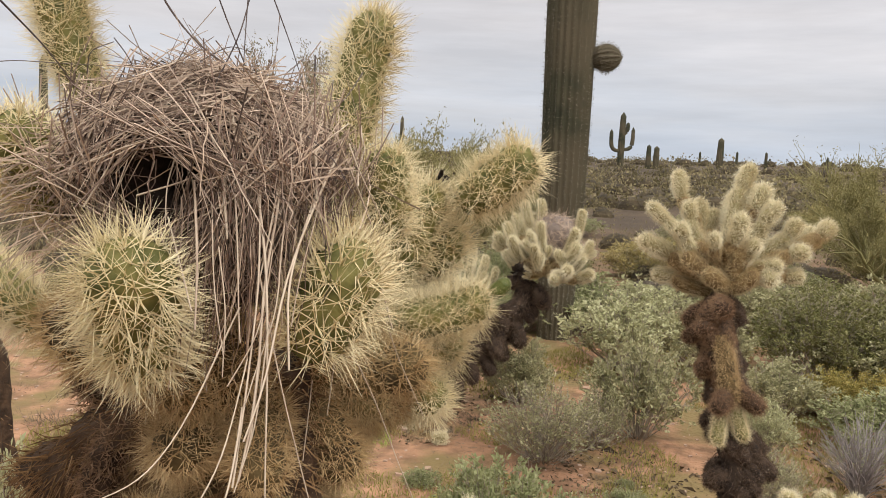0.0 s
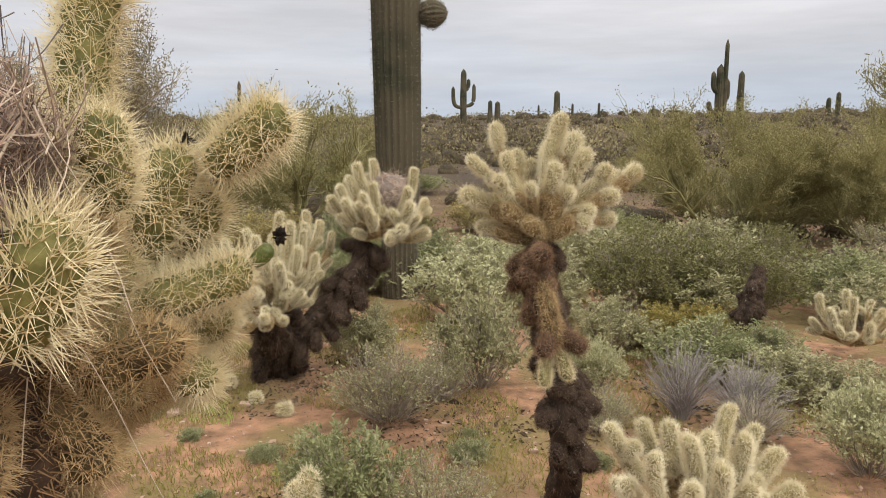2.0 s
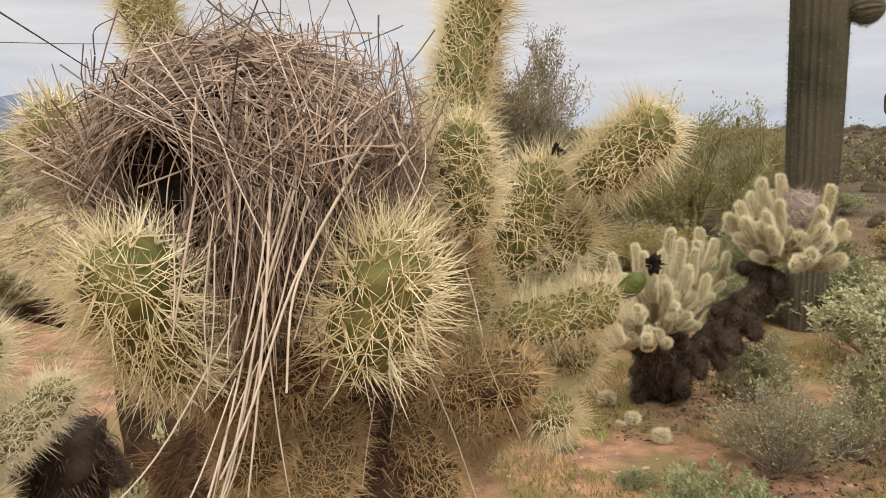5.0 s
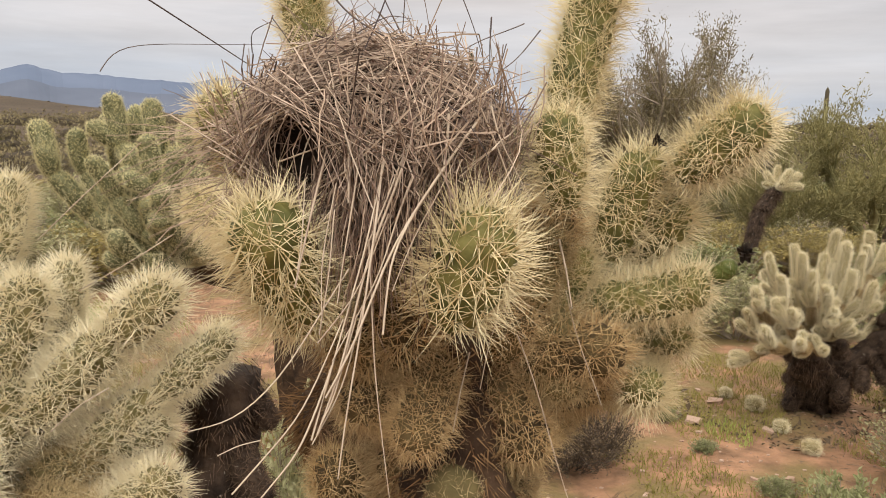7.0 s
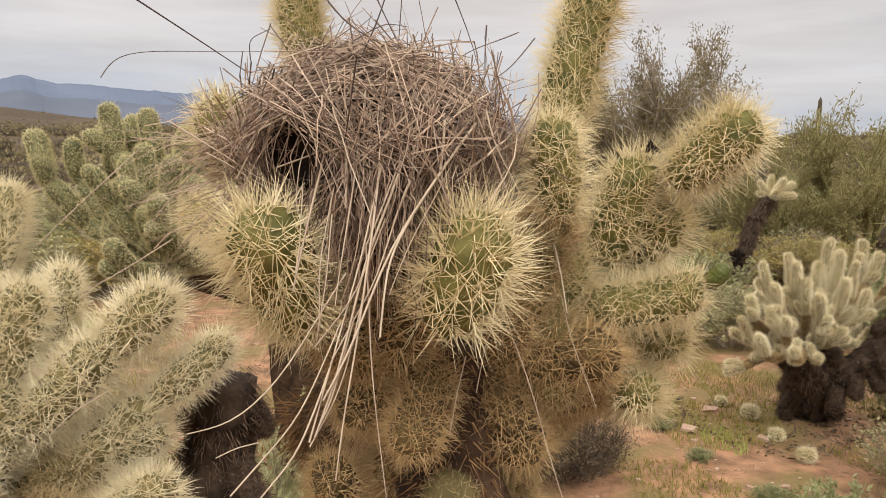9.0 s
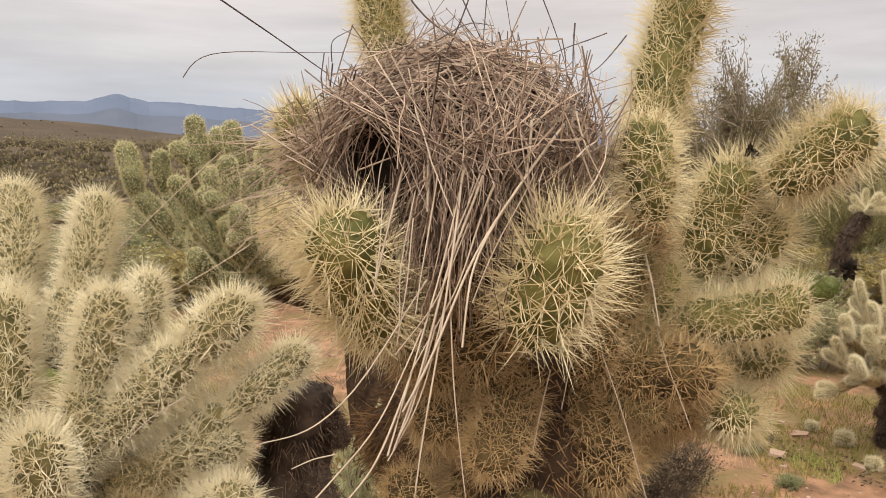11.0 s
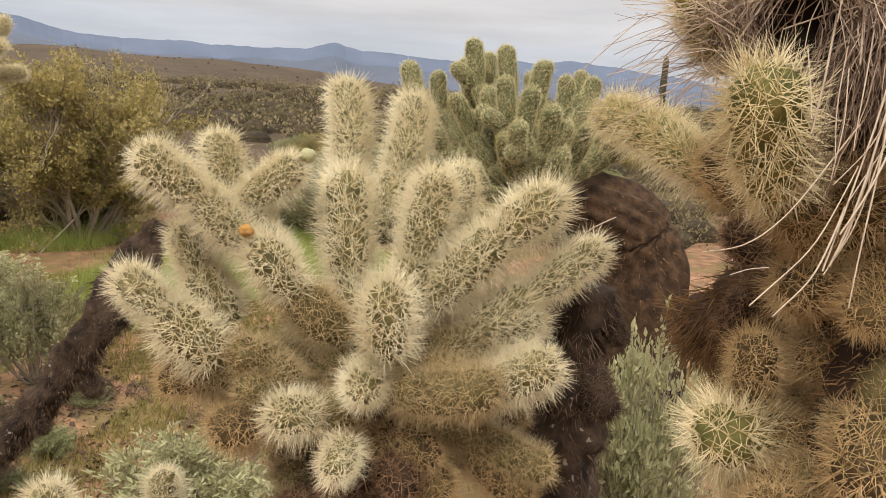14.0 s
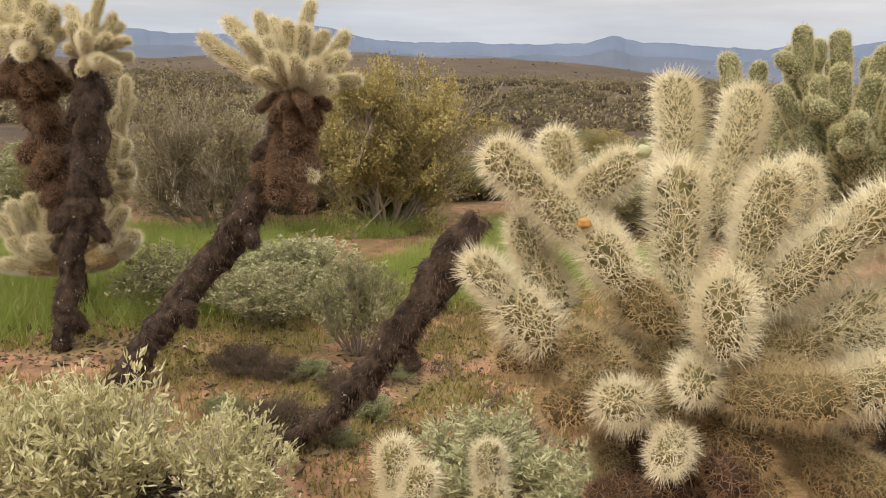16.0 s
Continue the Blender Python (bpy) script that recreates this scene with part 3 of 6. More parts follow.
joint(nest_cholla, (0.100, 0.335, 1.318), (0.153, 0.327, 1.438), 0.057, "gold")
joint(nest_cholla, (-0.030, 0.300, 1.308), (-0.012, 0.212, 1.430), 0.058, "gold")
joint(nest_cholla, (0.157, 0.450, 1.412), (0.149, 0.436, 1.512), 0.039, "gold")
joint(nest_cholla, (0.084, 0.615, 1.470), (0.120, 0.655, 1.687), 0.051, "gold")
joint(nest_cholla, (-0.168, 0.500, 1.530), (-0.207, 0.502, 1.733), 0.043, "gold")
joint(nest_cholla, (-0.122, 0.362, 1.430), (-0.154, 0.297, 1.524), 0.047, "gold")
joint(nest_cholla, (0.150, 0.595, 1.345), (0.200, 0.604, 1.478), 0.050, "gold")
joint(nest_cholla, (0.228, 0.585, 1.440), (0.316, 0.567, 1.513), 0.046, "gold")
joint(nest_cholla, (0.160, 0.650, 1.345), (0.237, 0.599, 1.420), 0.052, "gold")
joint(nest_cholla, (0.130, 0.560, 1.300), (0.276, 0.586, 1.336), 0.041, "gold")
joint(nest_cholla, (0.011, 0.594, 1.223), (0.145, 0.628, 1.244), 0.054, "gold")
joint(nest_cholla, (0.125, 0.616, 1.242), (0.250, 0.657, 1.265), 0.051, "gold")
joint(nest_cholla, (0.113, 0.615, 1.214), (0.224, 0.638, 1.183), 0.050, "gold")
joint(nest_cholla, (0.058, 0.527, 1.279), (0.123, 0.546, 1.424), 0.052, "old")
joint(nest_cholla, (-0.079, 0.440, 1.240), (-0.025, 0.427, 1.373), 0.058, "old")
joint(nest_cholla, (-0.053, 0.371, 1.279), (-0.036, 0.306, 1.381), 0.051, "gold")
joint(nest_cholla, (-0.005, 0.419, 1.264), (0.014, 0.358, 1.373), 0.042, "worn_shaded")
joint(nest_cholla, (-0.114, 0.405, 1.282), (-0.153, 0.371, 1.356), 0.051, "old")
joint(nest_cholla, (-0.215, 0.480, 1.302), (-0.451, 0.546, 1.372), 0.052, "gold")
joint(nest_cholla, (-0.077, 0.542, 1.012), (-0.096, 0.325, 1.033), 0.064, "gold")
joint(nest_cholla, (0.054, 0.574, 0.977), (0.055, 0.442, 1.051), 0.055, "gold")
joint(nest_cholla, (0.036, 0.508, 1.123), (0.061, 0.471, 1.215), 0.045, "old")
joint(nest_cholla, (0.016, 0.497, 0.998), (0.037, 0.476, 1.135), 0.043, "bare")
joint(nest_cholla, (0.058, 0.548, 1.021), (0.080, 0.534, 1.123), 0.044, "old")
joint(nest_cholla, (-0.036, 0.497, 1.039), (-0.023, 0.464, 1.132), 0.044, "old")
joint(nest_cholla, (0.164, 0.630, 1.198), (0.223, 0.562, 1.213), 0.043, "gold")
joint(nest_cholla, (-0.095, 0.437, 1.029), (-0.073, 0.381, 1.151), 0.046, "old")
joint(nest_cholla, (-0.052, 0.466, 1.172), (-0.018, 0.357, 1.225), 0.050, "old")
joint(nest_cholla, (-0.009, 0.494, 1.185), (0.046, 0.379, 1.265), 0.050, "old")
joint(nest_cholla, (-0.068, 0.529, 1.043), (-0.108, 0.422, 1.097), 0.047, "old")
joint(nest_cholla, (0.055, 0.427, 1.076), (0.058, 0.420, 1.161), 0.040, "bare")
joint(nest_cholla, (-0.043, 0.481, 1.269), (-0.073, 0.513, 1.124), 0.052, "old")
# worn and dead joints crowding round the upper trunk
crowd = random.Random(21)
for n in range(84):
    turn, z = n * 2.4 + crowd.uniform(-0.4, 0.4), 0.80 + 0.46 * ((n * 0.618) % 1.0)
    out_ = Vector((math.cos(turn), math.sin(turn), 0))
    foot = Vector((0.03, 0.485, z)) + out_ * crowd.uniform(0.02, 0.05)
    rr = crowd.uniform(0.042, 0.056)
    way = (out_ + Vector((0, 0, crowd.uniform(-0.5, 0.35)))).normalized()
    joint(nest_cholla, foot, foot + way * rr * crowd.uniform(1.9, 2.8), rr, crowd.choice(("old", "old", "worn_shaded")))

joint(nest_cholla, (0.044, 0.493, 1.035), (0.054, 0.445, 1.151), 0.048, "bare")
joint(nest_cholla, (0.109, 0.520, 0.986), (0.108, 0.370, 1.090), 0.050, "gold")
joint(nest_cholla, (0.028, 0.470, 1.008), (0.024, 0.398, 1.089), 0.047, "worn_shaded")
joint(nest_cholla, (0.062, 0.553, 1.081), (0.080, 0.478, 1.172), 0.047, "worn_shaded")
joint(nest_cholla, (0.110, 0.518, 1.267), (0.134, 0.572, 1.372), 0.045, "gold")
joint(nest_cholla, (0.104, 0.484, 1.297), (0.121, 0.521, 1.394), 0.042, "worn_shaded")
joint(nest_cholla, (0.114, 0.575, 1.242), (0.167, 0.608, 1.322), 0.045, "worn_shaded")
joint(nest_cholla, (0.103, 0.521, 1.239), (0.131, 0.546, 1.289), 0.045, "old")
joint(nest_cholla, (0.082, 0.464, 1.250), (0.111, 0.469, 1.325), 0.042, "old")
joint(nest_cholla, (-0.006, 0.523, 1.139), (0.026, 0.444, 1.113), 0.047, "old")
joint(nest_cholla, (-0.039, 0.499, 1.188), (0.010, 0.441, 1.158), 0.046, "worn_shaded")
joint(nest_cholla, (0.025, 0.536, 1.182), (0.058, 0.468, 1.144), 0.046, "old")
joint(nest_cholla, (0.012, 0.490, 1.233), (0.035, 0.439, 1.196), 0.045, "old")
joint(nest_cholla, (-0.051, 0.494, 1.125), (-0.020, 0.425, 1.095), 0.047, "old")
joint(nest_cholla, (0.037, 0.544, 1.112), (0.072, 0.491, 1.086), 0.047, "worn_shaded")
joint(nest_cholla, (-0.036, 0.437, 1.231), (-0.021, 0.394, 1.196), 0.044, "old")
FRUIT_AT, FRUIT_TIP, BUD_AT = (0.266, 0.582, 1.334), (0.290, 0.579, 1.358), (0.296, 0.578, 1.365)
joint(nest_cholla, (-0.025, 0.426, 1.240), (-0.025, 0.323, 1.311), 0.047, "old")
joint(nest_cholla, (-0.014, 0.432, 1.240), (0.032, 0.361, 1.332), 0.054, "old")
joint(nest_cholla, (0.054, 0.537, 1.223), (0.103, 0.514, 1.312), 0.054, "gold")
joint(nest_cholla, (0.078, 0.576, 1.232), (0.119, 0.548, 1.200), 0.043, "old")
shaggy_trunk(nest_cholla, [(0.020, 0.491, 1.003), (-0.075, 0.569, 1.176), (-0.173, 0.589, 1.123), (-0.271, 0.627, 1.044)], [0.050, 0.055, 0.060, 0.050], M_BARK_RUST, M_SHAG_RUST, count=4500, hair=0.06, seed=4, label='drooping dead brown arm', dead=(10, 0.045, 'rust'))
DARK_BUD_AT = (0.203, 0.585, 1.472)

# low cream cholla beside it
cream_cholla = root("cholla_cactus", (-0.788, 0.346, 0.090), "pale cream cholla cactus with many stubby upright arms", "cactus")
shaggy_trunk(cream_cholla, [(-0.788, 0.346, 0.090), (-0.780, 0.345, 0.417), (-0.788, 0.347, 0.637), (-0.785, 0.349, 0.898)], [0.075, 0.080, 0.100, 0.070], M_BARK_RUST, M_SHAG_RUST, count=7000, hair=0.05, seed=5, label='brown trunk under the arms', dead=(34, 0.06, 'rust'))
joint(cream_cholla, (-0.993, 0.433, 1.225), (-1.117, 0.496, 1.417), 0.066, "cream")
joint(cream_cholla, (-0.923, 0.506, 1.220), (-1.007, 0.610, 1.394), 0.065, "cream")
joint(cream_cholla, (-0.889, 0.089, 1.199), (-0.938, -0.006, 1.286), 0.059, "cream")
joint(cream_cholla, (-0.952, 0.164, 1.195), (-0.994, 0.152, 1.313), 0.054, "cream")
joint(cream_cholla, (-0.896, 0.162, 1.186), (-0.832, 0.251, 1.275), 0.052, "cream")
joint(cream_cholla, (-0.811, 0.335, 1.042), (-0.887, 0.370, 1.269), 0.074, "cream")
joint(cream_cholla, (-0.740, 0.424, 1.091), (-0.748, 0.479, 1.271), 0.069, "cream")
joint(cream_cholla, (-0.762, 0.540, 1.166), (-0.797, 0.575, 1.275), 0.055, "cream")
joint(cream_cholla, (-0.641, 0.534, 1.143), (-0.576, 0.637, 1.245), 0.073, "cream")
joint(cream_cholla, (-0.611, 0.587, 1.042), (-0.542, 0.724, 1.148), 0.056, "cream")
joint(cream_cholla, (-0.645, 0.516, 0.973), (-0.579, 0.623, 1.004), 0.061, "cream")
joint(cream_cholla, (-0.572, 0.456, 0.900), (-0.453, 0.518, 0.979), 0.063, "cream")
joint(cream_cholla, (-0.632, 0.294, 0.970), (-0.619, 0.274, 1.120), 0.066, "cream")
joint(cream_cholla, (-0.795, 0.212, 1.046), (-0.819, 0.134, 1.157), 0.063, "cream")
joint(cream_cholla, (-0.956, 0.109, 1.061), (-0.991, 0.101, 1.161), 0.059, "cream")
joint(cream_cholla, (-0.866, 0.015, 1.019), (-0.893, -0.053, 1.100), 0.053, "cream")
joint(cream_cholla, (-0.677, 0.298, 0.925), (-0.611, 0.217, 0.920), 0.055, "cream")
joint(cream_cholla, (-0.639, 0.228, 0.838), (-0.593, 0.162, 0.795), 0.048, "cream")
joint(cream_cholla, (-0.716, 0.219, 0.856), (-0.719, 0.112, 0.874), 0.061, "cream")
joint(cream_cholla, (-0.645, 0.435, 0.842), (-0.502, 0.553, 0.742), 0.056, "cream")
joint(cream_cholla, (-0.904, 0.400, 1.107), (-1.011, 0.439, 1.249), 0.061, "cream")
joint(cream_cholla, (-0.867, 0.442, 1.111), (-0.936, 0.521, 1.244), 0.061, "cream")
joint(cream_cholla, (-0.849, 0.162, 1.119), (-0.899, 0.070, 1.219), 0.059, "cream")
joint(cream_cholla, (-0.913, 0.189, 1.117), (-0.964, 0.157, 1.219), 0.057, "cream")
joint(cream_cholla, (-0.848, 0.218, 1.085), (-0.907, 0.150, 1.209), 0.055, "cream")
joint(cream_cholla, (-0.762, 0.339, 0.937), (-0.825, 0.334, 1.073), 0.069, "cream")
joint(cream_cholla, (-0.729, 0.390, 0.960), (-0.742, 0.432, 1.124), 0.068, "cream")
joint(cream_cholla, (-0.733, 0.491, 1.056), (-0.768, 0.551, 1.191), 0.055, "cream")
joint(cream_cholla, (-0.701, 0.433, 1.026), (-0.628, 0.556, 1.169), 0.073, "cream")
joint(cream_cholla, (-0.669, 0.467, 0.935), (-0.601, 0.610, 1.062), 0.064, "cream")
joint(cream_cholla, (-0.701, 0.421, 0.933), (-0.630, 0.542, 0.984), 0.064, "worn_shaded")
joint(cream_cholla, (-0.690, 0.380, 0.863), (-0.543, 0.475, 0.909), 0.072, "worn_shaded")
joint(cream_cholla, (-0.765, 0.291, 0.963), (-0.803, 0.190, 1.069), 0.067, "worn_shaded")
joint(cream_cholla, (-0.905, 0.149, 0.974), (-0.972, 0.098, 1.087), 0.064, "cream")
joint(cream_cholla, (-0.834, 0.094, 0.938), (-0.875, -0.008, 1.043), 0.070, "cream")
joint(cream_cholla, (-0.709, 0.308, 0.853), (-0.718, 0.188, 0.857), 0.062, "worn_shaded")
joint(cream_cholla, (-0.718, 0.373, 0.892), (-0.624, 0.453, 0.828), 0.061, "worn_shaded")
joint(cream_cholla, (-0.762, 0.395, 0.874), (-0.846, 0.231, 1.022), 0.062, "cream")
joint(cream_cholla, (-0.760, 0.394, 0.864), (-0.877, 0.148, 0.918), 0.064, "worn_shaded")
joint(cream_cholla, (-0.764, 0.385, 0.853), (-0.872, 0.103, 0.821), 0.059, "worn_shaded")
joint(cream_cholla, (-0.766, 0.424, 0.869), (-0.708, 0.532, 0.982), 0.065, "cream")
joint(cream_cholla, (-0.884, 0.175, 0.869), (-0.964, 0.054, 0.917), 0.060, "cream")
joint(cream_cholla, (-0.773, 0.405, 0.847), (-0.611, 0.544, 0.813), 0.060, "worn_shaded")
joint(cream_cholla, (-0.766, 0.320, 0.885), (-0.768, 0.247, 0.947), 0.052, "worn_shaded")
joint(cream_cholla, (-0.720, 0.456, 0.867), (-0.713, 0.379, 0.935), 0.053, "worn_shaded")
joint(cream_cholla, (-0.855, 0.254, 0.866), (-0.872, 0.202, 0.945), 0.054, "worn_shaded")
joint(cream_cholla, (-0.876, 0.339, 0.938), (-0.902, 0.299, 1.036), 0.059, "cream")
joint(cream_cholla, (-0.827, 0.240, 0.812), (-0.856, 0.096, 0.785), 0.053, "old")
joint(cream_cholla, (-0.699, 0.521, 0.863), (-0.605, 0.614, 0.779), 0.056, "old")
joint(cream_cholla, (-0.825, 0.236, 0.894), (-0.787, 0.084, 0.972), 0.055, "worn_shaded")
joint(cream_cholla, (-0.793, 0.292, 0.846), (-0.772, 0.090, 0.917), 0.055, "worn_shaded")
joint(cream_cholla, (-0.801, 0.252, 0.814), (-0.760, 0.146, 0.946), 0.052, "worn_shaded")
joint(cream_cholla, (-0.829, 0.217, 0.884), (-0.896, 0.017, 0.965), 0.063, "worn_shaded")
joint(cream_cholla, (-0.832, 0.207, 0.884), (-0.907, 0.002, 0.889), 0.057, "old")
joint(cream_cholla, (-0.785, 0.273, 0.873), (-0.809, 0.050, 0.819), 0.064, "old")
joint(cream_cholla, (-0.803, 0.356, 0.891), (-0.811, 0.229, 1.017), 0.059, "worn_shaded")
joint(cream_cholla, (-0.771, 0.445, 0.893), (-0.765, 0.391, 0.975), 0.060, "worn_shaded")
joint(cream_cholla, (-0.666, 0.321, 0.896), (-0.465, 0.402, 0.950), 0.064, "worn_shaded")
joint(cream_cholla, (-0.659, 0.369, 0.849), (-0.457, 0.534, 0.766), 0.053, "worn_shaded")
joint(cream_cholla, (-0.595, 0.447, 0.795), (-0.489, 0.517, 0.699), 0.062, "old")
# brown and worn joints, partly coloured for shade, packed under its arms
under = random.Random(33)
for n in range(44):
    turn, z = n * 2.4 + under.uniform(-0.4, 0.4), 0.60 + 0.34 * ((n * 0.618) % 1.0)
    out_ = Vector((math.cos(turn), math.sin(turn), 0))
    foot = Vector((-0.785, 0.372, z)) + out_ * under.uniform(0.02, 0.12)
    rr = under.uniform(0.042, 0.056)
    way = (out_ + Vector((0, 0, under.uniform(-0.5, 0.3)))).normalized()
    joint(cream_cholla, foot, foot + way * rr * under.uniform(2.0, 3.2), rr, under.choice(("old", "worn_shaded", "worn_shaded", "rust") if z < 0.78 else ("worn_shaded", "inner", "cream")))
joint(cream_cholla, (-0.681, 0.362, 0.812), (-0.562, 0.364, 0.780), 0.055, "old")
joint(cream_cholla, (-0.664, 0.325, 0.764), (-0.558, 0.305, 0.749), 0.055, "rust")
joint(cream_cholla, (-0.690, 0.421, 0.815), (-0.571, 0.436, 0.805), 0.055, "worn_shaded")
joint(cream_cholla, (-0.665, 0.362, 0.739), (-0.542, 0.389, 0.737), 0.055, "old")
joint(cream_cholla, (-0.686, 0.485, 0.771), (-0.571, 0.486, 0.750), 0.050, "rust")
joint(cream_cholla, (-0.737, 0.336, 0.764), (-0.633, 0.350, 0.822), 0.050, "old")
ORANGE_AT, PALE_BUD_AT = (-0.806, 0.128, 1.157), (-0.832, 0.251, 1.275)

# green cholla behind, on a broad old trunk
green_cholla = root("cholla_cactus", (-1.106, 1.649, 0.090), "grey-green cholla cactus with many upright club-shaped arms", "cactus")
shaggy_trunk(green_cholla, [(-1.106, 1.649, 0.090), (-1.107, 1.649, 0.510), (-1.122, 1.634, 0.893), (-1.137, 1.567, 1.059), (-1.306, 1.287, 1.151)], [0.140, 0.150, 0.150, 0.120, 0.080], M_BARK_PLEAT, M_SHAG_RUST, count=700, hair=0.025, seed=8, label='broad pleated brown trunk', lumps=0.06, ribs=15)
crown(green_cholla, (-1.266, 1.236, 1.125), [(-1.624, 1.045, 1.510), (-1.587, 1.143, 1.490), (-1.449, 1.153, 1.585), (-1.554, 1.211, 1.536), (-1.519, 1.289, 1.558), (-1.413, 1.253, 1.572), (-1.393, 1.034, 1.415), (-1.327, 1.100, 1.443), (-1.253, 1.107, 1.475), (-1.384, 1.335, 1.500), (-1.243, 1.265, 1.527), (-1.300, 1.412, 1.497), (-1.336, 1.521, 1.515), (-1.233, 1.473, 1.492), (-1.093, 1.388, 1.442), (-1.160, 1.026, 1.321), (-1.251, 0.994, 1.233), (-1.151, 1.128, 1.447), (-1.023, 1.231, 1.355), (-1.135, 1.538, 1.349), (-1.050, 1.102, 1.398), (-1.095, 1.023, 1.352), (-1.607, 1.366, 1.305), (-1.037, 1.137, 1.295)], 0.036, "green", 0.6, 3.3, 0.4)

# scorched trunk between them
black_trunk = root("dead_cholla", (-0.645, 0.766, 0.090), "charred black dead cholla trunk", "dead cactus")
shaggy_trunk(black_trunk, [(-0.645, 0.766, 0.090), (-0.646, 0.766, 0.459), (-0.652, 0.755, 0.811), (-0.619, 0.765, 1.042)], [0.085, 0.080, 0.075, 0.050], M_BARK, M_SHAG_DARK, count=2400, hair=0.04, seed=9, lumps=0.4, dead=(16, 0.045, 'dead'))

# tall cholla on a dark shaggy trunk, open ground
tall_cholla = root("cholla_cactus", (1.197, 2.268, 0.090), "tree-like cholla cactus, pale crown on a dark shaggy trunk", "cactus")
shaggy_trunk(tall_cholla, [(1.197, 2.268, 0.090), (1.144, 2.099, 0.474), (1.133, 2.167, 0.690), (1.126, 2.255, 0.908), (1.119, 2.308, 1.099)], [0.056, 0.050, 0.044, 0.045, 0.045], M_BARK, M_SHAG_DARK, count=1800, hair=0.04, seed=11, label='blackened trunk hung with dead spines', lumps=0.4, dead=(46, 0.044, 'dead'))
shaggy_trunk(tall_cholla, [(1.107, 2.090, 0.754), (1.069, 2.165, 0.930), (1.082, 2.248, 1.069)], [0.026, 0.032, 0.045], M_BARK_RUST, M_SHAG_BROWN, count=1300, hair=0.05, seed=12, label='rust-brown dead skirt below the crown', lumps=0.35, dead=(26, 0.042, 'rust'))
joint(tall_cholla, (0.989, 2.415, 1.394), (0.980, 2.446, 1.500), 0.039, "far")
joint(tall_cholla, (1.097, 2.331, 1.173), (1.036, 2.378, 1.297), 0.037, "inner")
joint(tall_cholla, (1.043, 2.373, 1.284), (0.982, 2.420, 1.407), 0.037, "inner")
joint(tall_cholla, (0.933, 2.357, 1.315), (0.864, 2.374, 1.382), 0.034, "far")
joint(tall_cholla, (1.086, 2.319, 1.157), (1.000, 2.341, 1.246), 0.032, "inner")
joint(tall_cholla, (1.009, 2.338, 1.236), (0.924, 2.360, 1.324), 0.032, "far")
joint(tall_cholla, (1.011, 2.362, 1.328), (1.006, 2.374, 1.399), 0.038, "far")
joint(tall_cholla, (1.101, 2.320, 1.160), (1.004, 2.365, 1.341), 0.036, "far")
joint(tall_cholla, (1.055, 2.410, 1.286), (1.060, 2.448, 1.404), 0.037, "far")
joint(tall_cholla, (1.110, 2.330, 1.152), (1.050, 2.417, 1.298), 0.035, "far")
joint(tall_cholla, (0.976, 2.281, 1.267), (0.943, 2.270, 1.324), 0.037, "far")
joint(tall_cholla, (1.094, 2.304, 1.148), (0.966, 2.279, 1.278), 0.036, "far")
joint(tall_cholla, (1.183, 2.390, 1.438), (1.228, 2.410, 1.528), 0.043, "far")
joint(tall_cholla, (1.136, 2.326, 1.182), (1.186, 2.394, 1.454), 0.041, "far")
joint(tall_cholla, (1.216, 2.320, 1.372), (1.248, 2.325, 1.468), 0.046, "far")
joint(tall_cholla, (1.142, 2.312, 1.169), (1.223, 2.321, 1.389), 0.044, "inner")
joint(tall_cholla, (1.147, 2.398, 1.308), (1.180, 2.433, 1.429), 0.044, "far")
joint(tall_cholla, (1.129, 2.328, 1.156), (1.149, 2.405, 1.324), 0.041, "inner")
joint(tall_cholla, (1.230, 2.288, 1.328), (1.280, 2.280, 1.409), 0.046, "far")
joint(tall_cholla, (1.145, 2.306, 1.160), (1.238, 2.286, 1.345), 0.043, "far")
joint(tall_cholla, (1.121, 2.233, 1.261), (1.137, 2.215, 1.370), 0.044, "far")
joint(tall_cholla, (1.123, 2.295, 1.147), (1.121, 2.225, 1.276), 0.042, "inner")
joint(tall_cholla, (1.330, 2.303, 1.288), (1.355, 2.309, 1.347), 0.042, "far")
joint(tall_cholla, (1.165, 2.309, 1.152), (1.343, 2.303, 1.299), 0.040, "far")
joint(tall_cholla, (1.432, 2.318, 1.292), (1.483, 2.327, 1.337), 0.043, "far")
joint(tall_cholla, (1.186, 2.312, 1.153), (1.324, 2.315, 1.231), 0.041, "inner")
joint(tall_cholla, (1.309, 2.315, 1.223), (1.447, 2.318, 1.301), 0.041, "inner")
joint(tall_cholla, (1.312, 2.251, 1.233), (1.373, 2.228, 1.248), 0.041, "far")
joint(tall_cholla, (1.162, 2.298, 1.141), (1.326, 2.247, 1.241), 0.039, "inner")
joint(tall_cholla, (1.310, 2.263, 1.157), (1.359, 2.248, 1.164), 0.038, "far")
joint(tall_cholla, (1.161, 2.301, 1.126), (1.325, 2.259, 1.160), 0.037, "inner")
joint(tall_cholla, (1.222, 2.212, 1.180), (1.238, 2.171, 1.133), 0.040, "far")
joint(tall_cholla, (1.144, 2.290, 1.130), (1.232, 2.201, 1.186), 0.038, "inner")
joint(tall_cholla, (0.947, 2.352, 1.202), (0.838, 2.380, 1.262), 0.047, "far")
joint(tall_cholla, (1.089, 2.318, 1.135), (0.931, 2.356, 1.210), 0.044, "inner")
joint(tall_cholla, (0.998, 2.370, 1.122), (0.895, 2.401, 1.129), 0.040, "far")
joint(tall_cholla, (1.099, 2.322, 1.119), (0.984, 2.376, 1.122), 0.038, "inner")
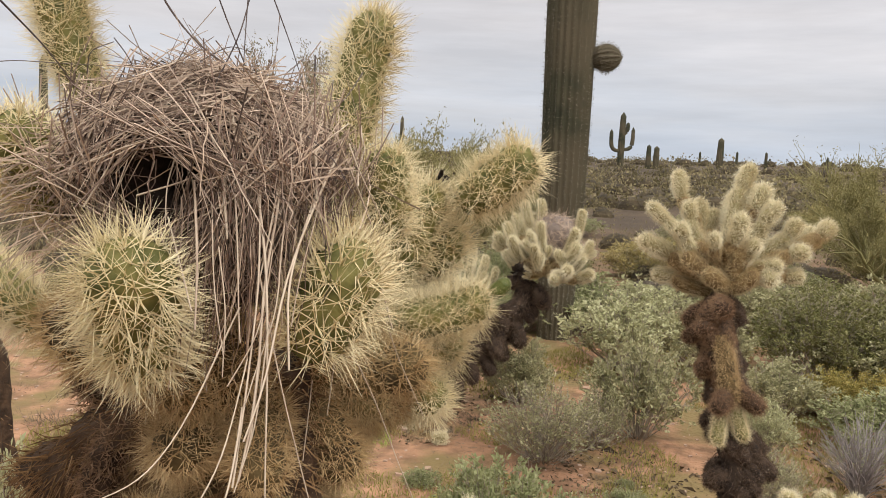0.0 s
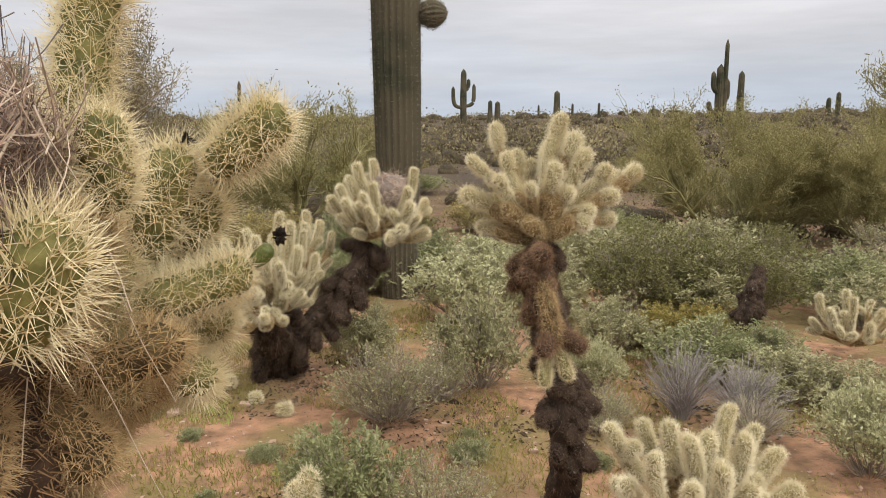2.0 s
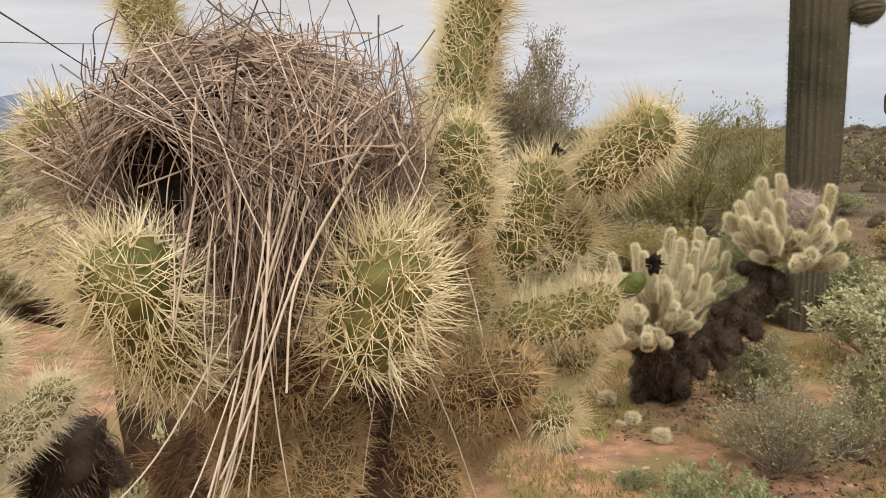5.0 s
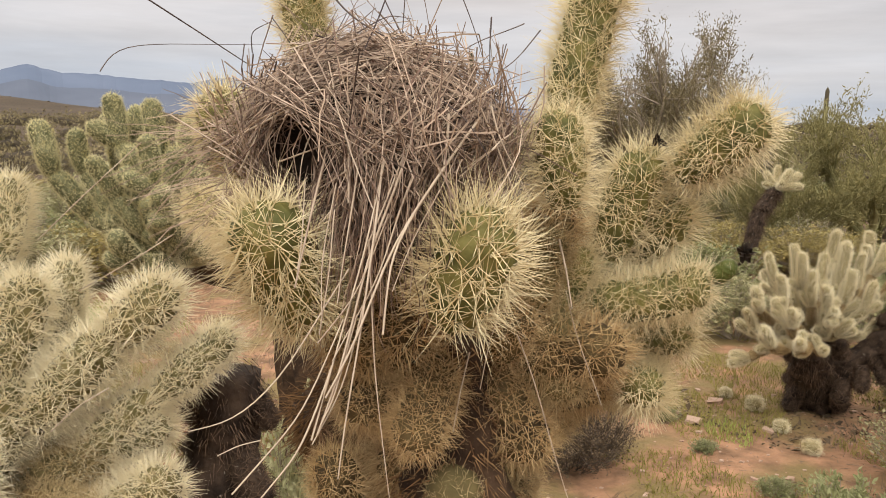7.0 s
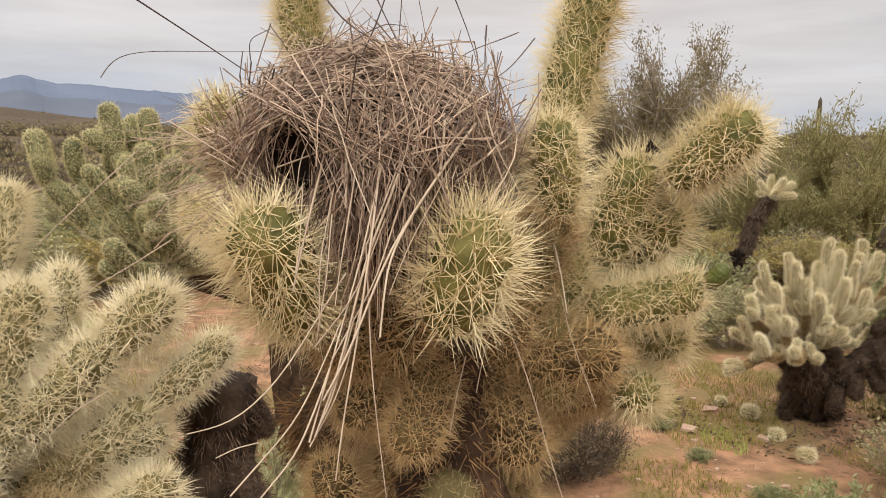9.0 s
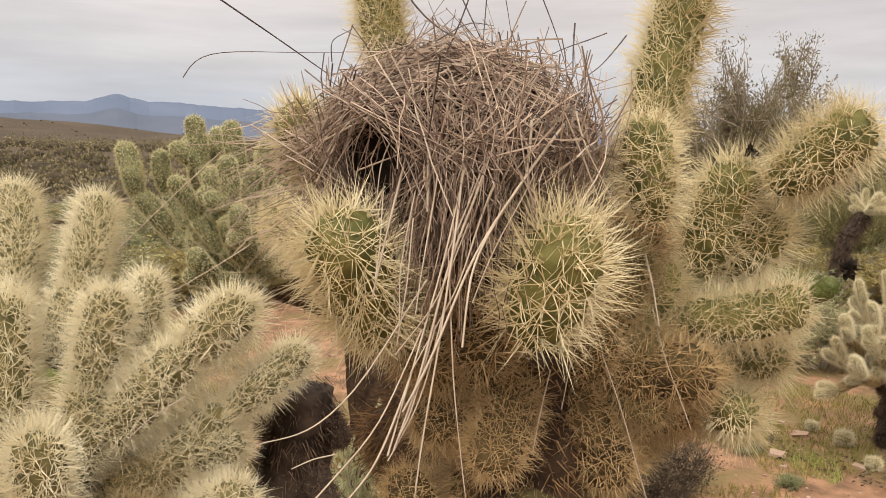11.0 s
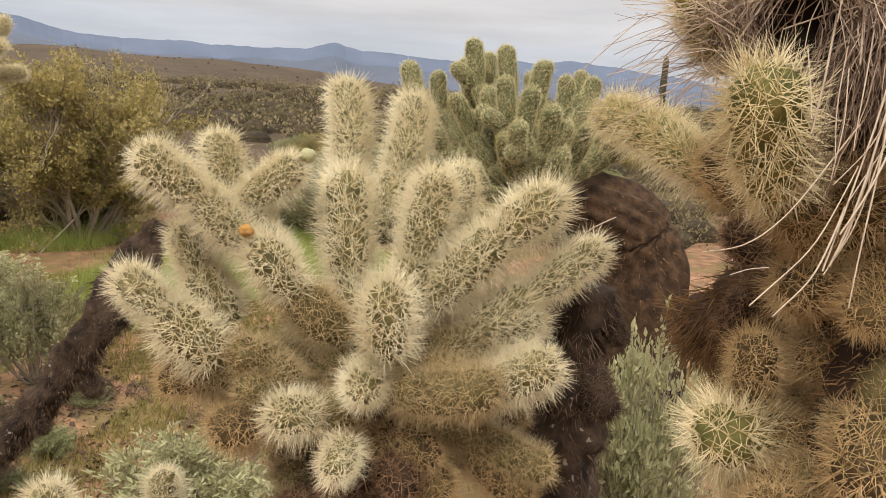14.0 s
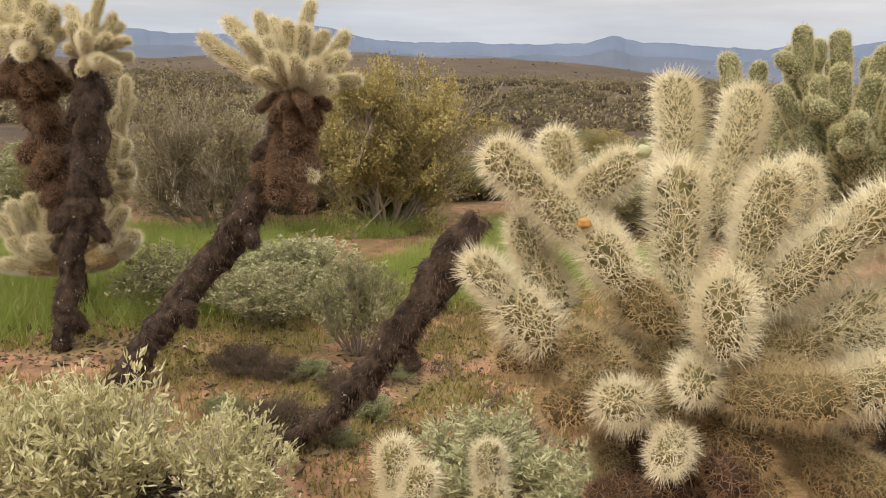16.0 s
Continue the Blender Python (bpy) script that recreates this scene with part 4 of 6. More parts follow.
joint(tall_cholla, (1.097, 2.418, 1.285), (1.122, 2.453, 1.368), 0.037, "far")
joint(tall_cholla, (1.119, 2.332, 1.151), (1.095, 2.426, 1.297), 0.035, "inner")
joint(tall_cholla, (1.057, 2.219, 1.249), (1.037, 2.189, 1.302), 0.030, "far")
joint(tall_cholla, (1.111, 2.292, 1.144), (1.052, 2.212, 1.258), 0.029, "inner")
joint(tall_cholla, (1.166, 2.206, 1.233), (1.177, 2.174, 1.286), 0.035, "far")
joint(tall_cholla, (1.132, 2.289, 1.141), (1.169, 2.197, 1.243), 0.033, "far")
joint(tall_cholla, (1.227, 2.228, 1.193), (1.262, 2.197, 1.195), 0.037, "far")
joint(tall_cholla, (1.145, 2.294, 1.133), (1.237, 2.220, 1.200), 0.036, "far")
joint(tall_cholla, (1.054, 2.434, 1.245), (1.057, 2.480, 1.344), 0.039, "far")
joint(tall_cholla, (1.110, 2.335, 1.143), (1.048, 2.444, 1.256), 0.037, "inner")
joint(tall_cholla, (1.385, 2.381, 1.250), (1.453, 2.411, 1.317), 0.041, "far")
joint(tall_cholla, (1.176, 2.324, 1.144), (1.399, 2.384, 1.257), 0.039, "far")
joint(tall_cholla, (1.217, 2.445, 1.382), (1.247, 2.492, 1.483), 0.044, "far")
joint(tall_cholla, (1.143, 2.337, 1.171), (1.222, 2.452, 1.397), 0.042, "inner")
joint(tall_cholla, (1.119, 2.271, 1.124), (0.959, 2.272, 1.224), 0.048, "inner")
joint(tall_cholla, (1.120, 2.247, 1.104), (1.019, 2.213, 1.171), 0.046, "inner")
joint(tall_cholla, (1.127, 2.246, 1.104), (1.197, 2.185, 1.184), 0.046, "inner")
joint(tall_cholla, (1.157, 2.293, 1.112), (1.321, 2.276, 1.238), 0.046, "inner")
joint(tall_cholla, (1.124, 2.286, 1.129), (1.011, 2.301, 1.265), 0.046, "inner")
joint(tall_cholla, (1.128, 2.250, 1.133), (1.157, 2.204, 1.262), 0.046, "inner")
joint(tall_cholla, (1.122, 2.306, 1.088), (0.945, 2.341, 1.127), 0.042, "inner")
joint(tall_cholla, (1.101, 2.116, 0.785), (1.060, 2.058, 0.632), 0.034, "gold")
joint(tall_cholla, (1.114, 2.114, 0.785), (1.149, 2.064, 0.644), 0.034, "gold")
joint(tall_cholla, (1.073, 2.151, 0.970), (1.104, 2.079, 0.747), 0.047, "old")

# leaning cholla by the saguaro, with an old nest in its crown
leaning_cholla = root("cholla_cactus", (0.038, 4.083, 0.090), "cholla cactus leaning over on a black trunk, old nest in crown", "cactus")
shaggy_trunk(leaning_cholla, [(0.038, 4.083, 0.090), (0.267, 3.910, 0.370), (0.490, 3.960, 0.602), (0.636, 3.975, 0.849)], [0.075, 0.060, 0.055, 0.055], M_BARK, M_SHAG_DARK, count=4000, hair=0.05, seed=13, lumps=0.4, dead=(32, 0.06, 'dead'))
crown(leaning_cholla, (0.715, 3.971, 0.910), [(0.578, 4.057, 1.296), (0.673, 4.146, 1.307), (0.477, 4.055, 1.173), (0.534, 4.256, 1.207), (0.421, 4.156, 1.103), (0.583, 3.776, 1.148), (0.606, 3.710, 1.080), (0.468, 3.928, 1.015), (0.895, 3.998, 1.264), (0.843, 3.838, 1.168), (0.843, 3.775, 1.098), (0.904, 3.854, 1.013), (0.968, 3.931, 0.924), (0.790, 3.662, 0.979), (0.716, 3.665, 0.921), (0.535, 3.801, 0.938), (0.988, 4.209, 1.071), (0.650, 3.876, 1.198), (0.496, 3.837, 1.114)], 0.040, "far", 0.7, 3.6, 0.3)
OLD_NEST_AT = (0.757, 4.055, 1.089)

# bushy cholla at the foot of the leaning one
bushy_cholla = root("cholla_cactus", (0.067, 4.289, 0.090), "low spreading pale-green cholla cactus, many slim arms", "cactus")
shaggy_trunk(bushy_cholla, [(0.067, 4.289, 0.090), (0.107, 3.726, 0.465), (0.105, 3.754, 0.623)], [0.100, 0.090, 0.060], M_BARK, M_SHAG_DARK, count=3000, hair=0.08, seed=14, dead=(9, 0.06, 'dead'))
crown(bushy_cholla, (0.111, 3.743, 0.544), [(-0.155, 3.873, 0.824), (-0.138, 3.527, 0.797), (-0.029, 3.488, 0.868), (-0.009, 3.753, 0.980), (0.050, 3.553, 0.970), (0.126, 3.826, 0.942), (0.164, 3.982, 1.037), (0.214, 3.773, 1.010), (0.294, 4.059, 1.034), (0.373, 3.978, 0.986), (0.437, 4.118, 0.905), (0.254, 3.659, 0.898), (0.346, 3.703, 0.849), (0.159, 3.475, 0.840), (-0.163, 3.494, 0.694), (-0.237, 3.666, 0.595), (-0.060, 3.315, 0.666), (0.276, 3.574, 0.684), (0.094, 3.282, 0.626), (0.381, 4.030, 0.605), (0.182, 3.440, 0.572), (-0.041, 3.461, 0.768), (-0.228, 3.529, 0.459), (-0.131, 3.846, 0.917), (0.100, 3.568, 0.895), (0.287, 3.806, 0.959), (0.210, 3.488, 0.743), (0.045, 3.334, 0.752)], 0.033, "far", 1.0, 4.2, 0.4)

# cream cholla low in the open ground
low_cholla = root("cholla_cactus", (1.592, 1.940, 0.090), "low cream cholla cactus among grey shrubs", "cactus")
shaggy_trunk(low_cholla, [(1.592, 1.940, 0.090), (1.475, 1.741, 0.285), (1.476, 1.751, 0.353)], [0.060, 0.060, 0.050], M_BARK, M_SHAG_DARK, count=1500, hair=0.05, seed=15)
crown(low_cholla, (1.475, 1.747, 0.319), [(1.184, 1.838, 0.595), (1.331, 1.913, 0.574), (1.370, 1.809, 0.607), (1.331, 1.615, 0.638), (1.443, 1.696, 0.614), (1.593, 1.828, 0.636), (1.700, 1.848, 0.553), (1.520, 1.633, 0.622), (1.715, 1.738, 0.517), (1.742, 1.668, 0.424), (1.202, 1.533, 0.631), (1.377, 1.499, 0.600), (1.519, 1.562, 0.494), (1.146, 1.579, 0.535), (1.278, 1.459, 0.565)], 0.038, "far", 0.8, 4.2, 0.35)

# small pale cholla among the shrubs
small_cholla = root("cholla_cactus", (3.510, 3.754, 0.090), "small pale cholla cactus with upright fingers", "cactus")
crown(small_cholla, (3.461, 3.704, 0.188), [(3.209, 3.771, 0.348), (3.337, 3.873, 0.472), (3.255, 3.674, 0.427), (3.429, 3.762, 0.518), (3.375, 3.615, 0.502), (3.657, 3.813, 0.429), (3.650, 3.707, 0.401), (3.810, 3.793, 0.462), (3.234, 3.563, 0.355), (3.424, 3.534, 0.370), (3.696, 3.681, 0.286)], 0.032, "far", 0.9, 4.2, 0.35)

# young joints near the path
young_cholla = root("young_cholla", (-1.084, -0.126, 0.090), "young cholla cactus with pale stubby joints", "cactus")
shaggy_trunk(young_cholla, [(-1.104, -0.126, 0.090), (-1.087, -0.108, 0.323), (-1.085, -0.077, 0.502)], [0.035, 0.035, 0.030], M_BARK_RUST, M_SHAG_RUST, count=1200, hair=0.03, seed=16)
joint(young_cholla, (-1.067, -0.103, 0.524), (-1.087, -0.125, 0.683), 0.059, "cream")
joint(young_cholla, (-1.017, -0.114, 0.529), (-1.000, -0.079, 0.660), 0.052, "cream")
joint(young_cholla, (-1.069, -0.097, 0.496), (-1.060, -0.105, 0.592), 0.061, "cream")
young_cholla_b = root("young_cholla", (-1.078, 0.095, 0.090), "young cholla cactus, single pale upright stem", "cactus")
shaggy_trunk(young_cholla_b, [(-1.078, 0.095, 0.090), (-1.081, 0.093, 0.321), (-1.079, 0.094, 0.520)], [0.030, 0.030, 0.028], M_BARK_RUST, M_SHAG_RUST, count=1000, hair=0.03, seed=17)
joint(young_cholla_b, (-1.058, 0.089, 0.536), (-1.082, 0.090, 0.652), 0.050, "cream")
joint(young_cholla_b, (-1.036, 0.089, 0.430), (-1.029, 0.081, 0.585), 0.055, "cream")
sprout_cholla = root("young_cholla", (0.291, 2.059, 0.090), "small young cholla joint in the grey shrub", "cactus")
joint(sprout_cholla, (0.285, 2.038, 0.252), (0.296, 2.064, 0.429), 0.055, "far")
joint(sprout_cholla, (0.285, 2.008, 0.258), (0.246, 2.037, 0.398), 0.044, "far")

# bending cholla on a long bare trunk
bent_cholla = root("cholla_cactus", (-3.105, -0.761, 0.090), "cholla cactus on a long leaning dark trunk, pale crown", "cactus")
shaggy_trunk(bent_cholla, [(-3.105, -0.761, 0.090), (-3.126, -0.537, 0.389), (-3.073, -0.295, 0.702), (-3.032, -0.128, 0.949), (-3.031, -0.042, 1.189), (-3.052, -0.000, 1.354)], [0.060, 0.060, 0.070, 0.070, 0.060, 0.050], M_BARK, M_SHAG_DARK, count=7000, hair=0.04, seed=18, lumps=0.28, dead=(14, 0.05, 'dead'), label='leaning dark trunk hung with dead spines')
shaggy_trunk(bent_cholla, [(-2.927, -0.071, 0.961), (-2.949, -0.019, 1.147), (-3.003, 0.015, 1.309)], [0.045, 0.050, 0.050], M_BARK_RUST, M_SHAG_BROWN, count=1500, hair=0.04, seed=19, lumps=0.4, dead=(30, 0.06, 'rust'), label='rust-brown skirt of dead joints')
crown(bent_cholla, (-3.050, 0.004, 1.354), [(-3.239, -0.374, 1.583), (-3.323, -0.261, 1.660), (-2.964, -0.225, 1.571), (-3.174, -0.133, 1.690), (-3.357, -0.050, 1.675), (-3.021, -0.036, 1.650), (-3.102, 0.095, 1.745), (-2.834, 0.012, 1.617), (-3.208, 0.176, 1.615), (-3.024, 0.232, 1.614), (-2.850, 0.197, 1.507), (-2.960, 0.284, 1.410), (-3.364, -0.190, 1.471), (-2.922, -0.200, 1.417), (-2.744, 0.116, 1.382), (-2.718, -0.052, 1.482), (-2.804, -0.126, 1.503), (-2.686, 0.027, 1.463), (-3.035, -0.117, 1.579), (-3.218, 0.230, 1.508), (-3.299, 0.067, 1.603)], 0.052, "far", 0.15, 8.0, 0.2)
joint(bent_cholla, (-2.894, 0.018, 1.058), (-2.842, 0.054, 0.981), 0.047, "far")
crown(bent_cholla, (-3.035, 0.002, 1.378), [(-3.017, -0.170, 1.258), (-2.882, -0.124, 1.214), (-2.797, -0.054, 1.191), (-2.823, 0.040, 1.219), (-2.910, 0.134, 1.278), (-2.777, -0.089, 1.290), (-2.744, 0.004, 1.293)], 0.043, "rust", 0.3, 8)

# twin-trunked cholla further back
twin_cholla = root("cholla_cactus", (-3.681, -1.034, 0.090), "two-headed cholla cactus on tall dark trunks", "cactus")
shaggy_trunk(twin_cholla, [(-3.681, -1.034, 0.090), (-3.713, -0.977, 0.496), (-3.765, -0.895, 0.872), (-3.811, -0.843, 1.168), (-3.884, -0.869, 1.460)], [0.050, 0.055, 0.070, 0.075, 0.060], M_BARK, M_SHAG_DARK, count=4500, hair=0.035, seed=20, lumps=0.35, dead=(16, 0.055, 'dead'))
shaggy_trunk(twin_cholla, [(-3.800, -0.961, 0.675), (-3.930, -1.007, 0.938), (-4.079, -1.108, 1.208), (-4.154, -1.148, 1.483)], [0.050, 0.060, 0.080, 0.080], M_BARK_RUST, M_SHAG_BROWN, count=4500, hair=0.07, seed=21, lumps=0.4, dead=(32, 0.065, 'rust'))
crown(twin_cholla, (-3.885, -0.855, 1.487), [(-3.881, -0.718, 1.704), (-3.757, -0.743, 1.590), (-3.955, -0.731, 1.521), (-3.924, -0.833, 1.701), (-3.720, -0.904, 1.644), (-3.824, -0.958, 1.533), (-3.571, -0.838, 1.575), (-3.580, -0.775, 1.468), (-4.196, -0.956, 1.744)], 0.047, "far", 0.3, 6.5, 0.2)
crown(twin_cholla, (-4.157, -1.148, 1.497), [(-4.268, -1.325, 1.701), (-4.373, -1.259, 1.798), (-4.228, -1.147, 1.817), (-4.072, -1.056, 1.754), (-4.261, -1.018, 1.690), (-3.921, -1.179, 1.605), (-3.832, -1.070, 1.630), (-4.225, -1.306, 1.535), (-3.763, -1.118, 1.486), (-3.906, -1.025, 1.546), (-4.264, -1.384, 1.588), (-4.348, -0.991, 1.640), (-4.383, -1.100, 1.865), (-4.102, -1.175, 1.697), (-3.997, -1.238, 1.607), (-4.161, -1.003, 1.752)], 0.060, "far", 0.3, 6.5, 0.2)
crown(twin_cholla, (-3.854, -0.852, 1.499), [(-3.794, -0.645, 1.571), (-3.883, -0.639, 1.495), (-3.672, -0.699, 1.422), (-3.936, -0.684, 1.657), (-3.887, -0.776, 1.780), (-3.624, -0.875, 1.404)], 0.041, "far", 0.3, 6.5, 0.2)
crown(twin_cholla, (-4.122, -1.119, 1.484), [(-4.013, -1.215, 1.317), (-3.862, -1.122, 1.281), (-3.894, -1.039, 1.322), (-3.939, -0.979, 1.377), (-3.900, -1.155, 1.398), (-3.805, -1.061, 1.374)], 0.054, "rust", 0.3, 8)

# pale cholla behind the twin trunks
pale_cholla = root("cholla_cactus", (-4.343, -1.019, 0.090), "pale spreading cholla cactus behind dark trunks", "cactus")
shaggy_trunk(pale_cholla, [(-4.343, -1.019, 0.090), (-4.343, -1.019, 0.346), (-4.395, -0.919, 0.752)], [0.06, 0.05, 0.035], M_BARK, M_SHAG_BROWN, count=2000, hair=0.04, seed=25)
crown(pale_cholla, (-4.343, -1.019, 0.346), [(-4.434, -1.329, 0.730), (-4.508, -1.252, 0.760), (-4.421, -1.150, 0.800), (-4.552, -1.420, 0.640), (-4.386, -0.789, 0.760), (-4.177, -0.723, 0.713), (-4.115, -0.679, 0.583), (-4.388, -0.765, 0.437), (-4.294, -0.855, 0.742), (-4.390, -1.360, 0.520), (-4.625, -1.202, 0.692), (-4.430, -1.300, 0.600), (-4.394, -0.718, 0.547), (-4.329, -0.812, 0.628), (-4.331, -0.785, 0.406), (-4.355, -1.400, 0.400), (-4.300, -1.230, 0.560), (-4.280, -0.760, 0.500)], 0.056, "far", 0.7, 3.4, 0.3)
crown(pale_cholla, (-4.395, -0.919, 0.752), [(-4.502, -0.751, 1.157), (-4.393, -0.711, 1.065), (-4.393, -0.679, 0.902), (-4.362, -0.693, 0.807), (-4.321, -0.767, 1.101), (-4.432, -0.738, 0.965), (-4.482, -0.707, 1.416), (-4.464, -1.186, 0.824), (-4.275, -0.785, 0.893), (-4.526, -0.768, 1.242)], 0.05, "far", 0.5, 3.2, 0.45)

# black stump leaning over
leaning_stump = root("dead_cholla", (-2.295, -0.191, 0.090), "leaning black dead cholla stump", "dead cactus")
shaggy_trunk(leaning_stump, [(-2.295, -0.191, 0.090), (-2.182, 0.006, 0.267), (-2.106, 0.107, 0.440), (-2.003, 0.220, 0.651), (-1.934, 0.317, 0.851), (-1.905, 0.388, 0.981)], [0.030, 0.040, 0.050, 0.055, 0.060, 0.040], M_BARK, M_SHAG_DARK, count=6000, hair=0.04, seed=22, lumps=0.3, dead=(6, 0.04, 'dead'))

# far small cholla seen past the nest
far_cholla = root("cholla_cactus", (-0.800, 7.113, 0.120), "small distant cholla cactus on a leaning trunk", "cactus")
shaggy_trunk(far_cholla, [(-0.800, 7.113, 0.120), (-0.694, 7.225, 0.793), (-0.581, 7.330, 0.995)], [0.06, 0.06, 0.06], M_BARK, M_SHAG_DARK, count=1500, hair=0.12, seed=23)
crown(far_cholla, (-0.561, 7.346, 1.021), [(-0.683, 7.300, 1.171), (-0.589, 7.452, 1.219), (-0.466, 7.434, 1.188), (-0.405, 7.549, 1.145), (-0.364, 7.464, 1.023), (-0.695, 7.272, 1.054), (-0.491, 7.139, 1.085)], 0.05, "far", 0.6, 3.6)
dark_stump = root("dead_cholla", (2.934, 4.020, 0.090), "short black dead cholla stump among shrubs", "dead cactus")
shaggy_trunk(dark_stump, [(2.934, 4.020, 0.090), (2.934, 4.020, 0.284), (2.980, 4.034, 0.421), (3.055, 4.052, 0.610)], [0.055, 0.055, 0.06, 0.035], M_BARK, M_SHAG_DARK, count=1500, hair=0.04, seed=24, lumps=0.4, dead=(14, 0.045, "dead"))

# ---- the nest ----


def stalk(nest, name, line, r, mat, label=""):
    """One straw or twig of the nest, smoothly bent through its points."""
    line = np.asarray(line, float)
    s, u = np.linspace(0, 1, len(line)), np.linspace(0, 1, 14)
    axis = np.stack([np.interp(u, s, line[:, k]) for k in range(3)], 1)
    for _ in range(5):
        axis[1:-1] = (axis[:-2] + axis[1:-1] * 2 + axis[2:]) / 4
    axis += sway(axis, 0.004, 9, len(bpy.data.objects) * 0.37)
    v, f = strands((axis - np.array(nest.location))[None], [r * random.uniform(0.75, 1.25)], [r * random.uniform(0.45, 0.8)], 5)
    return part(name, mesh_of(name, v, f, mat, smooth=True), nest, label)


NEST_AT = (-0.004, 0.366, 1.480)
HOLE_AT = (-0.008, 0.266, 1.460)
nest = root("bird_nest", NEST_AT, "domed bird nest of dry grass with a dark side entrance", "nest")
SIDE = Vector((0.865, 0.50, 0)).normalized()   # along the nest's width
DEEP = Vector((-0.50, 0.865, 0))


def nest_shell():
    """The dome's size across, deep and high, and an inner body painted near-black for shade, with a hollow entrance."""
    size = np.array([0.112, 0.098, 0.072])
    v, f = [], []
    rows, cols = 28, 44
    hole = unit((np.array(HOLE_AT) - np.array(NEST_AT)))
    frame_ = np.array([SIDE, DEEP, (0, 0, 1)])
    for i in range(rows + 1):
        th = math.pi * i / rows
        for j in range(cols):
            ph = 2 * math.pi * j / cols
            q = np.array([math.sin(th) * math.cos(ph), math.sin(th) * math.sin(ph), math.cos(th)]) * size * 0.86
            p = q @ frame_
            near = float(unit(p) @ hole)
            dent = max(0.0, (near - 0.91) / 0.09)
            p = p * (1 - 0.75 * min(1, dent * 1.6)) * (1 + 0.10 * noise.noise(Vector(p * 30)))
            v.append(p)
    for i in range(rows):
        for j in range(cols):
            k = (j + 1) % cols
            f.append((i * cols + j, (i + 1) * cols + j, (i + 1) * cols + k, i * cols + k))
    part("inner_shade_body", mesh_of("inner_shade_body", v, f, M_NEST_SHADE, smooth=True), nest, "near-black body for the shade inside the nest")
    return size, hole, frame_


def nest_grass(count, mat, name, label, seed, lo, hi, width, flatness, shell=(0.86, 1.08), size=None, shift_=(0, 0, 0)):
    r = np.random.default_rng(seed)
    whole, hole, frame_ = NEST_SHAPE
    size = whole if size is None else np.array(size)
    n0 = unit(r.normal(0, 1, (count, 3)))
    n0[:, 2] = np.where(n0[:, 2] < -0.55, -n0[:, 2], n0[:, 2])
    p = n0 * size * r.uniform(*shell, (count, 1))
    p[:, :2] *= (1 - 0.36 * np.clip(n0[:, 2:], 0, 1) ** 1.3) * (1 + 0.10 * np.clip(0.3 - n0[:, 2:], 0, 1))
    rough_ = np.array([noise.noise(Vector(q) * 21) for q in p])
    p = p * (1 + 0.34 * rough_)[:, None]
    open_ = np.array([noise.noise(Vector(q) * 30 + Vector((9, 0, 0))) for q in p]) > 0.16
    nor = unit(n0 / size)
    lie = np.array([noise.noise_vector(Vector(q) * 14 + Vector((seed, 3, 0))) for q in p])
    d = (unit(lie) * r.uniform(0, 1.6, (count, 1)) + r.normal(0, 0.8, (count, 3))) * np.array([1.0, 0.8, flatness])
    d = d + np.array([0, 0, -1.9]) * np.clip(0.12 - n0[:, 2:], 0, 0.8) * r.uniform(0.2, 1.6, (count, 1))
    d = unit(d - nor * (d * nor).sum(1, keepdims=True) * r.uniform(0.6, 1.0, (count, 1)))
    ln = r.uniform(lo, hi, (count, 1))
    k = 7
    t = np.linspace(-0.5, 0.5, k)[None, :, None]
    line = p[:, None] + d[:, None] * ln[:, None] * t
    # bent to follow the dome, loosely
    fall = r.uniform(0.0, 0.8, (count, 1, 1)) / size.mean()
    line = line - nor[:, None] * (ln[:, None] * t) ** 2 * fall * 0.5
    bow = unit(r.normal(0, 1, (count, 1, 3))) * ln[:, None] * r.uniform(-0.17, 0.17, (count, 1, 1))
    line = line + bow * (t * t - 0.08)
    line += r.normal(0, 0.0008, line.shape)
    line = (line + np.array(shift_)) @ frame_
    inside = (unit(line) @ hole).max(1)
    keep = (inside < r.normal(0.957, 0.012, count)) | (r.uniform(0, 1, count) < 0.01)
    keep &= ~open_ | (r.uniform(0, 1, count) < 0.25)
    v, f = strands(line[keep], width * r.uniform(0.6, 1.3, keep.sum()), width * r.uniform(0.3, 0.7, keep.sum()))
    part(name, mesh_of(name, v, f, mat), nest, label)["kind"] = "stuff"


NEST_SHAPE = nest_shell()
nest_grass(3000, M_STRAW, "dry_grass", "woven grey-brown grass stems", 31, 0.05, 0.18, 0.00062, 0.75, (0.82, 1.12))
nest_grass(2600, M_STRAW_DARK, "dark_grass", "darker weathered twigs in the weave", 32, 0.05, 0.14, 0.00068, 0.7, (0.76, 1.02))
nest_grass(260, M_STRAW_PALE, "loose_straw", "loose pale straws on the outside", 33, 0.06, 0.19, 0.00075, 0.8, (0.98, 1.14))
nest_grass(90, M_STRAW_DARK, "loose_twigs", "loose dark twigs poking out", 38, 0.08, 0.20, 0.0008, 0.7, (0.95, 1.08))

